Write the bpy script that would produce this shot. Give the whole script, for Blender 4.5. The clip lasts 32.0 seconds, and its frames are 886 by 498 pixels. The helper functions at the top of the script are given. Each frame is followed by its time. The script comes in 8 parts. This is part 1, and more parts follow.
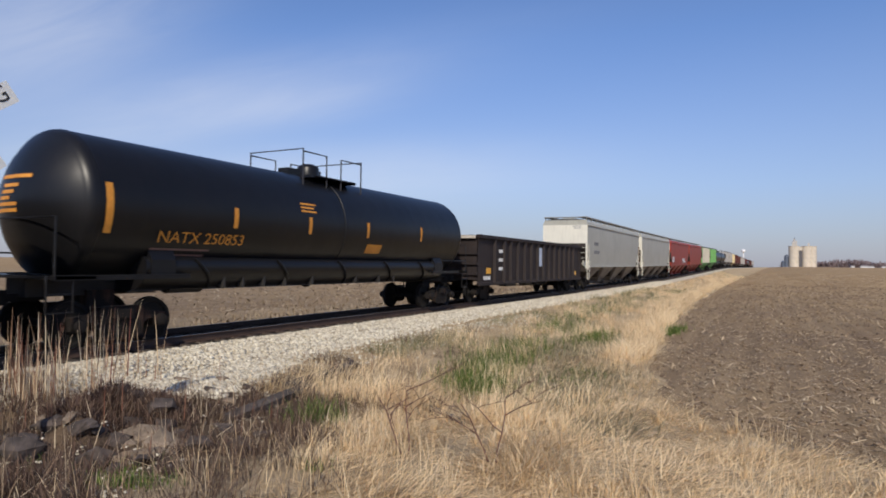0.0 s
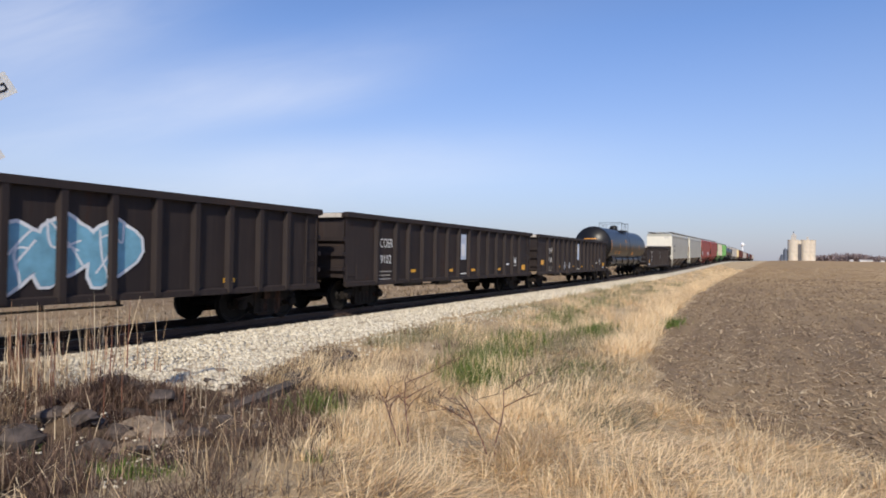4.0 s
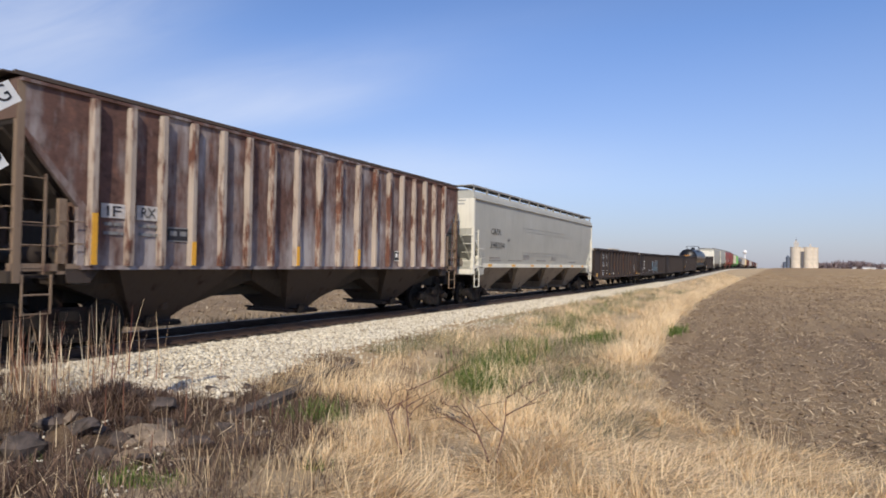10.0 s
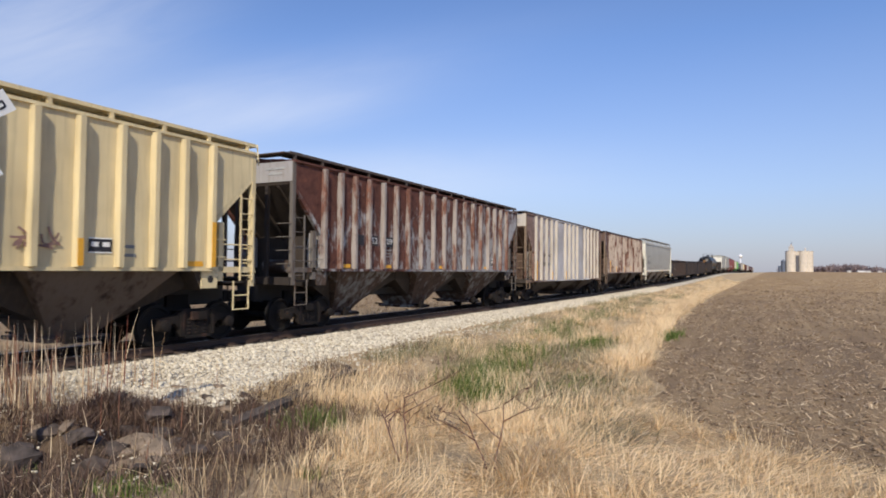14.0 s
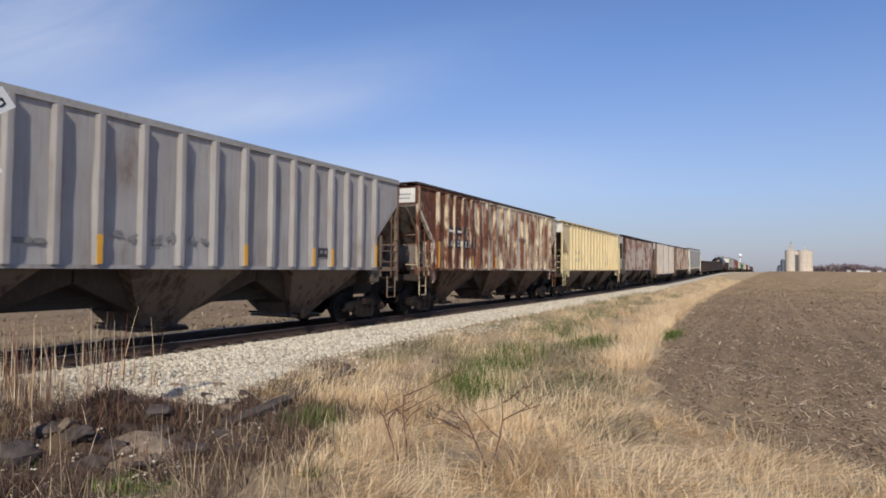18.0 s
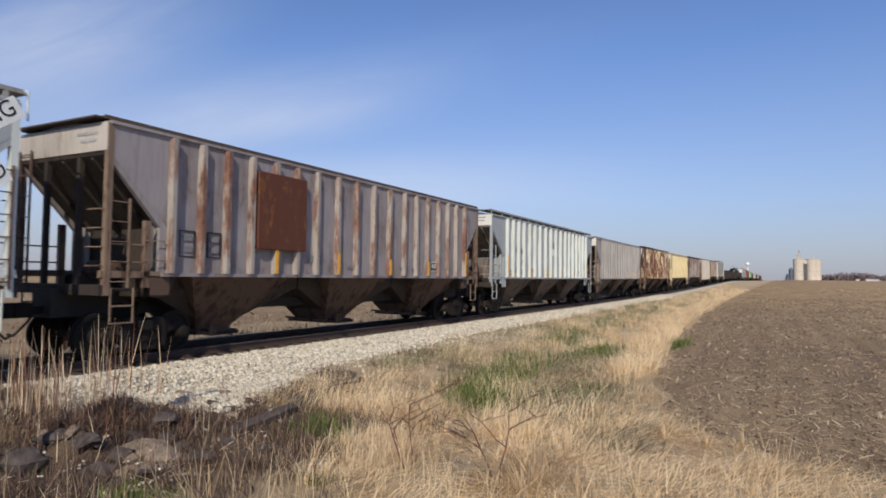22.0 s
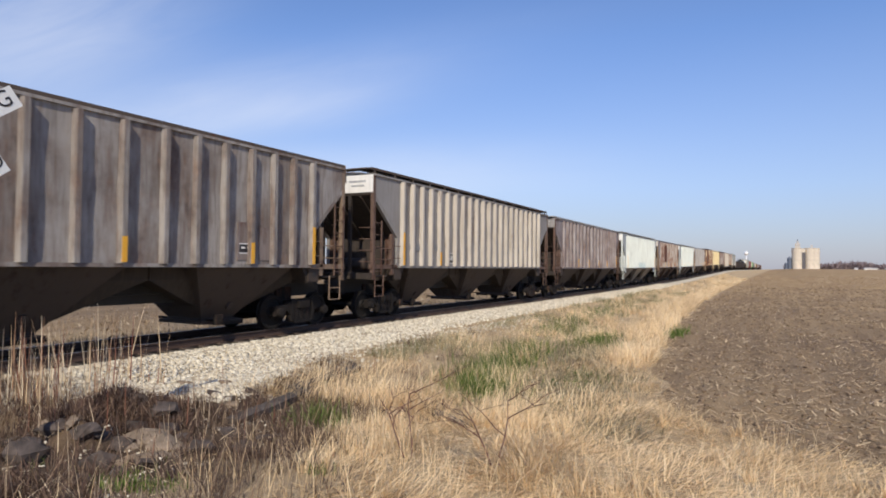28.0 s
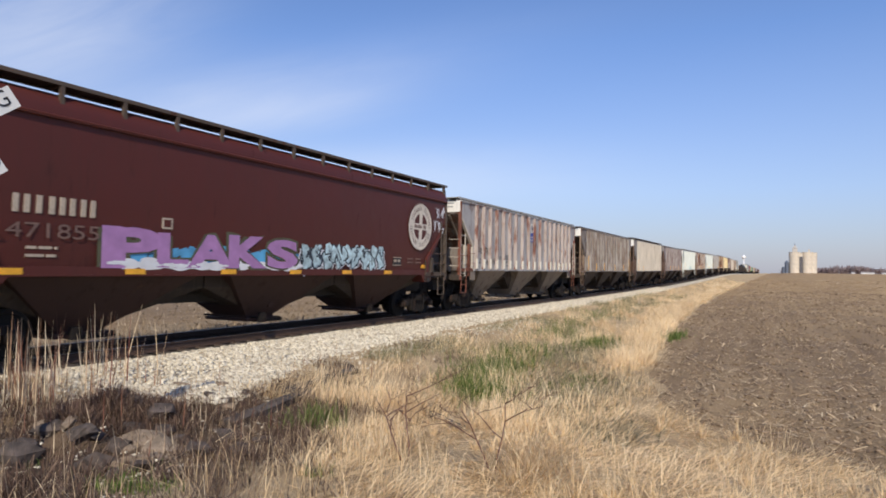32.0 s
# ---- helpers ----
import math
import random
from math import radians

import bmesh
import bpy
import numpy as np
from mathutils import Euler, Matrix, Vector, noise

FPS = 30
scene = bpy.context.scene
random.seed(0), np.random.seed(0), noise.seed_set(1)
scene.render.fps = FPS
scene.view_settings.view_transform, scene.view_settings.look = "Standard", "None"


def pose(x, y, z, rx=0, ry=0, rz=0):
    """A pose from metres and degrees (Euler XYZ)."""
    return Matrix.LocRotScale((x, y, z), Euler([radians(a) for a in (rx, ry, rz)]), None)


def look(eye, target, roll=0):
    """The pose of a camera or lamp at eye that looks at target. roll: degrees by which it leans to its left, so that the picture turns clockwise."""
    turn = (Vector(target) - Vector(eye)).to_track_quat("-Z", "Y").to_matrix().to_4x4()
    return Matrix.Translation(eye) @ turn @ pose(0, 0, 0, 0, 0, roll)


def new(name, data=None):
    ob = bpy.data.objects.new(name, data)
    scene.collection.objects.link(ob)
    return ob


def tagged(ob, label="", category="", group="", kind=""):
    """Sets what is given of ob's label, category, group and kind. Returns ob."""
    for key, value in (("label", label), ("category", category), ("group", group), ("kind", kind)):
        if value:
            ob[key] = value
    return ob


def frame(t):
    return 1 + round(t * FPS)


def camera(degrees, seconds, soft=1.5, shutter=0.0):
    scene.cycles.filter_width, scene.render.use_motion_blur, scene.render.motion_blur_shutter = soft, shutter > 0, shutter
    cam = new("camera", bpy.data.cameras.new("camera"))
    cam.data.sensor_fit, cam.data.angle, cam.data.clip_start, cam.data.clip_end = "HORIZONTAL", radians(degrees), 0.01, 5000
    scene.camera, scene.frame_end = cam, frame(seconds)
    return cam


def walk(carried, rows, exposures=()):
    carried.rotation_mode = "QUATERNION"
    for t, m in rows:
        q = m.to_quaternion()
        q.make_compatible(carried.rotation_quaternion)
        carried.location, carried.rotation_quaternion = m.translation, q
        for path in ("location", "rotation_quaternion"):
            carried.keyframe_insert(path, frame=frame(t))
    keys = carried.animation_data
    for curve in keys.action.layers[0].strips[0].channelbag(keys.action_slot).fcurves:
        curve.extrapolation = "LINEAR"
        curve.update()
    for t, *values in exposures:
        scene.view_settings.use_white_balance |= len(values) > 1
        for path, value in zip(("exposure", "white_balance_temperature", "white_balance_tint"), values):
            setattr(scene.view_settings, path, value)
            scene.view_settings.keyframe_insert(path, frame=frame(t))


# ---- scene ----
EYE = (12.63, 0.0, 1.516)   # beside the track, eye height over the rail head (z = 0)
SPEED = 10.8                # the train's speed in m/s, towards +y
CLIP = 32.0


def aim(yaw, pitch, roll):
    return pose(*EYE, 90 + pitch, 0, yaw) @ pose(0, 0, 0, 0, 0, roll)


cam = camera(70.96, CLIP, soft=1.8, shutter=0.12)
walk(cam, [
    (0.0, aim(27.655, 1.267, 0.777)),
    (0.5, aim(27.602, 1.133, 0.716)),
    (1.0, aim(27.486, 1.008, 0.925)),
    (1.5, aim(27.419, 0.973, 1.068)),
    (2.0, aim(27.413, 0.992, 1.060)),
    (2.5, aim(27.547, 0.944, 0.992)),
    (3.0, aim(27.569, 0.756, 0.930)),
    (3.5, aim(27.569, 0.677, 0.928)),
    (5.5, aim(27.722, 0.299, 1.039)),
    (6.0, aim(27.799, 0.296, 1.086)),
    (6.5, aim(27.913, 0.417, 0.897)),
    (7.0, aim(27.897, 0.513, 1.021)),
    (7.5, aim(27.975, 0.638, 1.191)),
    (8.0, aim(27.934, 0.783, 0.950)),
    (8.5, aim(28.021, 1.058, 0.956)),
    (9.0, aim(28.000, 1.190, 0.800)),
    (9.5, aim(27.853, 1.215, 0.892)),
    (10.0, aim(27.769, 1.273, 0.932)),
    (10.5, aim(27.759, 1.301, 1.037)),
    (11.0, aim(27.712, 1.311, 0.939)),
    (11.5, aim(27.637, 1.372, 0.857)),
    (12.0, aim(27.569, 1.444, 0.843)),
    (12.5, aim(27.464, 1.564, 0.563)),
    (13.0, aim(27.419, 1.633, 0.515)),
    (13.5, aim(27.404, 1.761, 0.446)),
    (14.0, aim(27.429, 1.860, 0.526)),
    (14.5, aim(27.420, 1.915, 0.776)),
    (16.5, aim(27.198, 1.938, 0.865)),
    (17.0, aim(27.199, 1.835, 0.829)),
    (17.5, aim(27.297, 1.798, 0.838)),
    (18.0, aim(27.396, 1.737, 0.653)),
    (18.5, aim(27.518, 1.829, 0.825)),
    (19.0, aim(27.627, 1.987, 0.799)),
    (19.5, aim(27.680, 2.070, 0.794)),
    (20.0, aim(27.675, 2.242, 0.769)),
    (20.5, aim(27.829, 2.363, 0.714)),
    (21.0, aim(27.989, 2.392, 0.788)),
    (21.5, aim(27.902, 2.425, 0.624)),
    (22.0, aim(27.979, 2.481, 0.769)),
    (22.5, aim(27.882, 2.265, 0.589)),
    (23.0, aim(27.792, 2.169, 0.618)),
    (23.5, aim(27.803, 1.984, 0.662)),
    (24.0, aim(27.760, 1.831, 0.783)),
    (24.5, aim(27.629, 1.765, 0.554)),
    (25.0, aim(27.569, 1.767, 0.610)),
    (25.5, aim(27.568, 1.752, 0.551)),
    (27.5, aim(27.827, 1.553, 0.719)),
    (28.0, aim(27.871, 1.542, 0.620)),
    (28.5, aim(27.873, 1.554, 0.684)),
    (29.0, aim(27.936, 1.554, 0.574)),
    (29.5, aim(27.922, 1.579, 0.644)),
    (30.0, aim(27.929, 1.659, 0.660)),
    (30.5, aim(27.852, 1.756, 0.763)),
    (31.0, aim(27.798, 1.741, 0.833)),
    (31.5, aim(27.678, 1.761, 0.915)),
    (32.0, aim(27.688, 1.766, 0.893)),
], [(0.0, -0.14, 6200, 10), (0.6, 0.0, 6280, 10), (1.0, 0.08, 6290, 10), (14.5, 0.08, 6290, 10), (16.5, -0.10, 6220, 10), (18.2, -0.13, 6200, 10), (18.9, 0.06, 6290, 10), (19.3, 0.04, 6270, 10), (20.1, 0.04, 6270, 10), (20.6, -0.13, 6200, 10), (25.6, -0.13, 6200, 10), (27.2, 0.08, 6290, 10), (32.0, 0.08, 6290, 10)])

# ---- sky and sun ----
SUN_EL, SUN_AZ = 38.0, 23.0     # height, and how far the sun stands off the track's line
sun_way = Vector((math.sin(radians(SUN_AZ)) * math.cos(radians(SUN_EL)),
                  -math.cos(radians(SUN_AZ)) * math.cos(radians(SUN_EL)), math.sin(radians(SUN_EL))))
sun = new("sun", bpy.data.lights.new("sun", "SUN"))
sun.data.energy, sun.data.angle, sun.data.color = 4.2, radians(0.53), (1.0, 0.885, 0.715)
sun.matrix_world = look((0, 0, 60), Vector((0, 0, 60)) - sun_way)


def nd(nt, kind, **inputs):
    """A node of that kind with its inputs (by name, spaces as _) set or linked."""
    n = nt.nodes.new(kind)
    for key, value in inputs.items():
        name = key.replace("_", " ")
        sock = n.inputs[int(key[1:])] if key[0] == "i" and key[1:].isdigit() else n.inputs[name]
        if isinstance(value, bpy.types.NodeSocket):
            nt.links.new(value, sock)
        else:
            sock.default_value = value
    return n


def ramp(nt, fac, stops):
    r = nt.nodes.new("ShaderNodeValToRGB")
    while len(r.color_ramp.elements) < len(stops):
        r.color_ramp.elements.new(0.5)
    for e, (p, c) in zip(r.color_ramp.elements, stops):
        e.position = p
        e.color = (c, c, c, 1) if isinstance(c, (int, float)) else (*c, 1)
    nt.links.new(fac, r.inputs[0])
    return r.outputs[0]


def math_node(nt, op, a, b=0.0, c=0.0, clamp=False):
    n = nt.nodes.new("ShaderNodeMath")
    n.operation, n.use_clamp = op, clamp
    for i, v in enumerate((a, b, c)):
        if isinstance(v, bpy.types.NodeSocket):
            nt.links.new(v, n.inputs[i])
        else:
            n.inputs[i].default_value = v
    return n.outputs[0]


def mix(nt, fac, a, b, blend="MIX"):
    n = nt.nodes.new("ShaderNodeMix")
    n.data_type, n.blend_type = "RGBA", blend
    for i, v in ((0, fac), (6, a), (7, b)):
        if isinstance(v, bpy.types.NodeSocket):
            nt.links.new(v, n.inputs[i])
        else:
            n.inputs[i].default_value = (*v, 1) if isinstance(v, tuple) else v
    return n.outputs[2]


SKY_TINT = (1.20, 1.20, 1.37)
SKY_HAZE = (3.55, 3.55, 4.2)
CIRRUS = [
    ((-0.9444, 0.3191, 0.0789), (-0.4668, 0.8247, 0.3194), 0.045, 2.2, 0.30, 0.0),
    ((-0.9201, 0.3332, 0.2058), (-0.7196, 0.585, 0.3741), 0.065, 2.0, 0.46, 3.0),
    ((-0.8629, 0.4989, 0.0803), (-0.2885, 0.946, 0.1477), 0.05, 1.2, 0.42, 7.0),
    ((-0.7722, 0.6038, 0.1979), (-0.5193, 0.8122, 0.2658), 0.03, 2.5, 0.25, 11.0),
]


def make_sky():
    w = bpy.data.worlds.new("sky")
    scene.world = w
    w.use_nodes = True
    nt = w.node_tree
    nt.nodes.clear()
    sky = nt.nodes.new("ShaderNodeTexSky")
    sky.sky_type, sky.sun_disc = "NISHITA", False
    sky.sun_elevation, sky.sun_rotation = radians(SUN_EL), radians(180 - SUN_AZ)
    sky.altitude, sky.air_density, sky.dust_density, sky.ozone_density = 200, 1.0, 0.4, 4.0
    co = nd(nt, "ShaderNodeTexCoord").outputs["Generated"]

    def along(v):
        n = nt.nodes.new("ShaderNodeVectorMath")
        n.operation = "DOT_PRODUCT"
        nt.links.new(co, n.inputs[0])
        n.inputs[1].default_value = v
        return n.outputs["Value"]

    def bell(x, width):
        q = math_node(nt, "DIVIDE", x, width)
        return math_node(nt, "EXPONENT", math_node(nt, "MULTIPLY", math_node(nt, "MULTIPLY", q, q), -1.0))

    # cirrus: long combed streaks, each along an arc of the sky from a to b
    veil = None
    for a, b, wide, stretch_by, amount, shift in CIRRUS:
        a, b = Vector(a).normalized(), Vector(b).normalized()
        n, mid = a.cross(b).normalized(), (a + b).normalized()
        run = n.cross(mid)
        half = math.acos(a.dot(b)) / 2
        u, v = along(run), along(n)
        uv = nd(nt, "ShaderNodeCombineXYZ", X=math_node(nt, "MULTIPLY", u, stretch_by), Y=math_node(nt, "MULTIPLY", v, stretch_by * 4.5), Z=shift).outputs[0]
        comb = nd(nt, "ShaderNodeTexNoise", Vector=uv, Scale=2.2, Detail=8.0, Roughness=0.6, Distortion=0.5)
        soft = nd(nt, "ShaderNodeTexNoise", Vector=uv, Scale=0.7, Detail=3.0)
        off = math_node(nt, "MULTIPLY", math_node(nt, "SUBTRACT", soft.outputs[0], 0.5), wide * 1.6)
        one = math_node(nt, "MULTIPLY", bell(math_node(nt, "ADD", v, off), wide), bell(u, half * 0.95))
        one = math_node(nt, "MULTIPLY", one, ramp(nt, comb.outputs[0], [(0.25, 0.5), (0.75, 1.0)]))
        one = math_node(nt, "MULTIPLY", one, amount)
        veil = one if veil is None else math_node(nt, "ADD", veil, one, clamp=True)
    xyz = nd(nt, "ShaderNodeSeparateXYZ", Vector=co)
    haze = ramp(nt, xyz.outputs[2], [(0.0, 0.85), (0.12, 0.42), (0.34, 0.0)])
    blue = mix(nt, 1.0, sky.outputs[0], SKY_TINT, "MULTIPLY")
    blue = mix(nt, haze, blue, SKY_HAZE)
    colour = mix(nt, veil, blue, (8.5, 8.5, 8.85))
    bg = nd(nt, "ShaderNodeBackground", Color=colour, Strength=0.105)
    nt.links.new(bg.outputs[0], nd(nt, "ShaderNodeOutputWorld").inputs[0])


make_sky()
scene.view_settings.exposure = 0.0

# ---- materials ----
MATS = {}


def shader(name):
    m = bpy.data.materials.new(name)
    m.use_nodes = True
    nt = m.node_tree
    return m, nt, nt.nodes["Principled BSDF"]


def bump(nt, bsdf, height, strength, distance):
    b = nd(nt, "ShaderNodeBump", Strength=strength, Distance=distance, Height=height)
    nt.links.new(b.outputs[0], bsdf.inputs["Normal"])


def paint(name, base, rust=(0.10, 0.035, 0.018), cover=0.3, dirt=0.35, rough=0.55, streak=1.0, dirt_col=(0.09, 0.065, 0.045), metal=0.0, fall=0.45, crest=0.0, along=0.0, ends=0.0, soft=0.04):
    """Weathered painted steel: rust in vertical runs, grime in large clouds, fine grain. cover: the share that has rusted; fall: low for long runs; crest, along: how much more rust high up, towards the front; ends: towards both ends; soft: how gently it fades."""
    if name in MATS:
        return MATS[name]
    m, nt, b = shader(name)
    co = nd(nt, "ShaderNodeTexCoord").outputs["Object"]
    rnd = nd(nt, "ShaderNodeObjectInfo").outputs["Random"]
    off = nd(nt, "ShaderNodeVectorMath", i0=co, i1=nd(nt, "ShaderNodeCombineXYZ", Y=math_node(nt, "MULTIPLY", rnd, 37.0)).outputs[0]).outputs[0]
    runs = nd(nt, "ShaderNodeTexNoise", Vector=nd(nt, "ShaderNodeMapping", Vector=off, Scale=(2.2, 2.2 * streak, fall)).outputs[0], Scale=2.0, Detail=9.0, Roughness=0.68)
    clouds = nd(nt, "ShaderNodeTexNoise", Vector=off, Scale=0.55, Detail=4.0, Roughness=0.6)
    grain = nd(nt, "ShaderNodeTexNoise", Vector=off, Scale=45.0, Detail=4.0)
    edge = 0.72 - 0.46 * cover
    mask = math_node(nt, "ADD", math_node(nt, "MULTIPLY", runs.outputs[0], 0.62), math_node(nt, "MULTIPLY", clouds.outputs[0], 0.38))
    if crest or along or ends:
        at = nd(nt, "ShaderNodeSeparateXYZ", Vector=co).outputs
        mask = math_node(nt, "ADD", mask, math_node(nt, "MULTIPLY", math_node(nt, "SUBTRACT", at[2], 2.9), crest))
        mask = math_node(nt, "ADD", mask, math_node(nt, "MULTIPLY", at[1], along))
        mask = math_node(nt, "ADD", mask, math_node(nt, "MULTIPLY", math_node(nt, "SUBTRACT", math_node(nt, "ABSOLUTE", at[1]), 3.5), ends))
    mask = ramp(nt, mask, [(max(0.0, edge - soft), 0.0), (edge + soft, 1.0)])
    blotch = nd(nt, "ShaderNodeTexNoise", Vector=off, Scale=3.4, Detail=6.0, Roughness=0.7)
    rusty = mix(nt, grain.outputs[0], tuple(c * 0.7 for c in rust), tuple(min(1, c * 1.4) for c in rust))
    rusty = mix(nt, ramp(nt, blotch.outputs[0], [(0.36, 0.75), (0.5, 0.0)]), rusty, tuple(c * 0.45 for c in rust))
    rusty = mix(nt, ramp(nt, blotch.outputs[0], [(0.54, 0.0), (0.7, 0.7)]), rusty, (min(1, rust[0] * 1.9), min(1, rust[1] * 1.75), min(1, rust[2] * 1.5)))
    grime = math_node(nt, "MULTIPLY", ramp(nt, clouds.outputs[0], [(0.35, 0.0), (0.72, 1.0)]), dirt)
    thin = nd(nt, "ShaderNodeTexNoise", Vector=nd(nt, "ShaderNodeMapping", Vector=off, Scale=(7, 9 * streak, 0.5)).outputs[0], Scale=1.6, Detail=5.0)
    lines = math_node(nt, "MULTIPLY", ramp(nt, thin.outputs[0], [(0.5, 0.0), (0.75, 1.0)]), dirt)
    col = mix(nt, grime, base, dirt_col)
    col = mix(nt, lines, col, dirt_col)
    col = mix(nt, mask, col, rusty)
    nt.links.new(col, b.inputs["Base Color"])
    nt.links.new(math_node(nt, "ADD", math_node(nt, "MULTIPLY", mask, 0.25), rough), b.inputs["Roughness"])
    b.inputs["Metallic"].default_value = metal
    b.inputs["Specular IOR Level"].default_value = 0.3
    wave = nd(nt, "ShaderNodeTexNoise", Vector=off, Scale=1.6, Detail=1.0)
    height = math_node(nt, "ADD", math_node(nt, "MULTIPLY", wave.outputs[0], 1.0), math_node(nt, "MULTIPLY", grain.outputs[0], 0.06))
    bump(nt, b, height, 0.35, 0.03)
    MATS[name] = m
    return m


def plain(name, base, rough=0.6, metal=0.0, grain=0.25, scale=30.0, relief=0.2):
    """One colour with grain at two scales."""
    if name in MATS:
        return MATS[name]
    m, nt, b = shader(name)
    co = nd(nt, "ShaderNodeTexCoord").outputs["Object"]
    n1 = nd(nt, "ShaderNodeTexNoise", Vector=co, Scale=scale, Detail=5.0)
    n2 = nd(nt, "ShaderNodeTexNoise", Vector=co, Scale=scale * 0.07, Detail=3.0)
    f = math_node(nt, "MULTIPLY", n1.outputs[0], n2.outputs[0])
    lo, hi = tuple(c * (1 - grain) for c in base), tuple(min(1.0, c * (1 + grain)) for c in base)
    nt.links.new(mix(nt, ramp(nt, f, [(0.12, 0.0), (0.4, 1.0)]), lo, hi), b.inputs["Base Color"])
    b.inputs["Roughness"].default_value, b.inputs["Metallic"].default_value = rough, metal
    bump(nt, b, n1.outputs[0], relief, 0.01)
    MATS[name] = m
    return m


def islands(name, stops, rough=0.85, extra=0.25, translucent=0.0):
    """Many loose pieces in one mesh: each takes its own colour from the ramp."""
    if name in MATS:
        return MATS[name]
    m, nt, b = shader(name)
    rnd = nd(nt, "ShaderNodeNewGeometry").outputs["Random Per Island"]
    co = nd(nt, "ShaderNodeTexCoord").outputs["Object"]
    n = nd(nt, "ShaderNodeTexNoise", Vector=co, Scale=1.3, Detail=3.0)
    f = math_node(nt, "ADD", math_node(nt, "MULTIPLY", rnd, 1 - extra), math_node(nt, "MULTIPLY", n.outputs[0], extra))
    nt.links.new(ramp(nt, f, stops), b.inputs["Base Color"])
    b.inputs["Roughness"].default_value = rough
    b.inputs["Specular IOR Level"].default_value = 0.25
    if translucent:
        leaf = nd(nt, "ShaderNodeBsdfTranslucent", Color=b.inputs["Base Color"].links[0].from_socket)
        both = nd(nt, "ShaderNodeMixShader", Fac=translucent, i1=b.outputs[0], i2=leaf.outputs[0])
        nt.links.new(both.outputs[0], nt.nodes["Material Output"].inputs[0])
    MATS[name] = m
    return m


STEEL = plain("worn_steel", (0.10, 0.075, 0.06), 0.6, 0.3)
RAIL = plain("rail_steel", (0.065, 0.04, 0.03), 0.65, 0.2)
RAILTOP = plain("rail_head", (0.30, 0.28, 0.26), 0.5, 0.9)
# running gear: rust over a base blackened for the shade beneath the cars
TRUCK = paint("truck_rust_shade", (0.0095, 0.0075, 0.007), (0.060, 0.033, 0.024), 0.30, 0.4, 0.85, dirt_col=(0.022, 0.016, 0.012))
WHEEL = paint("wheel_rust_shade", (0.0075, 0.0065, 0.006), (0.020, 0.012, 0.009), 0.25, 0.4, 0.8, dirt_col=(0.014, 0.011, 0.009))
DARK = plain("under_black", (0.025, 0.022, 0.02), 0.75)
YELLOW = plain("reflector_yellow", (0.75, 0.38, 0.03), 0.4, 0, 0.15)
WHITE = plain("stencil_white", (0.75, 0.75, 0.72), 0.6, 0, 0.2)
BLACK = plain("stencil_black", (0.02, 0.02, 0.025), 0.6, 0, 0.2)
ORANGE = plain("stencil_orange", (0.62, 0.26, 0.03), 0.55, 0, 0.2)

# grime, taken near-black to hold the shade inside the car ends
ENDDARK = paint("end_grime_shade", (0.032, 0.026, 0.023), (0.028, 0.018, 0.014), 0.25, 0.4, 0.75)
ENDRUST = paint("end_rust_frame", (0.135, 0.085, 0.066), (0.082, 0.044, 0.032), 0.40, 0.4, 0.7)
GREY_PRINT = plain("small_print", (0.34, 0.34, 0.33), 0.7, 0, 0.3)

# ---- mesh tools ----


def box(bm, x0, x1, y0, y1, z0, z1):
    v = [bm.verts.new((x, y, z)) for z in (z0, z1) for x, y in ((x0, y0), (x1, y0), (x1, y1), (x0, y1))]
    for f in ((3, 2, 1, 0), (4, 5, 6, 7), (0, 1, 5, 4), (1, 2, 6, 5), (2, 3, 7, 6), (3, 0, 4, 7)):
        bm.faces.new([v[i] for i in f])


def rod(bm, a, b, r, n=6):
    """A round bar from a to b."""
    a, b = Vector(a), Vector(b)
    d = (b - a).normalized()
    s = d.orthogonal().normalized()
    u = d.cross(s)
    ring = [(math.cos(2 * math.pi * i / n), math.sin(2 * math.pi * i / n)) for i in range(n)]
    va = [bm.verts.new(a + (s * c + u * q) * r) for c, q in ring]
    vb = [bm.verts.new(b + (s * c + u * q) * r) for c, q in ring]
    for i in range(n):
        bm.faces.new((va[i], va[(i + 1) % n], vb[(i + 1) % n], vb[i]))
    bm.faces.new(va[::-1])
    bm.faces.new(vb)


def pipe(bm, pts, r, n=6):
    """A bent round bar through the points."""
    p = [Vector(q) for q in pts]
    runs = [(b - a).normalized() for a, b in zip(p, p[1:])]
    s = runs[0].orthogonal().normalized()
    rings = []
    for i, q in enumerate(p):
        t = runs[min(i, len(runs) - 1)] + runs[max(0, i - 1)]
        t = t.normalized() if t.length > 1e-6 else runs[max(0, i - 1)]
        s = (s - t * s.dot(t)).normalized() if (s - t * s.dot(t)).length > 1e-4 else t.orthogonal().normalized()
        u = t.cross(s)
        rings.append([bm.verts.new(q + (s * math.cos(2 * math.pi * k / n) + u * math.sin(2 * math.pi * k / n)) * r) for k in range(n)])
    for a, b in zip(rings, rings[1:]):
        for k in range(n):
            bm.faces.new((a[k], a[(k + 1) % n], b[(k + 1) % n], b[k]))
    bm.faces.new(rings[0][::-1])
    bm.faces.new(rings[-1])


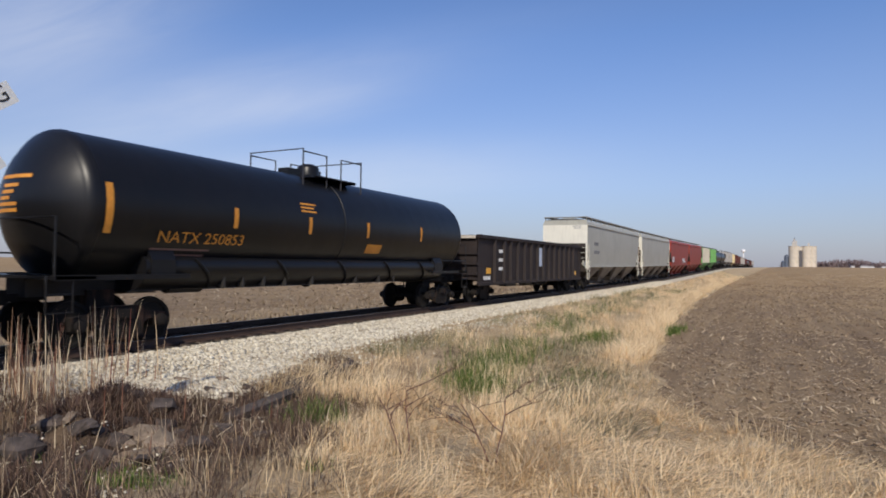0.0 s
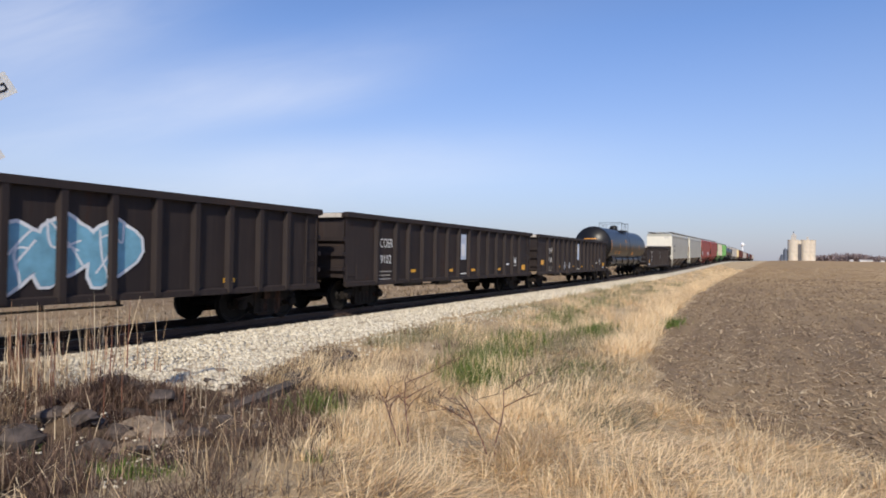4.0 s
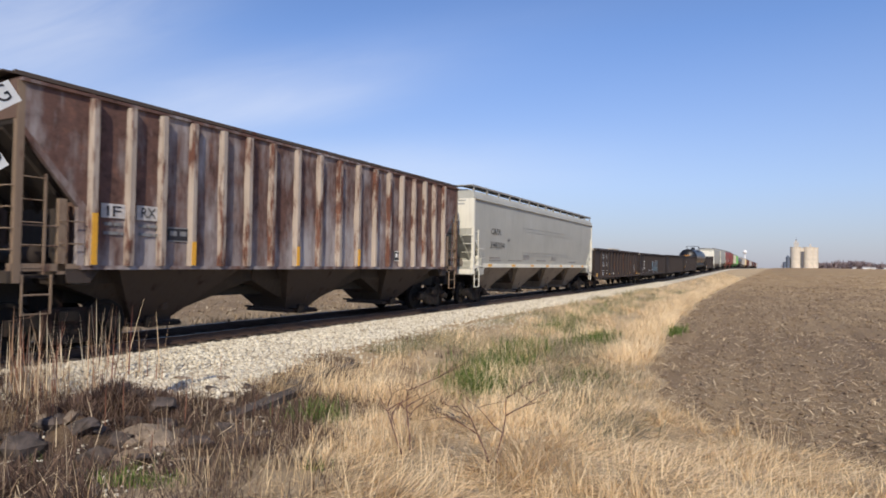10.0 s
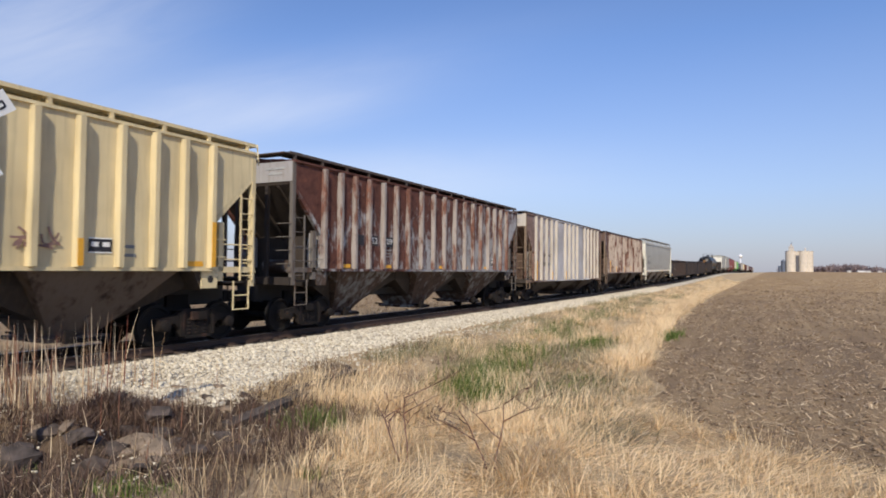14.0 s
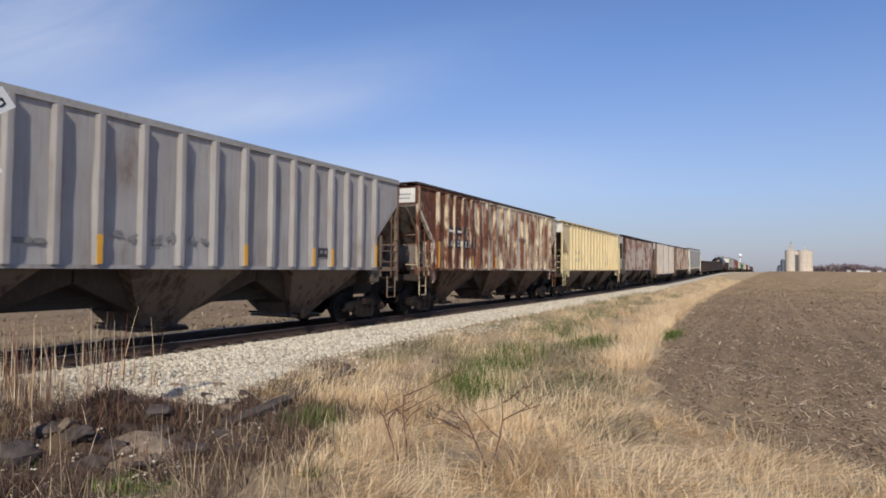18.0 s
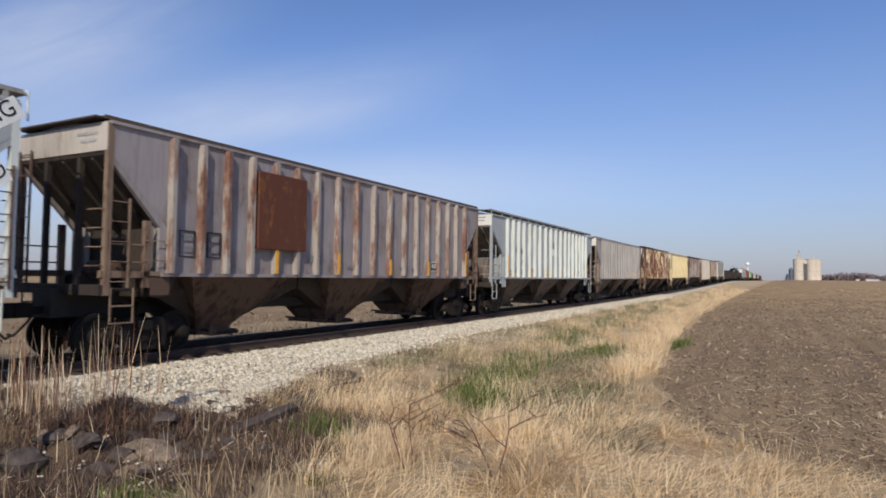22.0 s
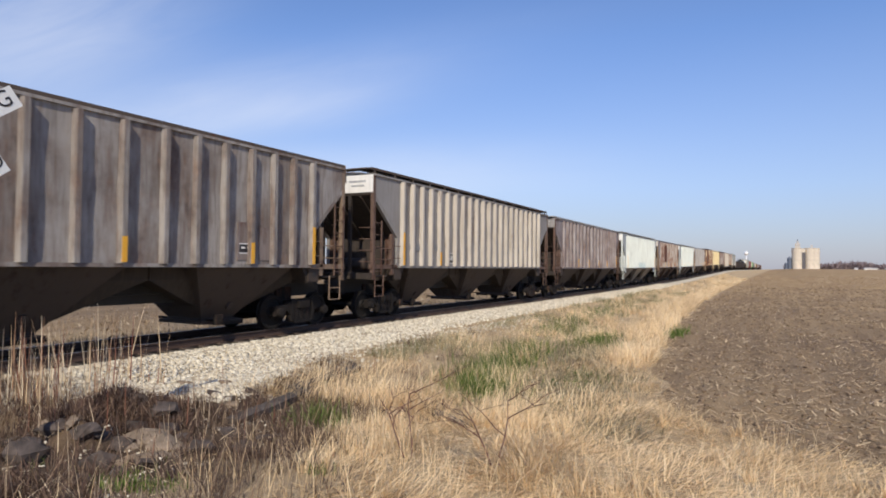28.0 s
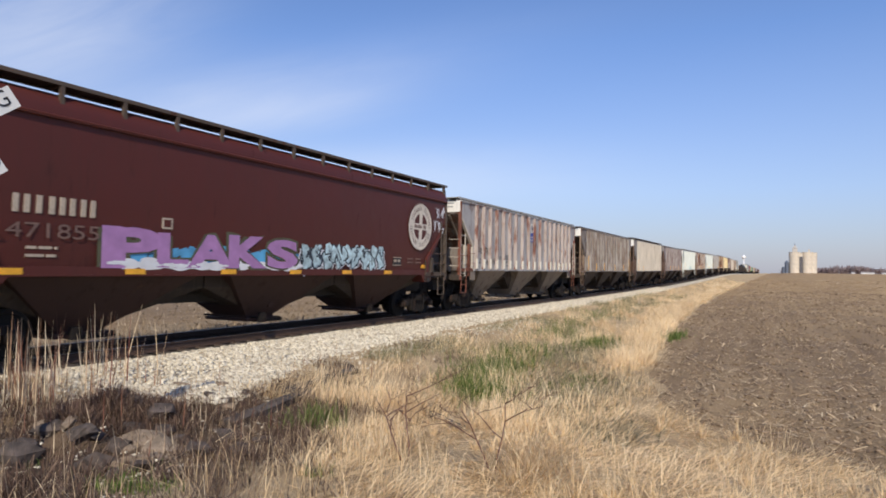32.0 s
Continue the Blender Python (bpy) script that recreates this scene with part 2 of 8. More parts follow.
def turned(bm, profile, n=20, axis="x", closed=True):
    """A solid of revolution: profile of (along, radius) round the axis."""
    rings = []
    for h, r in profile:
        ring = []
        for i in range(n):
            c, s = r * math.cos(2 * math.pi * i / n), r * math.sin(2 * math.pi * i / n)
            ring.append(bm.verts.new({"x": (h, c, s), "y": (s, h, c), "z": (c, s, h)}[axis]))
        rings.append(ring)
    for p, q in zip(rings, rings[1:]):
        for i in range(n):
            bm.faces.new((p[i], p[(i + 1) % n], q[(i + 1) % n], q[i]))
    if closed:
        bm.faces.new(rings[0][::-1])
        bm.faces.new(rings[-1])


def prism(bm, poly, x0, x1):
    """The (y, z) polygon pulled from x0 to x1."""
    a = [bm.verts.new((x0, y, z)) for y, z in poly]
    b = [bm.verts.new((x1, y, z)) for y, z in poly]
    n = len(poly)
    for i in range(n):
        bm.faces.new((a[i], a[(i + 1) % n], b[(i + 1) % n], b[i]))
    bm.faces.new(a[::-1])
    bm.faces.new(b)


def mesh_of(name, bm, mat, smooth=False):
    bmesh.ops.recalc_face_normals(bm, faces=bm.faces)
    me = bpy.data.meshes.new(name)
    bm.to_mesh(me)
    bm.free()
    if smooth:
        me.polygons.foreach_set("use_smooth", [True] * len(me.polygons))
        me.set_sharp_from_angle(angle=radians(38))
    if mat:
        me.materials.append(mat)
    return me


MESHES = {}


def shared(key, build, mat, smooth=False):
    """The one mesh kept under that key; build(bm) draws it the first time."""
    if key not in MESHES:
        bm = bmesh.new()
        build(bm)
        MESHES[key] = mesh_of(key.split("|")[0], bm, None, smooth)
        MESHES[key].materials.append(mat)
    return MESHES[key]


def child(name, me, parent, m=None, mat=None, label=""):
    """A part on a mesh that others may share; mat lays another paint on this one alone."""
    ob = new(name, me)
    ob.parent = parent
    if m is not None:
        ob.matrix_basis = m
    if mat is not None and mat != me.materials[0]:
        ob.material_slots[0].link = "OBJECT"
        ob.material_slots[0].material = mat
    if label:
        ob["label"] = label
    return ob


def part(name, bm, mat, parent, label="", smooth=False, m=None):
    return child(name, mesh_of(name, bm, mat, smooth), parent, m, None, label)


TEXTS = {}


def lettering(name, text, size, mat, parent, m, label="", width=None, fat=0.0):
    """Painted letters as a flat mesh. size: height of the capitals; width: squeezed or stretched to that; fat: letters swollen by so much."""
    key = (text, size, width, fat)
    if key not in TEXTS:
        cu = bpy.data.curves.new("letters", "FONT")
        cu.body, cu.size, cu.resolution_u, cu.offset = text, 1.0, 3, fat
        ob = bpy.data.objects.new("letters", cu)
        scene.collection.objects.link(ob)
        bpy.context.view_layer.update()
        me = bpy.data.meshes.new_from_object(ob.evaluated_get(bpy.context.evaluated_depsgraph_get()))
        bpy.data.objects.remove(ob)
        xs, zs = [v.co.x for v in me.vertices], [v.co.y for v in me.vertices]
        kz = size / (max(zs) - min(zs))
        kx = width / (max(xs) - min(xs)) if width else kz
        x0, z0 = min(xs), min(zs)
        for v in me.vertices:
            v.co.x, v.co.y = (v.co.x - x0) * kx, (v.co.y - z0) * kz
        me.materials.clear()
        me.materials.append(mat)
        TEXTS[key] = me
    return child(name, TEXTS[key], parent, m, mat, label)


def on_side(x, y, z):
    """The pose of flat work on the side that faces +x: its x runs along +y."""
    return Matrix(((0, 0, 1, x), (1, 0, 0, y), (0, 1, 0, z), (0, 0, 0, 1)))


def smooth_step(a, b, x):
    t = min(1.0, max(0.0, (x - a) / (b - a)))
    return t * t * (3 - 2 * t)


def rise(y):
    """The line climbs a little far out."""
    return 1.5 * smooth_step(40, 230, y)


LOW = 0.235     # the rail head lies so far under the plane from which the cars are numbered


def bed(y):
    """Height of the rail head."""
    return rise(y) - LOW


def empty(name, label, category, group=""):
    ob = new(name)
    ob.empty_display_size = 0.3
    return tagged(ob, label, category, group)

# ---- ground ----


def field_edge(y):
    """x at which the ploughed field begins, along the track."""
    return 8.0 + 2.6 * math.exp(-max(0.0, y - 12) / 22.0)


def road_edge(x):
    """y at which the field begins, along the road behind the camera."""
    return 8.6 + 3.8 * math.exp(-max(0.0, x - 10.4) / 1.6) - 0.25 * max(0.0, x - 12)


def field_share(x, y):
    """1 in the ploughed field, 0 in the grass."""
    n = noise.noise((x * 0.5, y * 0.5, 3.1)) * 0.5
    return min(smooth_step(-0.4, 0.5, x - field_edge(y) + n), smooth_step(-0.5, 0.6, y - road_edge(x) + n))


def ballast_foot(y):
    """x at which the ballast gives way to weeds."""
    return 3.2 - 0.45 * smooth_step(12, 22, y) + 1.55 * math.exp(-((y - 7.7) / 2.4) ** 2) * smooth_step(4.9, 6.0, y)


def ground_z(x, y):
    r = rise(y)
    ax = abs(x)
    low = -0.78
    if x > 0:
        low += 0.60 * smooth_step(9.5, 1.0, y) * smooth_step(4.0, 9.0, x)
    bank = r * smooth_step(9.5, 3.0, ax)
    if ax < 1.72:
        z = r - 0.43
    elif ax < 2.95:
        z = r - 0.43 - 0.205 * ((ax - 1.72) / 1.23) ** 1.3
    else:
        z = (r - 0.635) * (1 - smooth_step(2.95, 6.5, ax)) + (low + bank * 0.4) * smooth_step(2.95, 6.5, ax)
        if y < 120:
            k = smooth_step(2.95, 4.5, ax)
            z += k * (0.10 * noise.noise((x * 0.45, y * 0.3, 0)) + 0.035 * noise.noise((x * 1.7, y * 1.7, 5)))
            if x > 0 and y < 60:
                f = field_share(x, y)
                z += f * 0.035 * noise.noise((x * 4.2, y * 4.2, 9)) + f * 0.03 * math.sin(x * 8.2)
                # a mound of rubble beside the crossing
                z += 0.36 * math.exp(-(((x - 5.0) / 0.75) ** 2 + ((y - 5.35) / 0.95) ** 2))
                rough = math.exp(-(((x - 6.0) / 1.7) ** 2 + ((y - 4.8) / 1.6) ** 2))
                z += rough * (0.26 * noise.noise((x * 2.1, y * 2.1, 12)) + 0.16 * noise.noise((x * 4.6, y * 4.6, 14)))
    # far out the field swells up to the eye's height
    return z + 2.9 * smooth_step(110, 640, y) * smooth_step(9.5, 34, x)


def axis_steps(near, far, first, grow):
    vals, v, d = [near], near, first
    while v < far:
        v += d
        d *= grow
        vals.append(v)
    return vals


def make_ground():
    right = [3.0 + 0.14 * i for i in range(100)]
    xs = [-x for x in axis_steps(3.2, 4200, 0.8, 1.16)][::-1] + [-2.95, -2.3, -1.72, -1.36, 0, 1.22, 1.36, 1.72, 2.3, 2.95] + right + axis_steps(right[-1] + 0.2, 4200, 0.25, 1.16)
    ys = [-v for v in axis_steps(0.4, 3000, 0.8, 1.25)][::-1] + [0.2 * i for i in range(0, 130)] + axis_steps(26.2, 4600, 0.3, 1.045)
    verts = [(x, y, ground_z(x, y)) for y in ys for x in xs]
    nx = len(xs)
    faces = [(j * nx + i, j * nx + i + 1, (j + 1) * nx + i + 1, (j + 1) * nx + i) for j in range(len(ys) - 1) for i in range(nx - 1)]
    me = bpy.data.meshes.new("ground")
    me.from_pydata(verts, [], faces)
    soil = me.attributes.new("soil", "FLOAT", "POINT")
    soil.data.foreach_set("value", [field_share(x, y) if x > 0 else smooth_step(-7.0, -9.0, x) for x, y, z in verts])
    stone = me.attributes.new("stone", "FLOAT", "POINT")
    stone.data.foreach_set("value", [smooth_step(ballast_foot(y) + 0.3, ballast_foot(y) - 0.5, abs(x)) for x, y, z in verts])
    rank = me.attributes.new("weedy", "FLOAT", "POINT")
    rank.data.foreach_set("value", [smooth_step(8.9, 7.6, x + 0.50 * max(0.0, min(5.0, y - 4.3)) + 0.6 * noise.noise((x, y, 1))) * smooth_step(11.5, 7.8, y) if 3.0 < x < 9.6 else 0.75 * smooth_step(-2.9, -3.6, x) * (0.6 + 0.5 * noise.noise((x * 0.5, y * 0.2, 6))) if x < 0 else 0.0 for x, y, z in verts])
    fouled_shaded = me.attributes.new("bed", "FLOAT", "POINT")
    fouled_shaded.data.foreach_set("value", [1.0 if abs(x) < 1.4 else 0.0 for x, y, z in verts])
    me.polygons.foreach_set("use_smooth", [True] * len(faces))
    m, nt, b = shader("ground")
    geo = nd(nt, "ShaderNodeNewGeometry").outputs["Position"]
    s_at = nd(nt, "ShaderNodeAttribute")
    s_at.attribute_name = "soil"
    r_at = nd(nt, "ShaderNodeAttribute")
    r_at.attribute_name = "stone"
    fine = nd(nt, "ShaderNodeTexNoise", Vector=geo, Scale=22.0, Detail=6.0, Roughness=0.65)
    mid = nd(nt, "ShaderNodeTexNoise", Vector=geo, Scale=1.1, Detail=6.0, Roughness=0.6)
    big = nd(nt, "ShaderNodeTexNoise", Vector=geo, Scale=0.07, Detail=4.0)
    rows = nd(nt, "ShaderNodeTexNoise", Vector=nd(nt, "ShaderNodeMapping", Vector=geo, Scale=(1.6, 0.12, 1)).outputs[0], Scale=1.0, Detail=4.0)
    straw = mix(nt, fine.outputs[0], (0.29, 0.21, 0.125), (0.62, 0.48, 0.295))
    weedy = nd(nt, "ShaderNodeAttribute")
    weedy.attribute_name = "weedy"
    # brown weed soil, darkened as well for shaded gaps between stems and rocks
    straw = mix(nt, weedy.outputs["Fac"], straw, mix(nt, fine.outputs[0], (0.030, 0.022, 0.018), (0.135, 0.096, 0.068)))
    straw = mix(nt, ramp(nt, mid.outputs[0], [(0.45, 0.0), (0.66, 0.45)]), straw, (0.24, 0.165, 0.095))
    earth = mix(nt, ramp(nt, fine.outputs[0], [(0.32, 0.0), (0.68, 1.0)]), (0.120, 0.080, 0.050), (0.265, 0.190, 0.116))
    crumb = nd(nt, "ShaderNodeTexNoise", Vector=geo, Scale=4.5, Detail=5.0, Roughness=0.7)
    earth = mix(nt, ramp(nt, crumb.outputs[0], [(0.38, 0.50), (0.54, 0.0)]), earth, (0.088, 0.058, 0.041))
    earth = mix(nt, ramp(nt, nd(nt, "ShaderNodeTexNoise", Vector=geo, Scale=0.9, Detail=5.0, Roughness=0.7).outputs[0], [(0.40, 0.0), (0.62, 0.5)]), earth, (0.15, 0.102, 0.075))
    earth = mix(nt, ramp(nt, rows.outputs[0], [(0.42, 0.0), (0.62, 0.5)]), earth, (0.31, 0.228, 0.14))
    earth = mix(nt, ramp(nt, big.outputs[0], [(0.30, 0.10), (0.62, 0.50)]), earth, (0.38, 0.272, 0.15))
    # the far part of the field lies under old stubble
    out = ramp(nt, math_node(nt, "MULTIPLY", nd(nt, "ShaderNodeSeparateXYZ", Vector=geo).outputs[1], 0.005), [(0.10, 0.0), (0.5, 0.62)])
    earth = mix(nt, out, earth, mix(nt, ramp(nt, nd(nt, "ShaderNodeTexNoise", Vector=geo, Scale=0.28, Detail=6.0, Roughness=0.7).outputs[0], [(0.38, 0.0), (0.62, 1.0)]), (0.245, 0.150, 0.075), (0.53, 0.370, 0.18)))
    cell = nd(nt, "ShaderNodeTexVoronoi", Vector=geo, Scale=17.0)
    rock = mix(nt, nd(nt, "ShaderNodeSeparateColor", Color=cell.outputs["Color"]).outputs[0], (0.36, 0.315, 0.245), (0.74, 0.68, 0.55))
    edge = ramp(nt, math_node(nt, "ADD", s_at.outputs["Fac"], math_node(nt, "MULTIPLY", math_node(nt, "SUBTRACT", mid.outputs[0], 0.5), 0.5)), [(0.45, 0.0), (0.53, 1.0)])
    edge2 = ramp(nt, math_node(nt, "ADD", r_at.outputs["Fac"], math_node(nt, "MULTIPLY", math_node(nt, "SUBTRACT", fine.outputs[0], 0.5), 0.7)), [(0.4, 0.0), (0.55, 1.0)])
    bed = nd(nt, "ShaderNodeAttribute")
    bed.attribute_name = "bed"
    # near-black between the rails: fouled stone plus the shade under the train
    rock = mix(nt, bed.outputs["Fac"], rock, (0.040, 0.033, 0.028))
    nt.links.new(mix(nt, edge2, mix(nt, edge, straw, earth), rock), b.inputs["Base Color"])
    b.inputs["Roughness"].default_value = 0.95
    b.inputs["Specular IOR Level"].default_value = 0.15
    bump(nt, b, math_node(nt, "ADD", fine.outputs[0], math_node(nt, "MULTIPLY", mid.outputs[0], 2.0)), 0.7, 0.06)
    me.materials.append(m)
    tagged(new("ground", me), "farmland with blond dry grass, ballast and ploughed brown soil", "ground", "", "structure")


make_ground()

# ---- the line ----
TIE_STEP = 0.53


def tie_shape(bm):
    box(bm, -1.3, 1.3, -0.115, 0.115, -0.17, 0.0)
    bmesh.ops.bevel(bm, geom=bm.edges[:], offset=0.012, segments=1, affect="EDGES")


def stretch(fn, y0, y1, step):
    """A list of y at which the far line is cut."""
    n = max(1, int((y1 - y0) / step))
    return [y0 + (y1 - y0) * i / n for i in range(n + 1)]


def make_track():
    wood = plain("tie_wood", (0.075, 0.058, 0.045), 0.9, 0, 0.5, 14.0, 0.5)
    ys = [-60, -20] + stretch(rise, 0, 260, 4) + [400, 700, 1200]
    section = [(-0.075, -0.17), (0.075, -0.17), (0.07, -0.155), (0.012, -0.13), (0.012, -0.045), (0.036, -0.03), (0.036, -0.004), (0.028, 0.0), (-0.028, 0.0), (-0.036, -0.004), (-0.036, -0.03), (-0.012, -0.045), (-0.012, -0.13), (-0.07, -0.155)]
    track = empty("railway_track", "single railway line with rusty rails on dark wooden ties", "railway track")
    track["kind"] = "structure"
    for side in (-1, 1):
        bm = bmesh.new()
        rings = [[bm.verts.new((side * 0.754 + x, y, z + bed(y))) for x, z in section] for y in ys]
        n = len(section)
        for p, q in zip(rings, rings[1:]):
            for i in range(n):
                f = bm.faces.new((p[i], q[i], q[(i + 1) % n], p[(i + 1) % n]))
                if i == 7:
                    f.material_index = 1
        me = mesh_of("rail", bm, RAIL)
        me.materials.append(RAILTOP)
        child("rail", me, track)
    near = shared("tie", tie_shape, wood)
    rng = random.Random(3)
    n_near = 150
    y = -4.0
    for i in range(n_near):
        child("tie", near, track, pose(rng.uniform(-0.03, 0.03), y, bed(y) - 0.17, 0, 0, rng.uniform(-0.8, 0.8)))
        y += TIE_STEP
    bm = bmesh.new()
    while y < 420:
        z = bed(y) - 0.17
        box(bm, -1.3, 1.3, y - 0.115, y + 0.115, z - 0.17, z)
        y += TIE_STEP
    far = part("far_ties", bm, wood, track)
    far["kind"] = "stuff"
    plate = shared("tie_plate", lambda bm: (box(bm, -0.10, 0.18, -0.095, 0.095, -0.172, -0.158), box(bm, 0.09, 0.12, -0.05, -0.02, -0.16, -0.125), box(bm, 0.09, 0.12, 0.03, 0.06, -0.16, -0.125)), RAIL)
    y = -4.0
    for i in range(90):
        child("tie_plate", plate, track, pose(0.754, y, bed(y)))
        y += TIE_STEP
    return track


make_track()

# ---- rolling stock ----


def wheelset_shape(bm):
    for s in (-1, 1):
        ring = [(0.68, 0.487), (0.705, 0.487), (0.715, 0.462), (0.815, 0.457), (0.815, 0.39), (0.775, 0.36), (0.765, 0.17), (0.83, 0.13), (0.83, 0.09), (0.66, 0.09), (0.70, 0.17), (0.715, 0.36), (0.68, 0.40), (0.68, 0.487)]
        turned(bm, [(s * h, r) for h, r in ring], 28, "x", False)
    rod(bm, (-1.02, 0, 0), (1.02, 0, 0), 0.075, 10)


def sideframe_shape(bm):
    poly = [(-1.02, 0.36), (-1.02, 0.62), (-0.62, 0.66), (-0.36, 0.80), (0.36, 0.80), (0.62, 0.66), (1.02, 0.62), (1.02, 0.36),
            (0.78, 0.36), (0.74, 0.50), (0.60, 0.50), (0.30, 0.16), (-0.30, 0.16), (-0.60, 0.50), (-0.74, 0.50), (-0.78, 0.36)]
    prism(bm, poly, 0.93, 1.07)
    prism(bm, [(-0.34, 0.15), (0.34, 0.15), (0.40, 0.22), (-0.40, 0.22)], 0.89, 1.11)
    for y in (-0.42, 0.42):
        prism(bm, [(y - 0.05, 0.2), (y + 0.05, 0.2), (y + 0.05, 0.78), (y - 0.05, 0.78)], 0.90, 1.10)


def spring_shape(bm):
    prof = []
    for k in range(5):
        z = 0.22 + 0.075 * k
        prof += [(z, 0.07), (z + 0.025, 0.098), (z + 0.05, 0.098), (z + 0.07, 0.07)]
    turned(bm, prof, 10, "z")


def bearing_shape(bm):
    turned(bm, [(1.05, 0.13), (1.15, 0.13), (1.17, 0.10), (1.19, 0.10), (1.20, 0.05)], 14, "x")


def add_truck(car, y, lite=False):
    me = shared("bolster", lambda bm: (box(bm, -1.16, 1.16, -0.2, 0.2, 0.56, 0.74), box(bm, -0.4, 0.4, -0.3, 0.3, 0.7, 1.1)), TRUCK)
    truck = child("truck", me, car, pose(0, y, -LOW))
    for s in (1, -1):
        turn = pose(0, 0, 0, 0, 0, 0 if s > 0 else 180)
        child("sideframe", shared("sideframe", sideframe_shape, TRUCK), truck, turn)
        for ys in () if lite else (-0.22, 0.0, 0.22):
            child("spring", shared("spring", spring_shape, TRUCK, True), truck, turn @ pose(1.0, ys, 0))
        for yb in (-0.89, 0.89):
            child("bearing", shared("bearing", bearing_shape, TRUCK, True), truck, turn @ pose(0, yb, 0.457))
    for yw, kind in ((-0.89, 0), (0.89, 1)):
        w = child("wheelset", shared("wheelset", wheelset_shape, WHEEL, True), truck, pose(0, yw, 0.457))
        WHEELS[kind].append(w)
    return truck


WHEELS = ([], [])


def coupler_shape(bm):
    box(bm, -0.09, 0.09, -0.75, 0.02, 0.80, 0.95)
    box(bm, -0.16, 0.12, -0.02, 0.30, 0.74, 1.02)
    box(bm, -0.02, 0.14, 0.1, 0.36, 0.78, 0.98)


def add_couplers(car, half, mat=TRUCK):
    """half: from the car's middle to the middle of the coupling."""
    for s in (1, -1):
        m = pose(0, s * (half - 0.30), -0.12, 0, 0, 0 if s > 0 else 180)
        child("coupler", shared("coupler", coupler_shape, TRUCK), car, m)
        hose = shared("air_hose", lambda bm: pipe(bm, [(0.35, -0.35, 0.85), (0.36, -0.2, 0.62), (0.25, 0.1, 0.38), (0.1, 0.28, 0.42)], 0.025), DARK)
        child("air_hose", hose, car, m)


def ladder(car, x, y, z0, z1, width, axis, mat, rungs=7, label=""):
    """Two stiles and rungs; axis 'y': climbs on a side, 'x': on an end."""
    key = "ladder|%.2f %.2f %.2f %s %d" % (z0, z1, width, axis, rungs)

    def build(bm):
        for s in (-width / 2, width / 2):
            a = (0, s) if axis == "y" else (s, 0)
            box(bm, a[0] - 0.018, a[0] + 0.018, a[1] - 0.018, a[1] + 0.018, z0, z1)
        for i in range(rungs):
            z = z0 + 0.12 + (z1 - z0 - 0.2) * i / (rungs - 1)
            if axis == "y":
                rod(bm, (0, -width / 2, z), (0, width / 2, z), 0.013, 5)
            else:
                rod(bm, (-width / 2, 0, z), (width / 2, 0, z), 0.013, 5)
    return child("ladder", shared(key, build, mat), car, pose(x, y, 0), mat, label)


def sill_step(car, x, y, mat):
    def build(bm):
        pipe(bm, [(0, -0.24, 1.2), (0, -0.24, 0.52), (0, 0.24, 0.52), (0, 0.24, 1.2)], 0.022)
        rod(bm, (0, -0.24, 0.85), (0, 0.24, 0.85), 0.018)
    child("sill_step", shared("sill_step", build, STEEL), car, pose(x, y, 0), mat)


def brake_wheel(car, y, z, mat):
    def build(bm):
        n = 16
        ring = [(0.26 * math.cos(2 * math.pi * i / n), 0, 0.26 * math.sin(2 * math.pi * i / n)) for i in range(n + 1)]
        pipe(bm, ring, 0.018, 5)
        for i in range(0, n, 4):
            rod(bm, (0, 0, 0), ring[i], 0.014, 5)
        box(bm, -0.12, 0.12, 0.02, 0.2, -0.16, 0.16)
    child("brake_wheel", shared("brake_wheel", build, STEEL), car, pose(-0.35, y, z, 0, 0, 180), mat)


def hopper_shell(bm, half, z_sill, z_eave, z_roof, cut, z_knee, z_cut, wide, curved):
    """A covered hopper's shell: one section after another along y, the ends cut away below the slope sheets; the side sheets are slightly dented."""
    flat = half - cut
    n_mid = 56 if not curved else 30
    ys = [(-half, z_cut), (-half + cut * 0.5, (z_cut + z_knee) / 2), (-flat - 0.01, z_knee)]
    ys += [(-flat + 2 * flat * i / n_mid, z_sill) for i in range(n_mid + 1)]
    ys += [(flat + 0.01, z_knee), (half - cut * 0.5, (z_cut + z_knee) / 2), (half, z_cut)]
    rings = []
    n_side = 9
    for y, zb in ys:
        pts = []
        for i in range(n_side):
            t = i / (n_side - 1)
            z = zb + (z_eave - zb) * t
            dent = 0.0
            if 0 < i < n_side - 1 and abs(y) < flat:
                dent = (0.034 if not curved else 0.012) * noise.noise((y * 1.9, z * 1.4, half + (3 if curved else 0))) - 0.012 * math.sin(math.pi * t) * (not curved)
            pts.append((wide_at(z, wide, z_sill, z_eave, curved) + dent, z))
        if curved:
            sh = z_roof - 0.06 - z_eave
            pts += [(wide + 0.0, z_eave + 0.02), (wide - 0.01, z_eave + 0.35 * sh), (wide - 0.06, z_eave + 0.65 * sh), (wide - 0.17, z_eave + 0.88 * sh), (wide - 0.34, z_eave + sh)]
        else:
            pts += [(wide + 0.05, z_eave + 0.0), (wide + 0.05, z_eave + 0.06)]
        pts += [(0.75, z_roof - 0.05), (0.3, z_roof)]
        loop = [(-x, z) for x, z in pts] + [(x, z) for x, z in reversed(pts)]
        rings.append([bm.verts.new((x, y, z)) for x, z in loop])
    n = len(rings[0])
    for p, q in zip(rings, rings[1:]):
        for i in range(n):
            bm.faces.new((p[i], p[(i + 1) % n], q[(i + 1) % n], q[i]))
    bm.faces.new(rings[0])
    bm.faces.new(rings[-1][::-1])


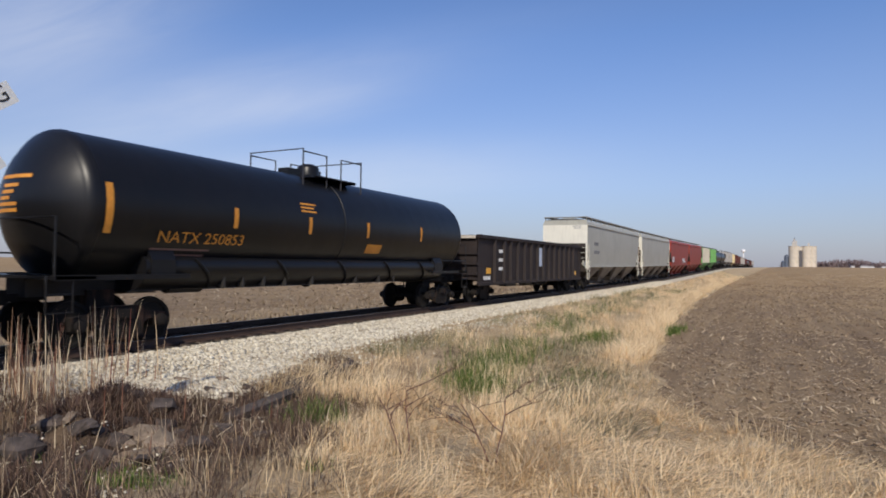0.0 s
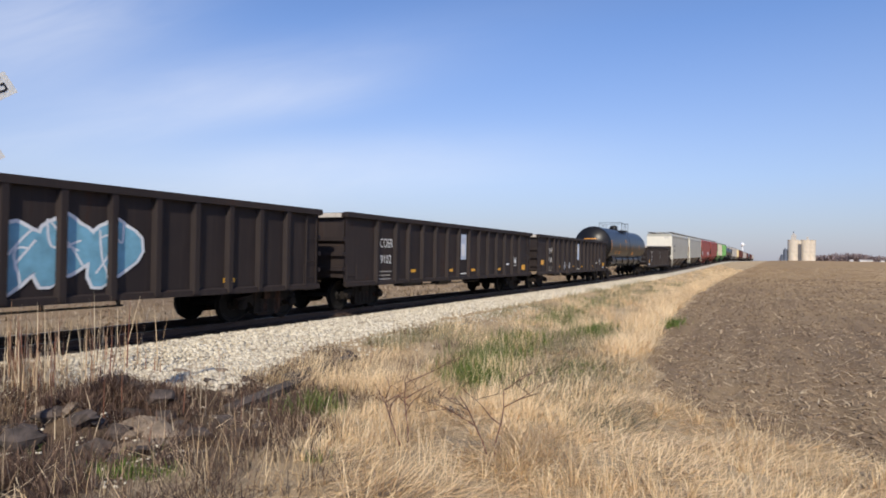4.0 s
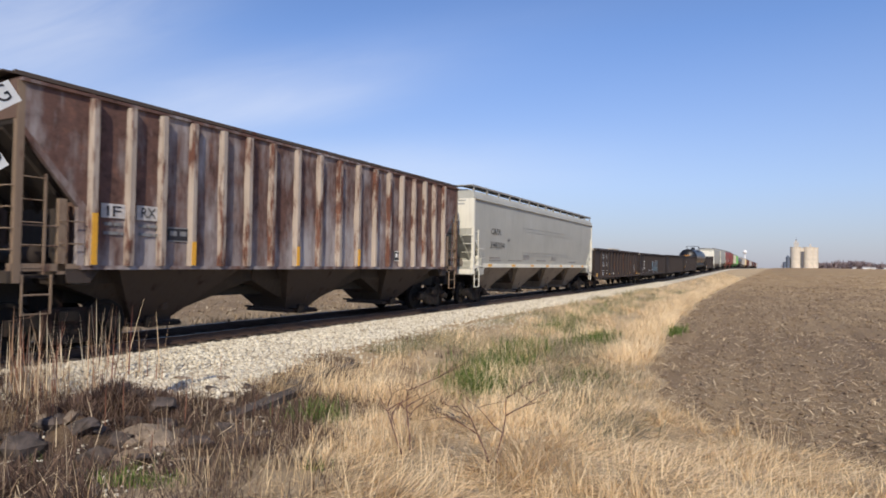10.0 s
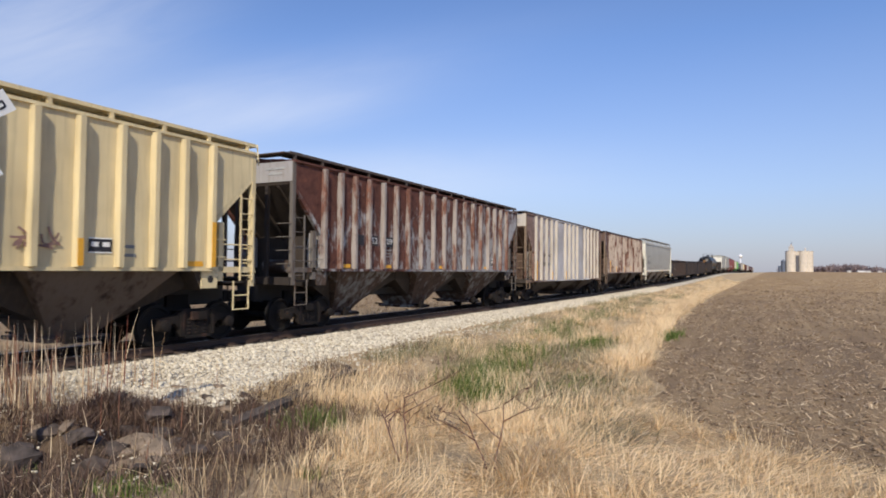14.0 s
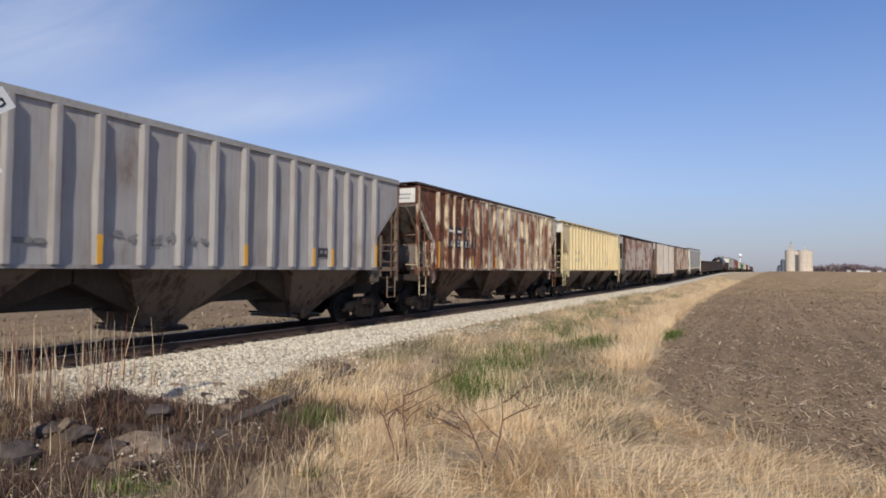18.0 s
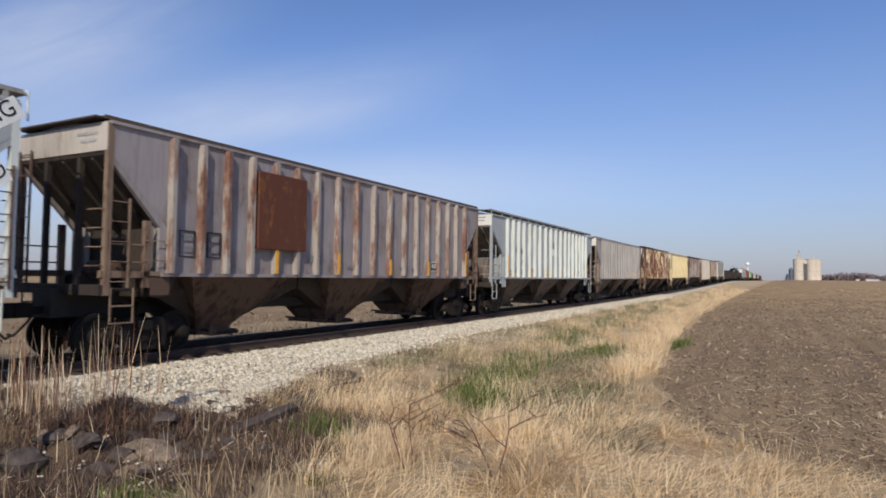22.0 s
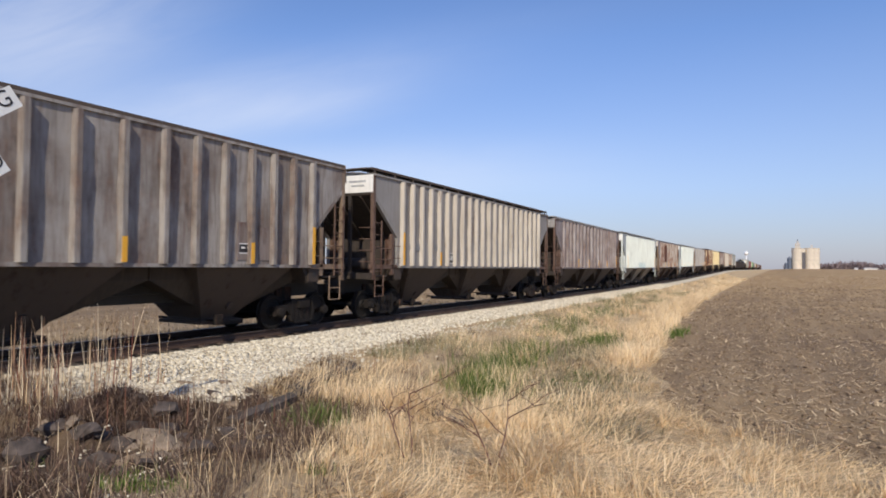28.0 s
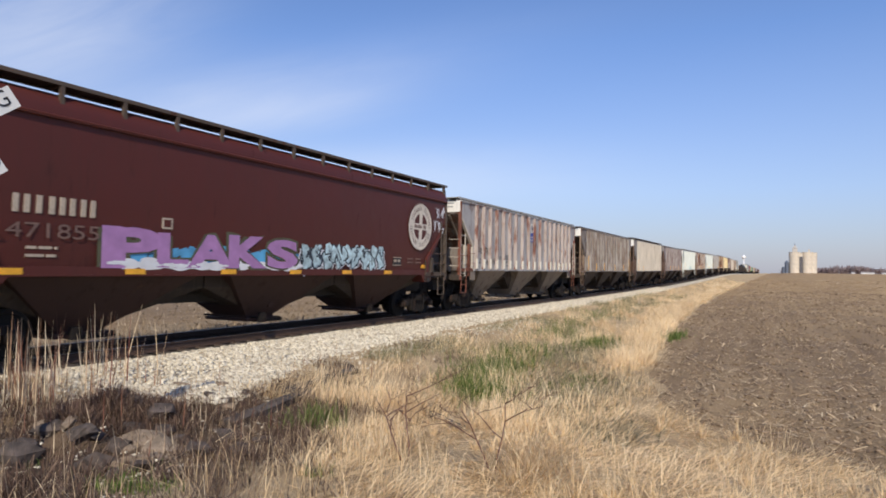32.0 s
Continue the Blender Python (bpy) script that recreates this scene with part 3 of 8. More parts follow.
def wide_at(z, wide, z0, z1, curved):
    if not curved:
        return wide
    t = min(1.0, max(0.0, (z - z0) / (z1 - z0)))
    return wide - 0.13 * (1 - t) ** 2.2 - 0.02 * t * t


def bay_shape(bm, y0, y1, top, bottom, wide, outlet, share=0.66):
    """One discharge bay: side sheets down to the outlet, and inside them the cross slopes that run up to the ridges between the bays."""
    yc = (y0 + y1) / 2
    pitch = (y1 - y0) / 2
    reach = pitch * share
    ys = yc - 0.16 * pitch / 2.4        # the outlet stands a little behind the middle
    ring = lambda w, y, h, z: [bm.verts.new(p) for p in ((-w, y - h, z), (w, y - h, z), (w, y + h, z), (-w, y + h, z))]
    rings = [ring(wide, yc, reach, top), ring(wide * 0.985, yc, reach - 0.05, top - 0.06), ring(0.60, ys, outlet, bottom), ring(0.58, ys, outlet, bottom - 0.1)]
    for p, q in zip(rings, rings[1:]):
        for i in range(4):
            bm.faces.new((p[i], p[(i + 1) % 4], q[(i + 1) % 4], q[i]))
    bm.faces.new(rings[-1])
    bm.faces.new(rings[0][::-1])
    box(bm, -0.75, 0.75, ys - outlet - 0.12, ys + outlet + 0.12, bottom - 0.14, bottom - 0.06)
    for s in (-1, 1):
        # a socket for the shaker, low on each side sheet
        xs = 0.60 + (wide - 0.60) * 0.25
        rod(bm, (s * (xs - 0.06), yc, bottom + 0.30), (s * (xs + 0.03), yc, bottom + 0.26), 0.10, 8)


def cross_shape(bm, y0, y1, top, bottom, wide, outlet):
    """The cross slopes inside a bay, up to the ridges between the bays."""
    yc, pitch = (y0 + y1) / 2, (y1 - y0) / 2
    ring = lambda w, h, z: [bm.verts.new(p) for p in ((-w, yc - h, z), (w, yc - h, z), (w, yc + h, z), (-w, yc + h, z))]
    rings = [ring(wide * 0.72, pitch, top), ring(wide * 0.70, pitch, top - 0.30), ring(0.50, outlet * 0.7, bottom + 0.03)]
    for p, q in zip(rings, rings[1:]):
        for i in range(4):
            bm.faces.new((p[i], p[(i + 1) % 4], q[(i + 1) % 4], q[i]))
    bm.faces.new(rings[-1])
    bm.faces.new(rings[0][::-1])


RIB_STEPS = (0.45, 1.37, 2.30, 3.10, 3.90, 4.72, 5.48, 6.20, 6.96)   # ribs of the common kind, from the middle outwards


def covered_hopper(spec):
    """A covered hopper car: shell, ribs, bays, roof walk, ends and trucks, from its spec."""
    g = spec.get
    L = spec["length"]
    half = L / 2 - g("inset", 0.72)
    sill, eave = g("sill", 1.50), g("eave", 4.40)
    roof = g("roof", min(eave + 0.17, g("walk_z", 4.61) - 0.03))
    wide, cut, zknee, zcut, curved = g("wide", 1.50), g("cut", half - 7.02), g("zknee", 2.45), g("zcut", 3.80), g("curved", False)
    lip = zcut + (0.24 if curved else 0.03)      # lower edge of the end panel
    lite = g("lite", False)
    body, ribs, end, under = spec["body"], g("rib_paint", spec["body"]), g("end_paint", spec["body"]), g("under", spec["body"])
    frame_paint = g("frame_paint", end)
    walk_paint = g("walk_paint", STEEL)
    car = empty("covered_hopper", spec["label"], "hopper car", "freight cars of the train")
    key = "%.2f %.2f %.2f %.2f %.2f %.2f %s" % (half, sill, eave, roof, cut, zcut, curved)
    child("shell", shared("shell|" + key, lambda bm: hopper_shell(bm, half, sill, eave, roof, cut, zknee, zcut, wide, curved), body, True), car, None, body)
    # ribs, a hat section each
    n = g("ribs", 17)
    if n:
        span = 2 * (half - cut) - 0.12
        rib_ys = [-span / 2 + span * i / (n - 1) for i in range(n)] if n != 18 else sorted([-v + g("rib_shift", 0.0) for v in RIB_STEPS] + [v + g("rib_shift", 0.0) for v in RIB_STEPS])
        w = g("rib_width", 0.15) / 0.15
        rib = shared("rib|%.2f %.2f %.2f" % (sill, eave, w), lambda bm: (prism_x(bm, [(-0.03, -0.075 * w), (0.02, -0.072 * w), (0.135, -0.052 * w), (0.135, 0.052 * w), (0.02, 0.072 * w), (-0.03, 0.075 * w)], sill + 0.0, eave - 0.02)), ribs)
        for s in ((1,) if lite else (1, -1)):
            for i in range(n):
                if i not in g("no_ribs", ()):
                    child("rib", rib, car, pose(s * wide, rib_ys[i], 0, 0, 0, 0 if s > 0 else 180), ribs)
                    yr = rib_ys[i]
                    if g("rib_tag") and s > 0 and g("rib_tag")[0] < yr < g("rib_tag")[1]:
                        dab = shared("rib_dab", lambda bm: box(bm, 0.0, 0.142, -0.060, 0.060, 0.0, 0.44), ribs)
                        child("graffiti_dab", dab, car, pose(wide, yr, sill + 0.02), g("rib_tag")[2])
                    for y0, y1, z0, z1, mat in g("rib_bands", ()) if s > 0 else ():
                        if y0 < yr < y1:
                            band = shared("rib_band|%.2f" % (z1 - z0), lambda bm: box(bm, 0.0, 0.142, -0.060, 0.060, 0.0, z1 - z0), BLACK)
                            child("painted_band", band, car, pose(wide, yr, z0), mat)
                    if g("rib_feet") and s > 0:
                        foot = shared("rib_foot", lambda bm: box(bm, 0.0, 0.141, -0.060, 0.060, 0.0, 0.42), ribs)
                        child("rib_foot", foot, car, pose(wide, yr, sill + 0.02), g("rib_feet"))
    # side sills
    for s in (1, -1):
        tall = 0.16 if curved else 0.06
        me = shared("side_sill|%.2f %.2f %.2f %.2f" % (half, cut, sill, wide), lambda bm: (box(bm, -0.10, 0.03, -half + cut - 0.12, half - cut + 0.12, sill - 0.06, sill - 0.06 + tall), box(bm, -0.06, 0.045, -half + cut - 0.12, half - cut + 0.12, sill - 0.075, sill - 0.045)), body)
        child("side_sill", me, car, pose(s * (wide + 0.02 - (0.11 if curved else 0)), 0, 0, 0, 0, 0 if s > 0 else 180), g("sill_paint", body))
        if curved:
            me = shared("eave_bead|%.2f %.2f" % (half, eave), lambda bm: (prism_y(bm, [(-0.05, eave - 0.01), (0.05, eave - 0.01), (0.06, eave + 0.03), (0.02, eave + 0.06), (-0.05, eave + 0.06)], -half, half)), body, True)
            child("eave_bead", me, car, pose(s * (wide - 0.01), 0, 0, 0, 0, 0 if s > 0 else 180), g("bead_paint", body))
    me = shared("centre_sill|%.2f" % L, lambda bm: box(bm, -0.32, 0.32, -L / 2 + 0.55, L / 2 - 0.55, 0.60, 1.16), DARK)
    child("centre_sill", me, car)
    for s in (1, -1):
        m = pose(0, s * (half + 0.02), 0, 0, 0, 0 if s > 0 else 180)
        zp = min(1.06, sill - 0.12)
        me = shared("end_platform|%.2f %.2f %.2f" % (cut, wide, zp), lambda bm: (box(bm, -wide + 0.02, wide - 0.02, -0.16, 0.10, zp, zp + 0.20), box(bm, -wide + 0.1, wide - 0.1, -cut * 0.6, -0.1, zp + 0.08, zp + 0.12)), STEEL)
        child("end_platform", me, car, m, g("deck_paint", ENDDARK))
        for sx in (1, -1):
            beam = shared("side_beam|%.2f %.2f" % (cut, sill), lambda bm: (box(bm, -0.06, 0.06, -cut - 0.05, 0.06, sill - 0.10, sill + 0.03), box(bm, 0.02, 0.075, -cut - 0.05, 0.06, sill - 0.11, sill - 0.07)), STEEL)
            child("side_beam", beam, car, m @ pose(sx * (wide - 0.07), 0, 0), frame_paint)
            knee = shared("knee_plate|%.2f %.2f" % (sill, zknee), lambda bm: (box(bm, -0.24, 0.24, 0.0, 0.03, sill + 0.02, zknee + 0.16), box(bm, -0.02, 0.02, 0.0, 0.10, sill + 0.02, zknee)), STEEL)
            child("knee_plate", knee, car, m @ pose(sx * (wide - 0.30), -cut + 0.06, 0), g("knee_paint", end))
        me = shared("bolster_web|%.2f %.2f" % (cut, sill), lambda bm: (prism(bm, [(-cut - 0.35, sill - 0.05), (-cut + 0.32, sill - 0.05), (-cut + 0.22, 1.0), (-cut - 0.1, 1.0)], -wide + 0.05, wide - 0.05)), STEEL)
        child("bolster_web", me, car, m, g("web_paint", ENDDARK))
        for sx in (1, -1):
            me = shared("jack_pad|%.2f %.2f" % (cut, sill), lambda bm: prism(bm, [(-cut - 0.12, sill - 0.06), (-cut + 0.36, sill - 0.06), (-cut + 0.30, 1.04), (-cut - 0.12, 1.04)], -0.02, 0.02), STEEL)
            child("jack_pad", me, car, m @ pose(sx * (wide - 0.03), 0, 0), g("pad_paint", under))
        if not lite:
            hole = shared("jack_hole", lambda bm: turned(bm, [(0, 0.085), (0.006, 0.085)], 14, "x"), DARK)
            child("jack_hole", hole, car, m @ pose(s * (wide - 0.012), -cut + 0.12, sill - 0.26))
        # the panel at the top of the end
        me = shared("end_panel|%.2f %.2f %.2f" % (zcut, eave, wide), lambda bm: box(bm, -wide + 0.02, wide - 0.02, 0.0, 0.035, lip, eave + 0.03), WHITE)
        child("end_panel", me, car, m, g("panel_paint", end))
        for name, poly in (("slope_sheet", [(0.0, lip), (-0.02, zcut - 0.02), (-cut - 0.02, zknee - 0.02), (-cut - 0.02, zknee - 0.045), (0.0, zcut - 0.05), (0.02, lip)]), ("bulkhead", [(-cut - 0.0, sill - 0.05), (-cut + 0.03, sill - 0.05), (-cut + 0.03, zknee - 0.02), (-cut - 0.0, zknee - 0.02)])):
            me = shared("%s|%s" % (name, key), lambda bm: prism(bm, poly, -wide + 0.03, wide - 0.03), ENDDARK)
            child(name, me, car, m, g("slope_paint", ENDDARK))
        if s < 0 and g("sign_paint"):
            me = shared("sign_plate|%.2f" % eave, lambda bm: box(bm, 0.30, wide - 0.14, 0.034, 0.041, lip + 0.06, eave - 0.02), WHITE)
            child("sign_plate", me, car, m @ Matrix.Diagonal((-1, 1, 1, 1)), g("sign_paint"))
        if s < 0 and not lite:
            # the small print boxed on the rear panel
            for k in range(2):
                me = shared("end_print|%d" % k, lambda bm: box(bm, 0.55 + 0.1 * k, 1.2 - 0.06 * k, 0.036, 0.046, 4.16 - 0.14 * k, 4.22 - 0.14 * k), BLACK)
                child("end_stencil", me, car, m @ Matrix.Diagonal((-1, 1, 1, 1)), GREY_PRINT)
        if lite:
            continue
        for sx in (1, -1):
            post = shared("corner_post|%.2f" % eave, lambda bm: box(bm, -0.055, 0.055, -0.06, 0.06, 1.06, eave + 0.02), STEEL)
            child("corner_post", post, car, pose(sx * (wide - 0.05), s * (half - 0.02), 0), frame_paint)
            strut = shared("slope_strut|%.2f %.2f" % (cut, zcut), lambda bm: (prism(bm, [(-0.05, zcut + 0.02), (-cut + 0.0, zknee + 0.04), (-cut + 0.02, sill), (-cut + 0.15, sill), (-cut + 0.15, zknee - 0.02), (-0.05, zcut - 0.17)], -0.055, 0.055)), STEEL)
            child("slope_strut", strut, car, m @ pose(sx * (wide - 0.06), 0, 0), g("strut_paint", body))
            strut2 = shared("end_upright|%.2f" % zcut, lambda bm: box(bm, -0.05, 0.05, -0.05, 0.05, 1.2, zcut + 0.05), STEEL)
            child("end_upright", strut2, car, m @ pose(sx * 0.55, -0.05, 0), g("deck_paint", ENDDARK))
            inner = shared("side_upright|%.2f" % zknee, lambda bm: box(bm, -0.05, 0.05, -0.07, 0.07, 1.2, zknee + 0.1), STEEL)
            child("side_upright", inner, car, m @ pose(sx * (wide - 0.06), -cut + 0.42, 0), frame_paint)
            rail = shared("side_rail|%.2f" % cut, lambda bm: (rod(bm, (0, -0.1, 2.05), (0, -cut + 0.35, 2.05), 0.018), rod(bm, (0, -0.1, 1.7), (0, -cut + 0.35, 1.7), 0.018)), STEEL)
            child("side_rail", rail, car, m @ pose(sx * (wide - 0.04), 0, 0), frame_paint)
        slope_rib = shared("slope_rib|%.2f %.2f" % (cut, zcut), lambda bm: prism(bm, [(-0.02, zcut), (-cut - 0.0, zknee - 0.02), (-cut - 0.0, zknee - 0.14), (-0.02, zcut - 0.12)], -0.04, 0.04), STEEL)
        for xr in (-0.95, 0.0, 0.95):
            child("slope_rib", slope_rib, car, m @ pose(xr, 0, 0), g("slope_paint", ENDDARK))
        if s > 0:
            ladder(car, wide + 0.02, half - 0.24, 1.2, 3.25, 0.40, "y", g("front_paint", ENDRUST), 6)
        else:
            ladder(car, wide - 0.01, -half + 0.24, 1.2, 2.95, 0.44, "y", g("ladder_paint", frame_paint), 5)
        ladder(car, -wide + 0.35, s * (half + 0.10), 1.2, zcut + 0.2, 0.42, "x", g("front_paint", ENDRUST), 7)
        rung = shared("end_rung", lambda bm: pipe(bm, [(0.0, 0.0, 0.0), (0.0, 0.07, 0.0), (-0.42, 0.07, 0.0), (-0.42, 0.0, 0.0)], 0.014, 5), STEEL)
        for z in (1.62, 1.98, 2.34, 2.70):
            child("end_rung", rung, car, pose(wide - 0.05, s * (half + 0.04), z) @ (Matrix.Identity(4) if s > 0 else Matrix.Diagonal((1, -1, 1, 1))), g("ladder_paint", frame_paint) if s < 0 else g("front_paint", ENDRUST))
        sill_step(car, wide - 0.02, s * (half - 0.36), frame_paint)
        sill_step(car, -wide + 0.02, s * (half - 0.36), frame_paint)
        grab = shared("grab_iron", lambda bm: pipe(bm, [(0, -0.2, 0), (0.07, -0.2, 0), (0.07, 0.2, 0), (0, 0.2, 0)], 0.012, 5), STEEL)
        for z in (1.75, 2.15):
            child("grab_iron", grab, car, pose(wide, s * (half - cut + 0.3), z), frame_paint)
    if not lite:
        brake_wheel(car, half + 0.22, 2.35, STEEL)
        tank = shared("brake_reservoir", lambda bm: turned(bm, [(-0.45, 0.06), (-0.42, 0.16), (-0.36, 0.2), (0.36, 0.2), (0.42, 0.16), (0.45, 0.06)], 14, "x"), STEEL, True)
        child("brake_reservoir", tank, car, pose(0.2, -half + 0.8, 1.55), g("tank_paint", under))
        rig = shared("brake_rod|%.2f" % half, lambda bm: (rod(bm, (0.5, -half + 2.0, 0.82), (0.5, half - 2.0, 0.82), 0.02), rod(bm, (-0.5, -half + 2.0, 0.9), (-0.5, half - 2.0, 0.9), 0.02)), DARK)
        child("brake_rod", rig, car)
    # discharge bays
    bays = g("bays", 3)
    run = 2 * (half - cut) + 0.3
    bottom = g("bay_bottom", 0.20)
    for i in range(bays):
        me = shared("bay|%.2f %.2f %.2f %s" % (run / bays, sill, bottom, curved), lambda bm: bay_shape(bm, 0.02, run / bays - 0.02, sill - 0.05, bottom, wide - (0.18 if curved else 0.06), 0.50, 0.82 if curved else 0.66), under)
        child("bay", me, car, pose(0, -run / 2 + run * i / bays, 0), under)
        # the cross slopes carry their shade in this dark paint
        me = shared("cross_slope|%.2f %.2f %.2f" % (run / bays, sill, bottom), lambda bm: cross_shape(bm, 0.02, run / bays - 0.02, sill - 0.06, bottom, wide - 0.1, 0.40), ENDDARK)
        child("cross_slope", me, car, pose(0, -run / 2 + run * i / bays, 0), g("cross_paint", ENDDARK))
        if not lite:
            gate = shared("outlet_gate|%.2f %.2f" % (run / bays, bottom), lambda bm: (box(bm, -0.85, 0.85, run / bays / 2 - 0.42, run / bays / 2 + 0.42, bottom - 0.17, bottom - 0.09), rod(bm, (-1.1, run / bays / 2 - 0.5, bottom - 0.05), (1.1, run / bays / 2 - 0.5, bottom - 0.05), 0.03), box(bm, 0.95, 1.05, run / bays / 2 - 0.6, run / bays / 2 - 0.4, bottom - 0.15, bottom + 0.1)), STEEL)
            child("outlet_gate", gate, car, pose(0, -run / 2 + run * i / bays, 0), TRUCK)
    # roof walk and hatches
    zw, xw = g("walk_z", 4.61), g("walk_x", 1.14)
    for s in (1, -1):
        def walk_shape(bm):
            prism_y(bm, [(-0.28, zw - 0.055), (-0.255, zw - 0.055), (-0.255, zw - 0.015), (0.255, zw - 0.015), (0.255, zw - 0.055), (0.28, zw - 0.055), (0.28, zw + 0.02), (0.255, zw + 0.02), (0.255, zw + 0.01), (-0.255, zw + 0.01), (-0.255, zw + 0.02), (-0.28, zw + 0.02)], -half - 0.06, half + 0.12)
        child("roof_walk", shared("roof_walk|%.2f %.2f" % (half, zw), walk_shape, STEEL), car, pose(s * xw, 0, 0), walk_paint)
        if lite:
            continue
        nb = g("brackets", 15)
        br = shared("walk_bracket|%.2f %.2f" % (eave, zw), lambda bm: (box(bm, -0.22, 0.24, -0.03, 0.03, zw - 0.07, zw - 0.015), box(bm, 0.21, 0.275, -0.04, 0.04, eave - 0.0, zw - 0.01)), STEEL)
        for i in range(nb):
            child("walk_bracket", br, car, pose(s * xw, -half + 0.15 + (2 * half - 0.3) * i / (nb - 1), 0, 0, 0, 0 if s > 0 else 180), g("bracket_paint", walk_paint))
    me = shared("hatch_trough|%.2f %.2f" % (half, roof), lambda bm: (box(bm, -0.34, 0.34, -half + 0.5, half - 0.5, roof - 0.06, roof + 0.08)), STEEL)
    child("hatch_trough", me, car, None, g("hatch_paint", body))
    if not lite:
        cover = shared("hatch_cover|%.2f" % roof, lambda bm: (box(bm, -0.38, 0.38, -1.05, 1.05, roof + 0.07, roof + 0.12)), STEEL)
        for i in range(6):
            child("hatch_cover", cover, car, pose(0, (i - 2.5) * (2 * half - 1) / 6, 0), g("hatch_paint", body))
        for s in (1, -1):
            me = shared("end_walk|%.2f" % zw, lambda bm: (box(bm, -1.35, 1.35, -0.22, 0.22, zw - 0.04, zw - 0.012)), STEEL)
            child("end_walk", me, car, pose(0, s * (half + 0.0), 0, 0, 0, 0 if s > 0 else 180), walk_paint)
            if s < 0:
                continue
            me = shared("walk_grab|%.2f" % zw, lambda bm: (pipe(bm, [(1.0, -0.15, zw), (1.0, 0.22, zw + 0.1), (1.36, 0.22, zw + 0.02), (1.42, 0.2, zw - 0.5)], 0.02)), STEEL)
            child("walk_grab", me, car, pose(0, s * half, 0, 0, 0, 0 if s > 0 else 180) @ (Matrix.Identity(4) if s > 0 else Matrix.Diagonal((-1, 1, 1, 1))), frame_paint)
    # reflectors along the lower edge
    for y, tall in g("marks", ()):
        if tall and n:
            y = min(rib_ys, key=lambda v: abs(v - y))
        me = shared("reflector|%.2f" % tall, lambda bm: box(bm, -0.005, 0.006, -0.055 if tall else -0.22, 0.055 if tall else 0.22, 0, tall or 0.11), YELLOW)
        child("reflector", me, car, pose(wide + (0.137 if tall else 0.004) - (0.055 if curved else 0), y, sill + (0.02 if tall else 0.03 if not curved else -0.04)))
    paint_marks(car, spec, wide, sill)
    truck_y = half - g("truck_cut", cut) * 0.5 - 0.55
    add_truck(car, truck_y, lite)
    add_truck(car, -truck_y, lite)
    add_couplers(car, L / 2)
    return car


def paint_marks(car, spec, wide, sill):
    """Letters, plates and patches on the side that faces +x; each entry gives its box along y and z."""
    g = spec.get
    for text, y0, y1, z0, z1, mat in g("texts", ()):
        lettering("lettering", text, z1 - z0, mat, car, on_side(side_x(spec, (z0 + z1) / 2) + g("text_lift", 0.024), y0, z0), "", y1 - y0)
    for text, y0, y1, z0, z1, mat in g("rib_texts", ()):
        lettering("lettering", text, z1 - z0, mat, car, on_side(side_x(spec, z0) + 0.146, y0, z0), "", y1 - y0)
    laid = []
    for y0, y1, z0, z1, mat in g("bars", ()):
        # what is painted later lies on what it covers
        lift = 0.016 + 0.003 * sum(1 for a, b, c, d in laid if a < y1 and y0 < b and c < z1 and z0 < d)
        laid.append((y0, y1, z0, z1))
        bm = bmesh.new()
        x0, x1 = side_x(spec, z0), side_x(spec, z1)
        v = [bm.verts.new(p) for p in ((x0 - 0.03, y0, z0), (x0 - 0.03, y1, z0), (x1 - 0.03, y1, z1), (x1 - 0.03, y0, z1), (x0 + lift, y0, z0), (x0 + lift, y1, z0), (x1 + lift, y1, z1), (x1 + lift, y0, z1))]
        for f in ((3, 2, 1, 0), (4, 5, 6, 7), (0, 1, 5, 4), (1, 2, 6, 5), (2, 3, 7, 6), (3, 0, 4, 7)):
            bm.faces.new([v[i] for i in f])
        part("stencil", bm, mat, car)
    for y, z, w, h, fill, line, count, seed in g("tags", ()):
        scrawl(car, side_x(spec, z) + 0.020, y, z, w, h, fill, line, count, seed, g("spiky", 0.0))


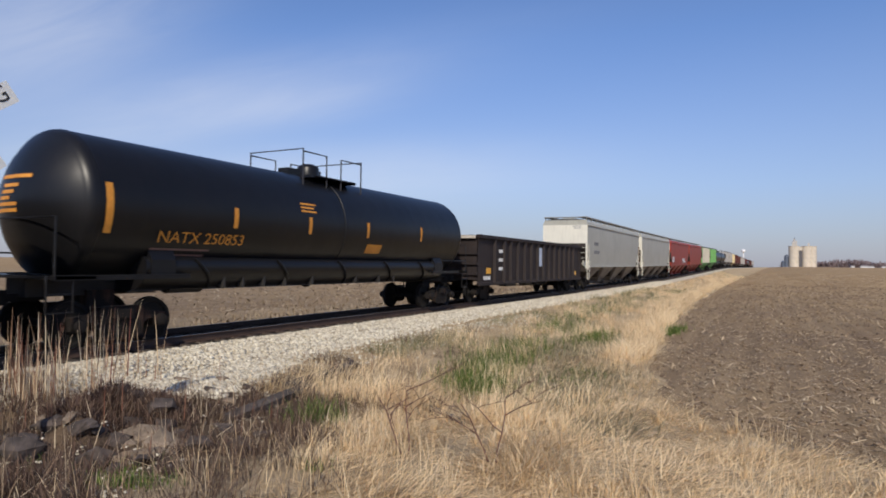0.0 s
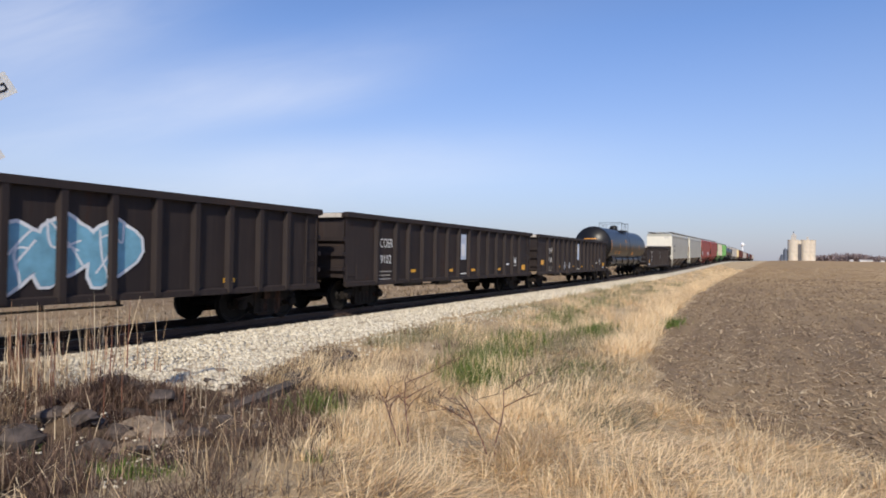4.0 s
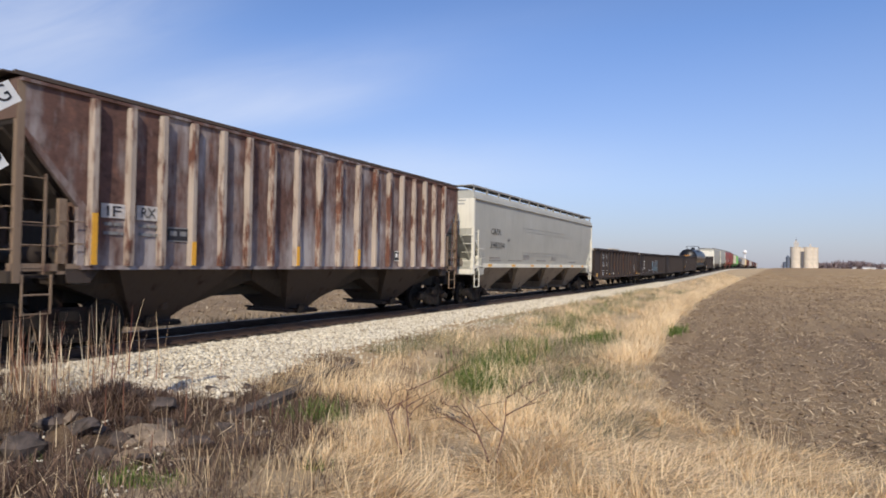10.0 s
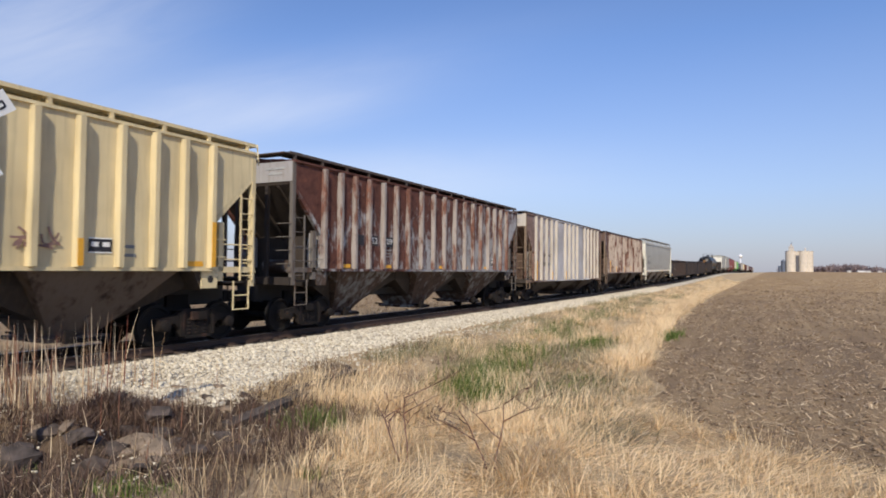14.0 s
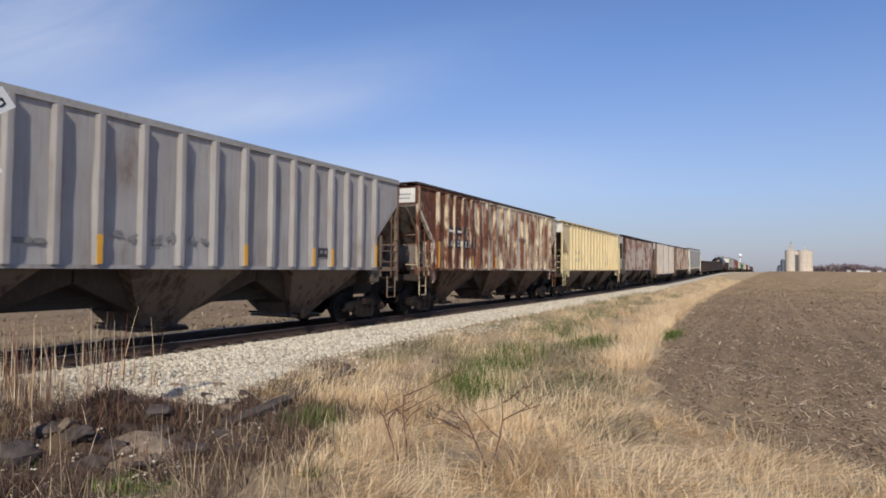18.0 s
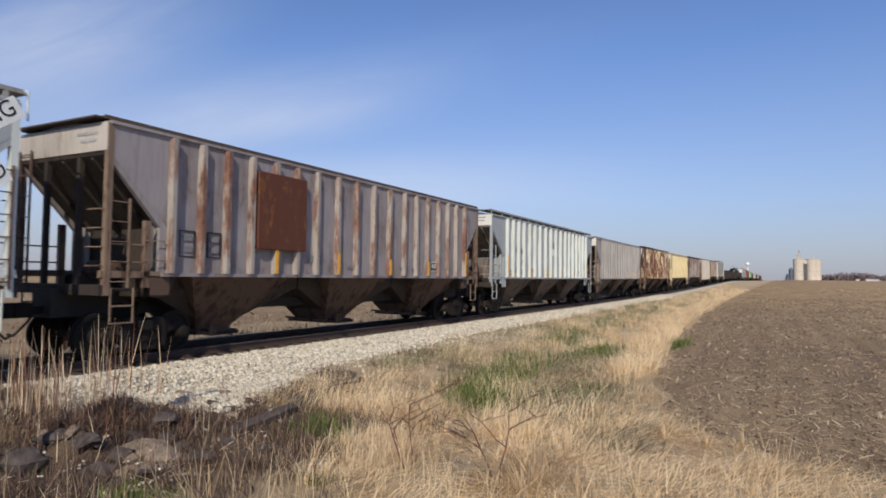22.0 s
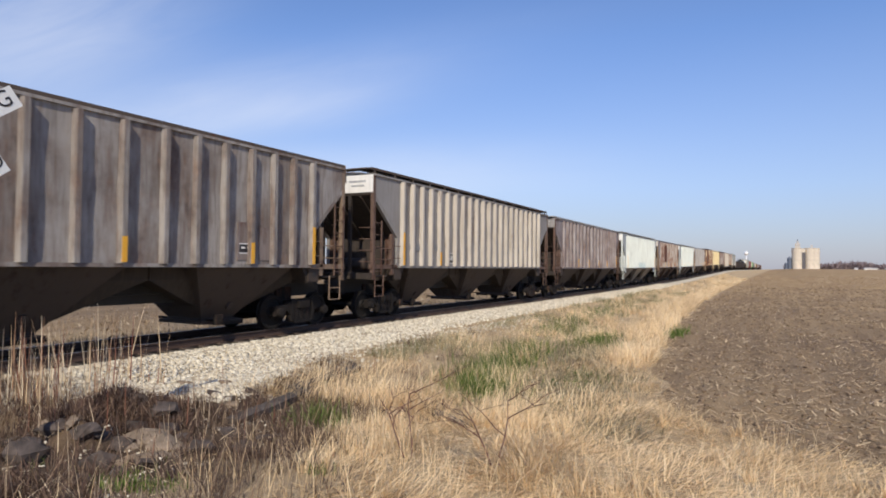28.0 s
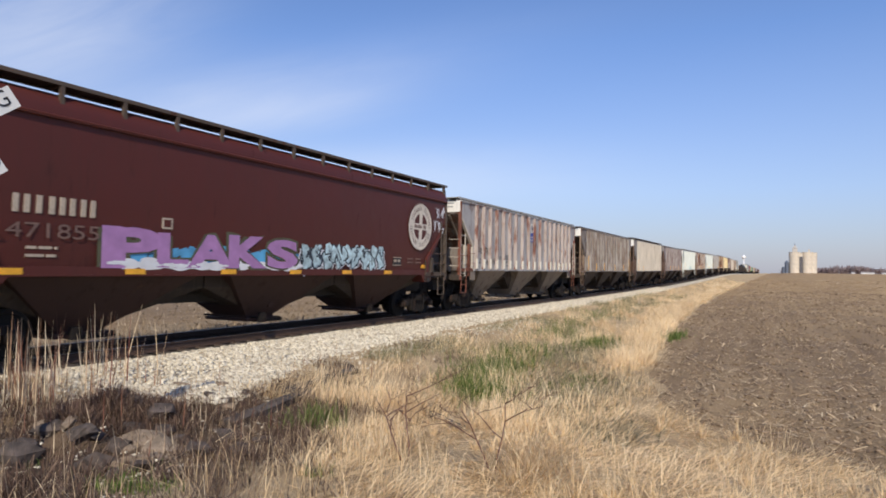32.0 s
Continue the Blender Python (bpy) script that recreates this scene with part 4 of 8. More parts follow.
def scrawl(car, x, y, z, w, h, fill, line, count, seed, spiky=0.0):
    """Sprayed graffiti: swollen shapes with an outline, and loose strokes over them."""
    r = random.Random(seed)

    def blob(bm, cy, cz, ry, rz, grow, lift, ph):
        pts = []
        for i in range(22):
            a = 2 * math.pi * i / 22
            k = 1 + 0.22 * math.sin(2 * a + ph) + 0.13 * math.sin(3 * a + 2.1 * ph) + (0.08 + spiky) * math.sin(5 * a + ph)
            pts.append(bm.verts.new((lift, cy + (ry * k + grow) * math.cos(a), cz + (rz * k + grow) * math.sin(a))))
        bm.faces.new(pts)
    cells = [(w * (i + 0.5) / count + r.uniform(-0.05, 0.05) * w / count, h * 0.5 + r.uniform(-0.08, 0.08) * h, w / count * 0.52, h * 0.40, r.uniform(0, 6)) for i in range(count)]
    place = pose(x, y, z - h / 2)
    layers = []
    if isinstance(line, tuple):
        halo, line = line
        layers.append(("graffiti_halo", halo, 0.085, -0.004))
    if fill:
        layers += [("graffiti_outline", line, 0.045, 0.0), ("graffiti_fill", fill, -0.022, 0.004)]
    for name, mat, grow, lift in layers:
        for i, (cy, cz, ry, rz, ph) in enumerate(cells):
            bm = bmesh.new()
            blob(bm, cy, cz, ry, rz, grow, lift + 0.0012 * (i % 2), ph)
            part(name, bm, mat, car, "", False, place)
    for cy, cz, ry, rz, ph in cells:
        for k in range(3 if fill else 4):
            # one sprayed stroke along a bent path
            q = [Vector((cy + ry * r.uniform(-0.8, 0.8), cz + rz * r.uniform(-0.8, 0.8))) for i in range(4)]
            path = [q[0] * (1 - t) ** 3 + q[1] * 3 * t * (1 - t) ** 2 + q[2] * 3 * t * t * (1 - t) + q[3] * t ** 3 for t in [i / 9 for i in range(10)]]
            bm = bmesh.new()
            edge = []
            for i, p in enumerate(path):
                d = path[min(9, i + 1)] - path[max(0, i - 1)]
                n = Vector((-d.y, d.x)).normalized() * 0.02 if d.length else Vector((0.02, 0))
                edge.append([bm.verts.new((0.008, *(p - n))), bm.verts.new((0.008, *(p + n)))])
            for a, b in zip(edge, edge[1:]):
                bm.faces.new((a[0], b[0], b[1], a[1]))
            part("graffiti_stroke", bm, line, car, "", False, place)


def side_x(spec, z):
    if "top" in spec:
        return 1.47
    return wide_at(z, spec.get("wide", 1.5), spec.get("sill", 1.50), spec.get("eave", 4.40), spec.get("curved", False))


def prism_x(bm, poly, z0, z1):
    """The (x, y) polygon pulled up from z0 to z1."""
    a = [bm.verts.new((x, y, z0)) for x, y in poly]
    b = [bm.verts.new((x, y, z1)) for x, y in poly]
    n = len(poly)
    for i in range(n):
        bm.faces.new((a[i], a[(i + 1) % n], b[(i + 1) % n], b[i]))
    bm.faces.new(a[::-1])
    bm.faces.new(b)


def gondola(spec):
    """An open gondola: floor, ribbed sides under a top chord, ends, trucks."""
    g = spec.get
    L = spec["length"]
    half = L / 2 - 0.62
    z0, z1, wide = g("sill", 0.56), spec["top"], 1.47
    y_first, y_last = g("rib_span", (-6.48, 6.42))
    body = spec["body"]
    car = empty("gondola_car", spec["label"], "gondola car", "freight cars of the train")
    key = "%.2f %.2f %.2f" % (half, z0, z1)
    for s in (1, -1):
        turn = pose(0, 0, 0, 0, 0, 0 if s > 0 else 180)
        child("side_wall", shared("gon_side|" + key, lambda bm: (prism_y(bm, [(wide - 0.03, z0), (wide, z0), (wide, z1), (wide - 0.03, z1)], -half, half)), body), car, turn, body)
        child("top_chord", shared("top_chord|" + key, lambda bm: box(bm, wide - 0.06, wide + 0.13, -half - 0.02, half + 0.02, z1 - 0.13, z1 + 0.02), body), car, turn, body)
        child("side_sill", shared("gon_sill|" + key, lambda bm: (prism_y(bm, [(wide - 0.02, z0 - 0.02), (wide + 0.08, z0 - 0.02), (wide + 0.08, z0 + 0.1), (wide - 0.02, z0 + 0.14)], -half, half)), body), car, turn, body)
        child("end_wall", shared("gon_end|" + key, lambda bm: box(bm, -wide, wide, half - 0.04, half, 0.8, z1), body), car, turn, body)
        for z in (z0 + 0.5, z0 + 0.95, z0 + 1.4, z1 - 0.08):
            child("end_rib", shared("end_rib", lambda bm: box(bm, -wide, wide, 0, 0.11, -0.06, 0.06), body), car, turn @ pose(0, half, z), body)
        n = g("ribs", 14)
        rib = shared("gon_rib|%.2f %.2f" % (z0, z1), lambda bm: prism_x(bm, [(0.0, -0.10), (0.115, -0.06), (0.115, 0.06), (0.0, 0.10)], z0 + 0.02, z1 - 0.1), body)
        for i in range(n):
            # the bay with the stencils is a little wider
            y = s * (y_first + (y_last - y_first) * i / (n - 1) + (0.15 if i == 1 else 0.0))
            child("rib", rib, car, turn @ pose(wide, y, 0), body)
        ladder(car, s * (wide + 0.05), s * (half - 0.35), z0, z1 - 0.1, 0.42, "y", body, 4)
        sill_step(car, s * wide, s * (half - 0.35), body)
        sill_step(car, -s * wide, s * (half - 0.35), body)
    child("floor", shared("gon_floor|" + key, lambda bm: box(bm, -wide + 0.03, wide - 0.03, -half + 0.04, half - 0.04, 1.05, 1.1), DARK), car)
    child("centre_sill", shared("gon_centre|%.2f" % L, lambda bm: (box(bm, -0.3, 0.3, -L / 2 + 0.55, L / 2 - 0.55, 0.72, 1.04), box(bm, -1.4, 1.4, -0.12, 0.12, 0.8, 1.04), box(bm, -1.4, 1.4, -4.2, -4.0, 0.8, 1.04), box(bm, -1.4, 1.4, 4.0, 4.2, 0.8, 1.04)), DARK), car)
    child("brake_reservoir", shared("gon_tank", lambda bm: turned(bm, [(-0.5, 0.1), (-0.46, 0.2), (0.46, 0.2), (0.5, 0.1)], 14, "y"), STEEL, True), car, pose(1.0, -1.05, 0.55), DARK)
    rig = shared("gon_rig", lambda bm: (pipe(bm, [(1.05, -2.8, 0.42), (1.05, 0.0, 0.40), (1.05, 2.5, 0.40)], 0.022), [box(bm, 1.02, 1.08, y - 0.03, y + 0.03, 0.38, 0.8) for y in (-2.7, -1.9, -0.3, 0.9, 2.4)], box(bm, 0.8, 1.2, -4.3, -3.0, 0.40, 0.8), rod(bm, (0.9, -6.0, 0.5), (0.9, -4.2, 0.5), 0.03)), DARK)
    child("brake_rig", rig, car)
    board = shared("gon_board", lambda bm: box(bm, 0.55, 1.42, -0.03, 0.0, -0.13, 0.0), WHITE)
    child("end_board", board, car, pose(0, -half - 0.12, z1 - 0.02), RIBCREAM)
    for y, z in g("marks", ()):
        big = abs(y) > 6.5
        me = shared("gon_reflector|%d" % big, lambda bm: box(bm, 0, 0.006, -0.25 if big else -0.17, 0.25 if big else 0.17, -0.1 if big else 0, 0.16 if big else 0.11), YELLOW)
        child("reflector", me, car, pose(wide + 0.004, y, z))
    paint_marks(car, spec, wide, z0)
    add_truck(car, half - 1.55)
    add_truck(car, -half + 1.55)
    add_couplers(car, L / 2)
    return car


def prism_y(bm, poly, y0, y1):
    """The (x, z) polygon pulled from y0 to y1."""
    a = [bm.verts.new((x, y0, z)) for x, z in poly]
    b = [bm.verts.new((x, y1, z)) for x, z in poly]
    n = len(poly)
    for i in range(n):
        bm.faces.new((a[i], a[(i + 1) % n], b[(i + 1) % n], b[i]))
    bm.faces.new(a[::-1])
    bm.faces.new(b)


def tank_car(spec):
    g = spec.get
    L = spec["length"]
    half = L / 2 - 0.45
    R, zc = g("radius", 1.51), g("axis_z", 2.56)
    body = spec["body"]
    car = empty("tank_car", spec["label"], "tank car", "freight cars of the train")

    def head(r):
        """Depth of the dished end at that radius: a shallow crown and a tight knuckle."""
        r = min(r * 1.51 / R, 1.51)
        if r < 1.37:
            return 2.05 - math.sqrt(2.05 ** 2 - r * r)
        k = (r - 1.37) / 0.14
        return 0.525 + 0.08 * k + 0.13 * (1 - math.sqrt(max(0.0, 1 - k * k)))

    def tank(bm):
        prof = [(-half + head(r), r) for r in [0.15 * R * i for i in range(1, 7)] + [R * (0.907 + 0.093 * math.sin(math.pi / 2 * i / 8)) for i in range(9)]]
        prof = [(-half + 0.001, 0.03)] + prof + [(-half + 0.76, R + 0.008), (-half + 0.80, R + 0.008), (-half + 0.81, R), (-half + 1.2, R), (-0.06, R), (-0.05, R + 0.02), (0.05, R + 0.02), (0.06, R)]
        back = [(-h, r) for h, r in reversed(prof)]
        turned(bm, prof + [p for p in back if p[0] > 0.07], 56, "y")
        for v in bm.verts:
            v.co.z += zc
    child("tank", shared("tank|%.2f %.2f" % (half, R), tank, body, True), car, None, body)
    for s in (1, -1):
        child("stub_sill", shared("stub_sill|%.2f" % L, lambda bm: box(bm, -0.32, 0.32, half - 2.9, L / 2 - 0.55, 0.76, 1.2), DARK), car, pose(0, 0, 0, 0, 0, 0 if s > 0 else 180))
    for s in (1, -1):
        turn = pose(0, 0, 0, 0, 0, 0 if s > 0 else 180)
        child("saddle", shared("saddle|%.2f" % half, lambda bm: (prism_y(bm, [(-1.35, 1.12), (1.35, 1.12), (1.35, 1.5), (1.2, 1.75), (-1.2, 1.75), (-1.35, 1.5)], half - 2.6, half - 2.0)), body), car, turn, body)
        child("end_deck", shared("end_deck|%.2f" % half, lambda bm: (box(bm, -1.45, 1.45, half - 0.75, half + 0.02, 1.12, 1.18), box(bm, -1.45, -1.3, half - 2.9, half + 0.0, 1.1, 1.2), box(bm, 1.3, 1.45, half - 2.9, half + 0.0, 1.1, 1.2)), body), car, turn, body)
        child("end_rail", shared("end_rail|%.2f" % half, lambda bm: (pipe(bm, [(-1.4, half + 0.0, 1.15), (-1.4, half + 0.0, 2.25), (1.4, half + 0.0, 2.25), (1.4, half + 0.0, 1.15)], 0.022), pipe(bm, [(1.42, half - 2.7, 1.6), (1.42, half - 0.1, 1.6)], 0.02)), STEEL), car, turn, body)
        sill_step(car, s * 1.4, s * (half - 0.1), body)
        sill_step(car, -s * 1.4, s * (half - 0.1), body)
    # lower jacket round the heating coils, a little proud of the tank, and its straps
    def jacket(bm):
        side = [(1.08, 1.60), (1.26, 1.53), (1.33, 1.42), (1.32, 1.24), (1.22, 1.04), (1.02, 0.89), (0.66, 0.81)]
        prism_y(bm, side + [(-x, z) for x, z in reversed(side)], -half + 1.9, half - 1.9)
    child("belly_jacket", shared("belly_jacket|%.2f" % half, jacket, body, True), car, None, body)
    for y in (-5.0, -2.4, 0.2, 2.7, 5.0):
        def strap(bm):
            pipe(bm, [(1.30, -0.30, 1.54), (1.36, -0.18, 1.40), (1.35, 0.0, 1.22), (1.24, 0.16, 1.02), (1.02, 0.28, 0.88)], 0.035)
        child("belly_strap", shared("belly_strap", strap, STEEL), car, pose(0, y, 0), body)
    # crown
    child("manway", shared("manway", lambda bm: (turned(bm, [(0, 0.34), (0.34, 0.34), (0.40, 0.30), (0.46, 0.18), (0.47, 0.05)], 20, "z"), box(bm, -0.1, 0.1, 0.3, 0.5, 0.1, 0.3)), body, True), car, pose(0.0, 0.0, zc + R - 0.04), body)
    child("valve_box", shared("valve_box", lambda bm: box(bm, -0.2, 0.2, -0.25, 0.25, 0, 0.22), STEEL), car, pose(0, -0.85, zc + R - 0.04), body)
    child("deck", shared("tank_deck", lambda bm: (box(bm, 0.45, 1.05, -1.0, 1.0, 0, 0.03), box(bm, -1.05, -0.45, -1.0, 1.0, 0, 0.03), box(bm, -1.05, 1.05, -1.05, -0.95, -0.05, 0.03), box(bm, -1.05, 1.05, 0.95, 1.05, -0.05, 0.03)), STEEL), car, pose(0, 0, zc + R - 0.1), body)
    for s in (1, -1):
        at = pose(0, 0, zc + R, 0, 0, 0 if s > 0 else 180)
        child("railing", shared("tank_rail", lambda bm: pipe(bm, [(-1.0, 1.4, -0.5), (-1.0, 1.4, 0.62), (1.0, 1.4, 0.62), (1.0, 1.4, -0.5)], 0.025), STEEL), car, at, BLACK)
        for sx in (1, -1):
            child("side_railing", shared("tank_side_rail", lambda bm: pipe(bm, [(0, 0.35, -0.5), (0, 0.35, 0.55), (0, 1.4, 0.55)], 0.022), STEEL), car, at @ pose(sx, 0, 0), BLACK)
    child("bottom_valve", shared("bottom_valve", lambda bm: turned(bm, [(0.72, 0.08), (0.78, 0.14), (1.0, 0.14), (1.05, 0.22), (1.25, 0.22)], 14, "z"), DARK, True), car)
    child("brake_rig", shared("brake_rig|%.2f" % half, lambda bm: (pipe(bm, [(1.2, -half + 2.2, 1.05), (1.2, half - 2.4, 1.05)], 0.025), pipe(bm, [(0.6, -half + 2.2, 0.86), (0.6, 0, 0.92), (0.6, half - 2.4, 0.9)], 0.02), [box(bm, 1.0, 1.25, y - 0.03, y + 0.03, 0.85, 1.3) for y in (-4.4, -3.8, -3.1, -2.3, -1.2, 0.9, 2.2, 3.1)]), DARK), car)
    child("brake_reservoir", shared("gon_tank", lambda bm: turned(bm, [(-0.5, 0.1), (-0.46, 0.2), (0.46, 0.2), (0.5, 0.1)], 14, "y"), STEEL, True), car, pose(0.7, -half + 3.3, 0.95), DARK)
    for y, z0, z1, w in g("stripes", ()):
        # reflective strips that follow the round of the tank
        def strip(bm):
            pts = []
            for i in range(7):
                z = z0 + (z1 - z0) * i / 6
                pts.append((math.sqrt(max(0.01, (R + 0.006) ** 2 - (z - zc) ** 2)), z))
            for (xa, za), (xb, zb) in zip(pts, pts[1:]):
                bm.faces.new([bm.verts.new(p) for p in ((xa, y - w / 2, za), (xa, y + w / 2, za), (xb, y + w / 2, zb), (xb, y - w / 2, zb))])
        bm = bmesh.new()
        strip(bm)
        part("reflector", bm, ORANGE, car)
    for text, y0, y1, z0, z1, mat in g("texts", ()):
        x = math.sqrt(R * R - ((z0 + z1) / 2 - zc) ** 2) + 0.03
        lettering("lettering", text, z1 - z0, mat, car, on_side(x, y0, z0) @ pose(0, 0, 0, -math.degrees(math.asin(((z0 + z1) / 2 - zc) / R))), "", y1 - y0)
    for x, z, w in g("end_bars", ()):
        # stencil lines on the domed end
        bm = bmesh.new()
        for i in range(8):
            p = []
            for xx, zz in ((x + w * i / 8, z - 0.035), (x + w * (i + 1) / 8, z - 0.035), (x + w * (i + 1) / 8, z + 0.035), (x + w * i / 8, z + 0.035)):
                rr = min(0.999, math.hypot(xx, zz - zc) / R)
                p.append(bm.verts.new((xx, -half + head(rr * R) - 0.010, zz)))
            bm.faces.new(p)
        part("end_stencil", bm, ORANGE, car)
    add_truck(car, half - 1.55, g("lite", False))
    add_truck(car, -half + 1.55, g("lite", False))
    add_couplers(car, L / 2)
    return car


# ---- loose stones, grass and litter ----
rng_np = np.random.RandomState(11)


def fast_mesh(name, co, faces, mat, label, category):
    """A mesh of equal-sided faces straight from arrays; one thing of kind stuff."""
    me = bpy.data.meshes.new(name)
    n, k = faces.shape
    me.vertices.add(len(co))
    me.vertices.foreach_set("co", np.asarray(co, np.float32).ravel())
    me.loops.add(n * k)
    me.loops.foreach_set("vertex_index", faces.ravel().astype(np.int32))
    me.polygons.add(n)
    me.polygons.foreach_set("loop_start", np.arange(0, n * k, k, dtype=np.int32))
    me.update(calc_edges=True)
    me.validate()
    me.materials.append(mat)
    return tagged(new(name, me), label, category, "", "stuff")


def on_ground(xy, lift=0.0):
    return np.array([(x, y, ground_z(x, y) + lift) for x, y in xy])


def ribbons(name, base, way, length, width, tilt, bend, mat, label, category, cuts=3):
    """Blades: base points, plan angle of the lean, length, width, tilt off the upright at the root and how much more at the tip."""
    n = len(base)
    d = np.stack([np.cos(way), np.sin(way), np.zeros(n)], 1)
    side_a = way + np.pi / 2 + rng_np.uniform(-0.9, 0.9, n)
    side = np.stack([np.cos(side_a), np.sin(side_a), rng_np.uniform(-0.3, 0.3, n)], 1)
    up = np.array([0, 0, 1.0])
    rows, p = [], base.copy()
    for i, w in enumerate((1.0, 0.85, 0.6, 0.15) if cuts == 3 else (1.0, 0.7)):
        rows.append(p - side * (width * w / 2)[:, None])
        rows.append(p + side * (width * w / 2)[:, None])
        a = tilt + bend * (i / cuts)
        p = p + (d * np.sin(a)[:, None] + up * np.cos(a)[:, None]) * (length / cuts)[:, None]
    co = np.stack(rows, 1).reshape(-1, 3)
    start = np.arange(n)[:, None] * (2 * cuts + 2)
    faces = np.concatenate([start + np.array(q) for q in ((0, 1, 3, 2), (2, 3, 5, 4), (4, 5, 7, 6))[:cuts]])
    return fast_mesh(name, co, faces, mat, label, category)


def lumps(name, pos, size, mat, label, category, flat=0.7):
    """Angular stones: a six-cornered block each, jolted out of true."""
    n = len(pos)
    unit = np.array([(-1, -1, -0.8), (1, -1, -0.8), (1, 1, -0.8), (-1, 1, -0.8), (-0.7, -0.7, 0.8), (0.7, -0.7, 0.8), (0.7, 0.7, 0.8), (-0.7, 0.7, 0.8)]) * 0.5
    v = unit[None] * (1 + rng_np.uniform(-0.35, 0.35, (n, 8, 3)))
    v *= np.stack([size, size * rng_np.uniform(0.6, 1.0, n), size * flat * rng_np.uniform(0.6, 1.1, n)], 1)[:, None]
    a = rng_np.uniform(0, 2 * np.pi, n)
    b = rng_np.uniform(-0.6, 0.6, n)
    x, y, z = v[..., 0], v[..., 1], v[..., 2]
    y, z = y * np.cos(b)[:, None] - z * np.sin(b)[:, None], y * np.sin(b)[:, None] + z * np.cos(b)[:, None]
    x, y = x * np.cos(a)[:, None] - y * np.sin(a)[:, None], x * np.sin(a)[:, None] + y * np.cos(a)[:, None]
    co = (np.stack([x, y, z], 2) + pos[:, None]).reshape(-1, 3)
    f = np.array([(3, 2, 1, 0), (4, 5, 6, 7), (0, 1, 5, 4), (1, 2, 6, 5), (2, 3, 7, 6), (3, 0, 4, 7)])
    faces = (np.arange(n)[:, None, None] * 8 + f[None]).reshape(-1, 4)
    return fast_mesh(name, co, faces, mat, label, category)


STONES = islands("ballast_stone", [(0.0, (0.24, 0.195, 0.14)), (0.2, (0.44, 0.38, 0.285)), (0.6, (0.61, 0.545, 0.42)), (1.0, (0.78, 0.72, 0.58))], 0.9, 0.2)
STRAW = islands("dry_grass", [(0.0, (0.27, 0.18, 0.10)), (0.30, (0.54, 0.39, 0.22)), (0.44, (0.82, 0.62, 0.365)), (0.72, (0.95, 0.775, 0.50)), (1.0, (0.97, 0.88, 0.66))], 0.55, 0.60, 0.34)
WEED = islands("brown_weeds", [(0.0, (0.042, 0.024, 0.020)), (0.45, (0.092, 0.060, 0.044)), (0.70, (0.175, 0.12, 0.08)), (0.86, (0.38, 0.28, 0.175)), (1.0, (0.64, 0.51, 0.34))], 0.8, 0.4, 0.15)
GREEN = islands("green_grass", [(0.0, (0.05, 0.075, 0.018)), (0.45, (0.10, 0.155, 0.032)), (0.8, (0.20, 0.25, 0.06)), (1.0, (0.40, 0.37, 0.16))], 0.6, 0.2, 0.3)
CLOD = islands("soil_clods", [(0.0, (0.12, 0.082, 0.055)), (0.6, (0.21, 0.148, 0.096)), (1.0, (0.31, 0.228, 0.148))], 0.95, 0.3)
LITTER = islands("corn_litter", [(0.0, (0.17, 0.11, 0.065)), (0.45, (0.40, 0.29, 0.17)), (0.8, (0.64, 0.50, 0.32)), (1.0, (0.82, 0.71, 0.52))], 0.8, 0.3)


def spread(n, y0, y1, power):
    """n values between y0 and y1, thicker towards y0."""
    return y0 + (y1 - y0) * rng_np.uniform(0, 1, n) ** power


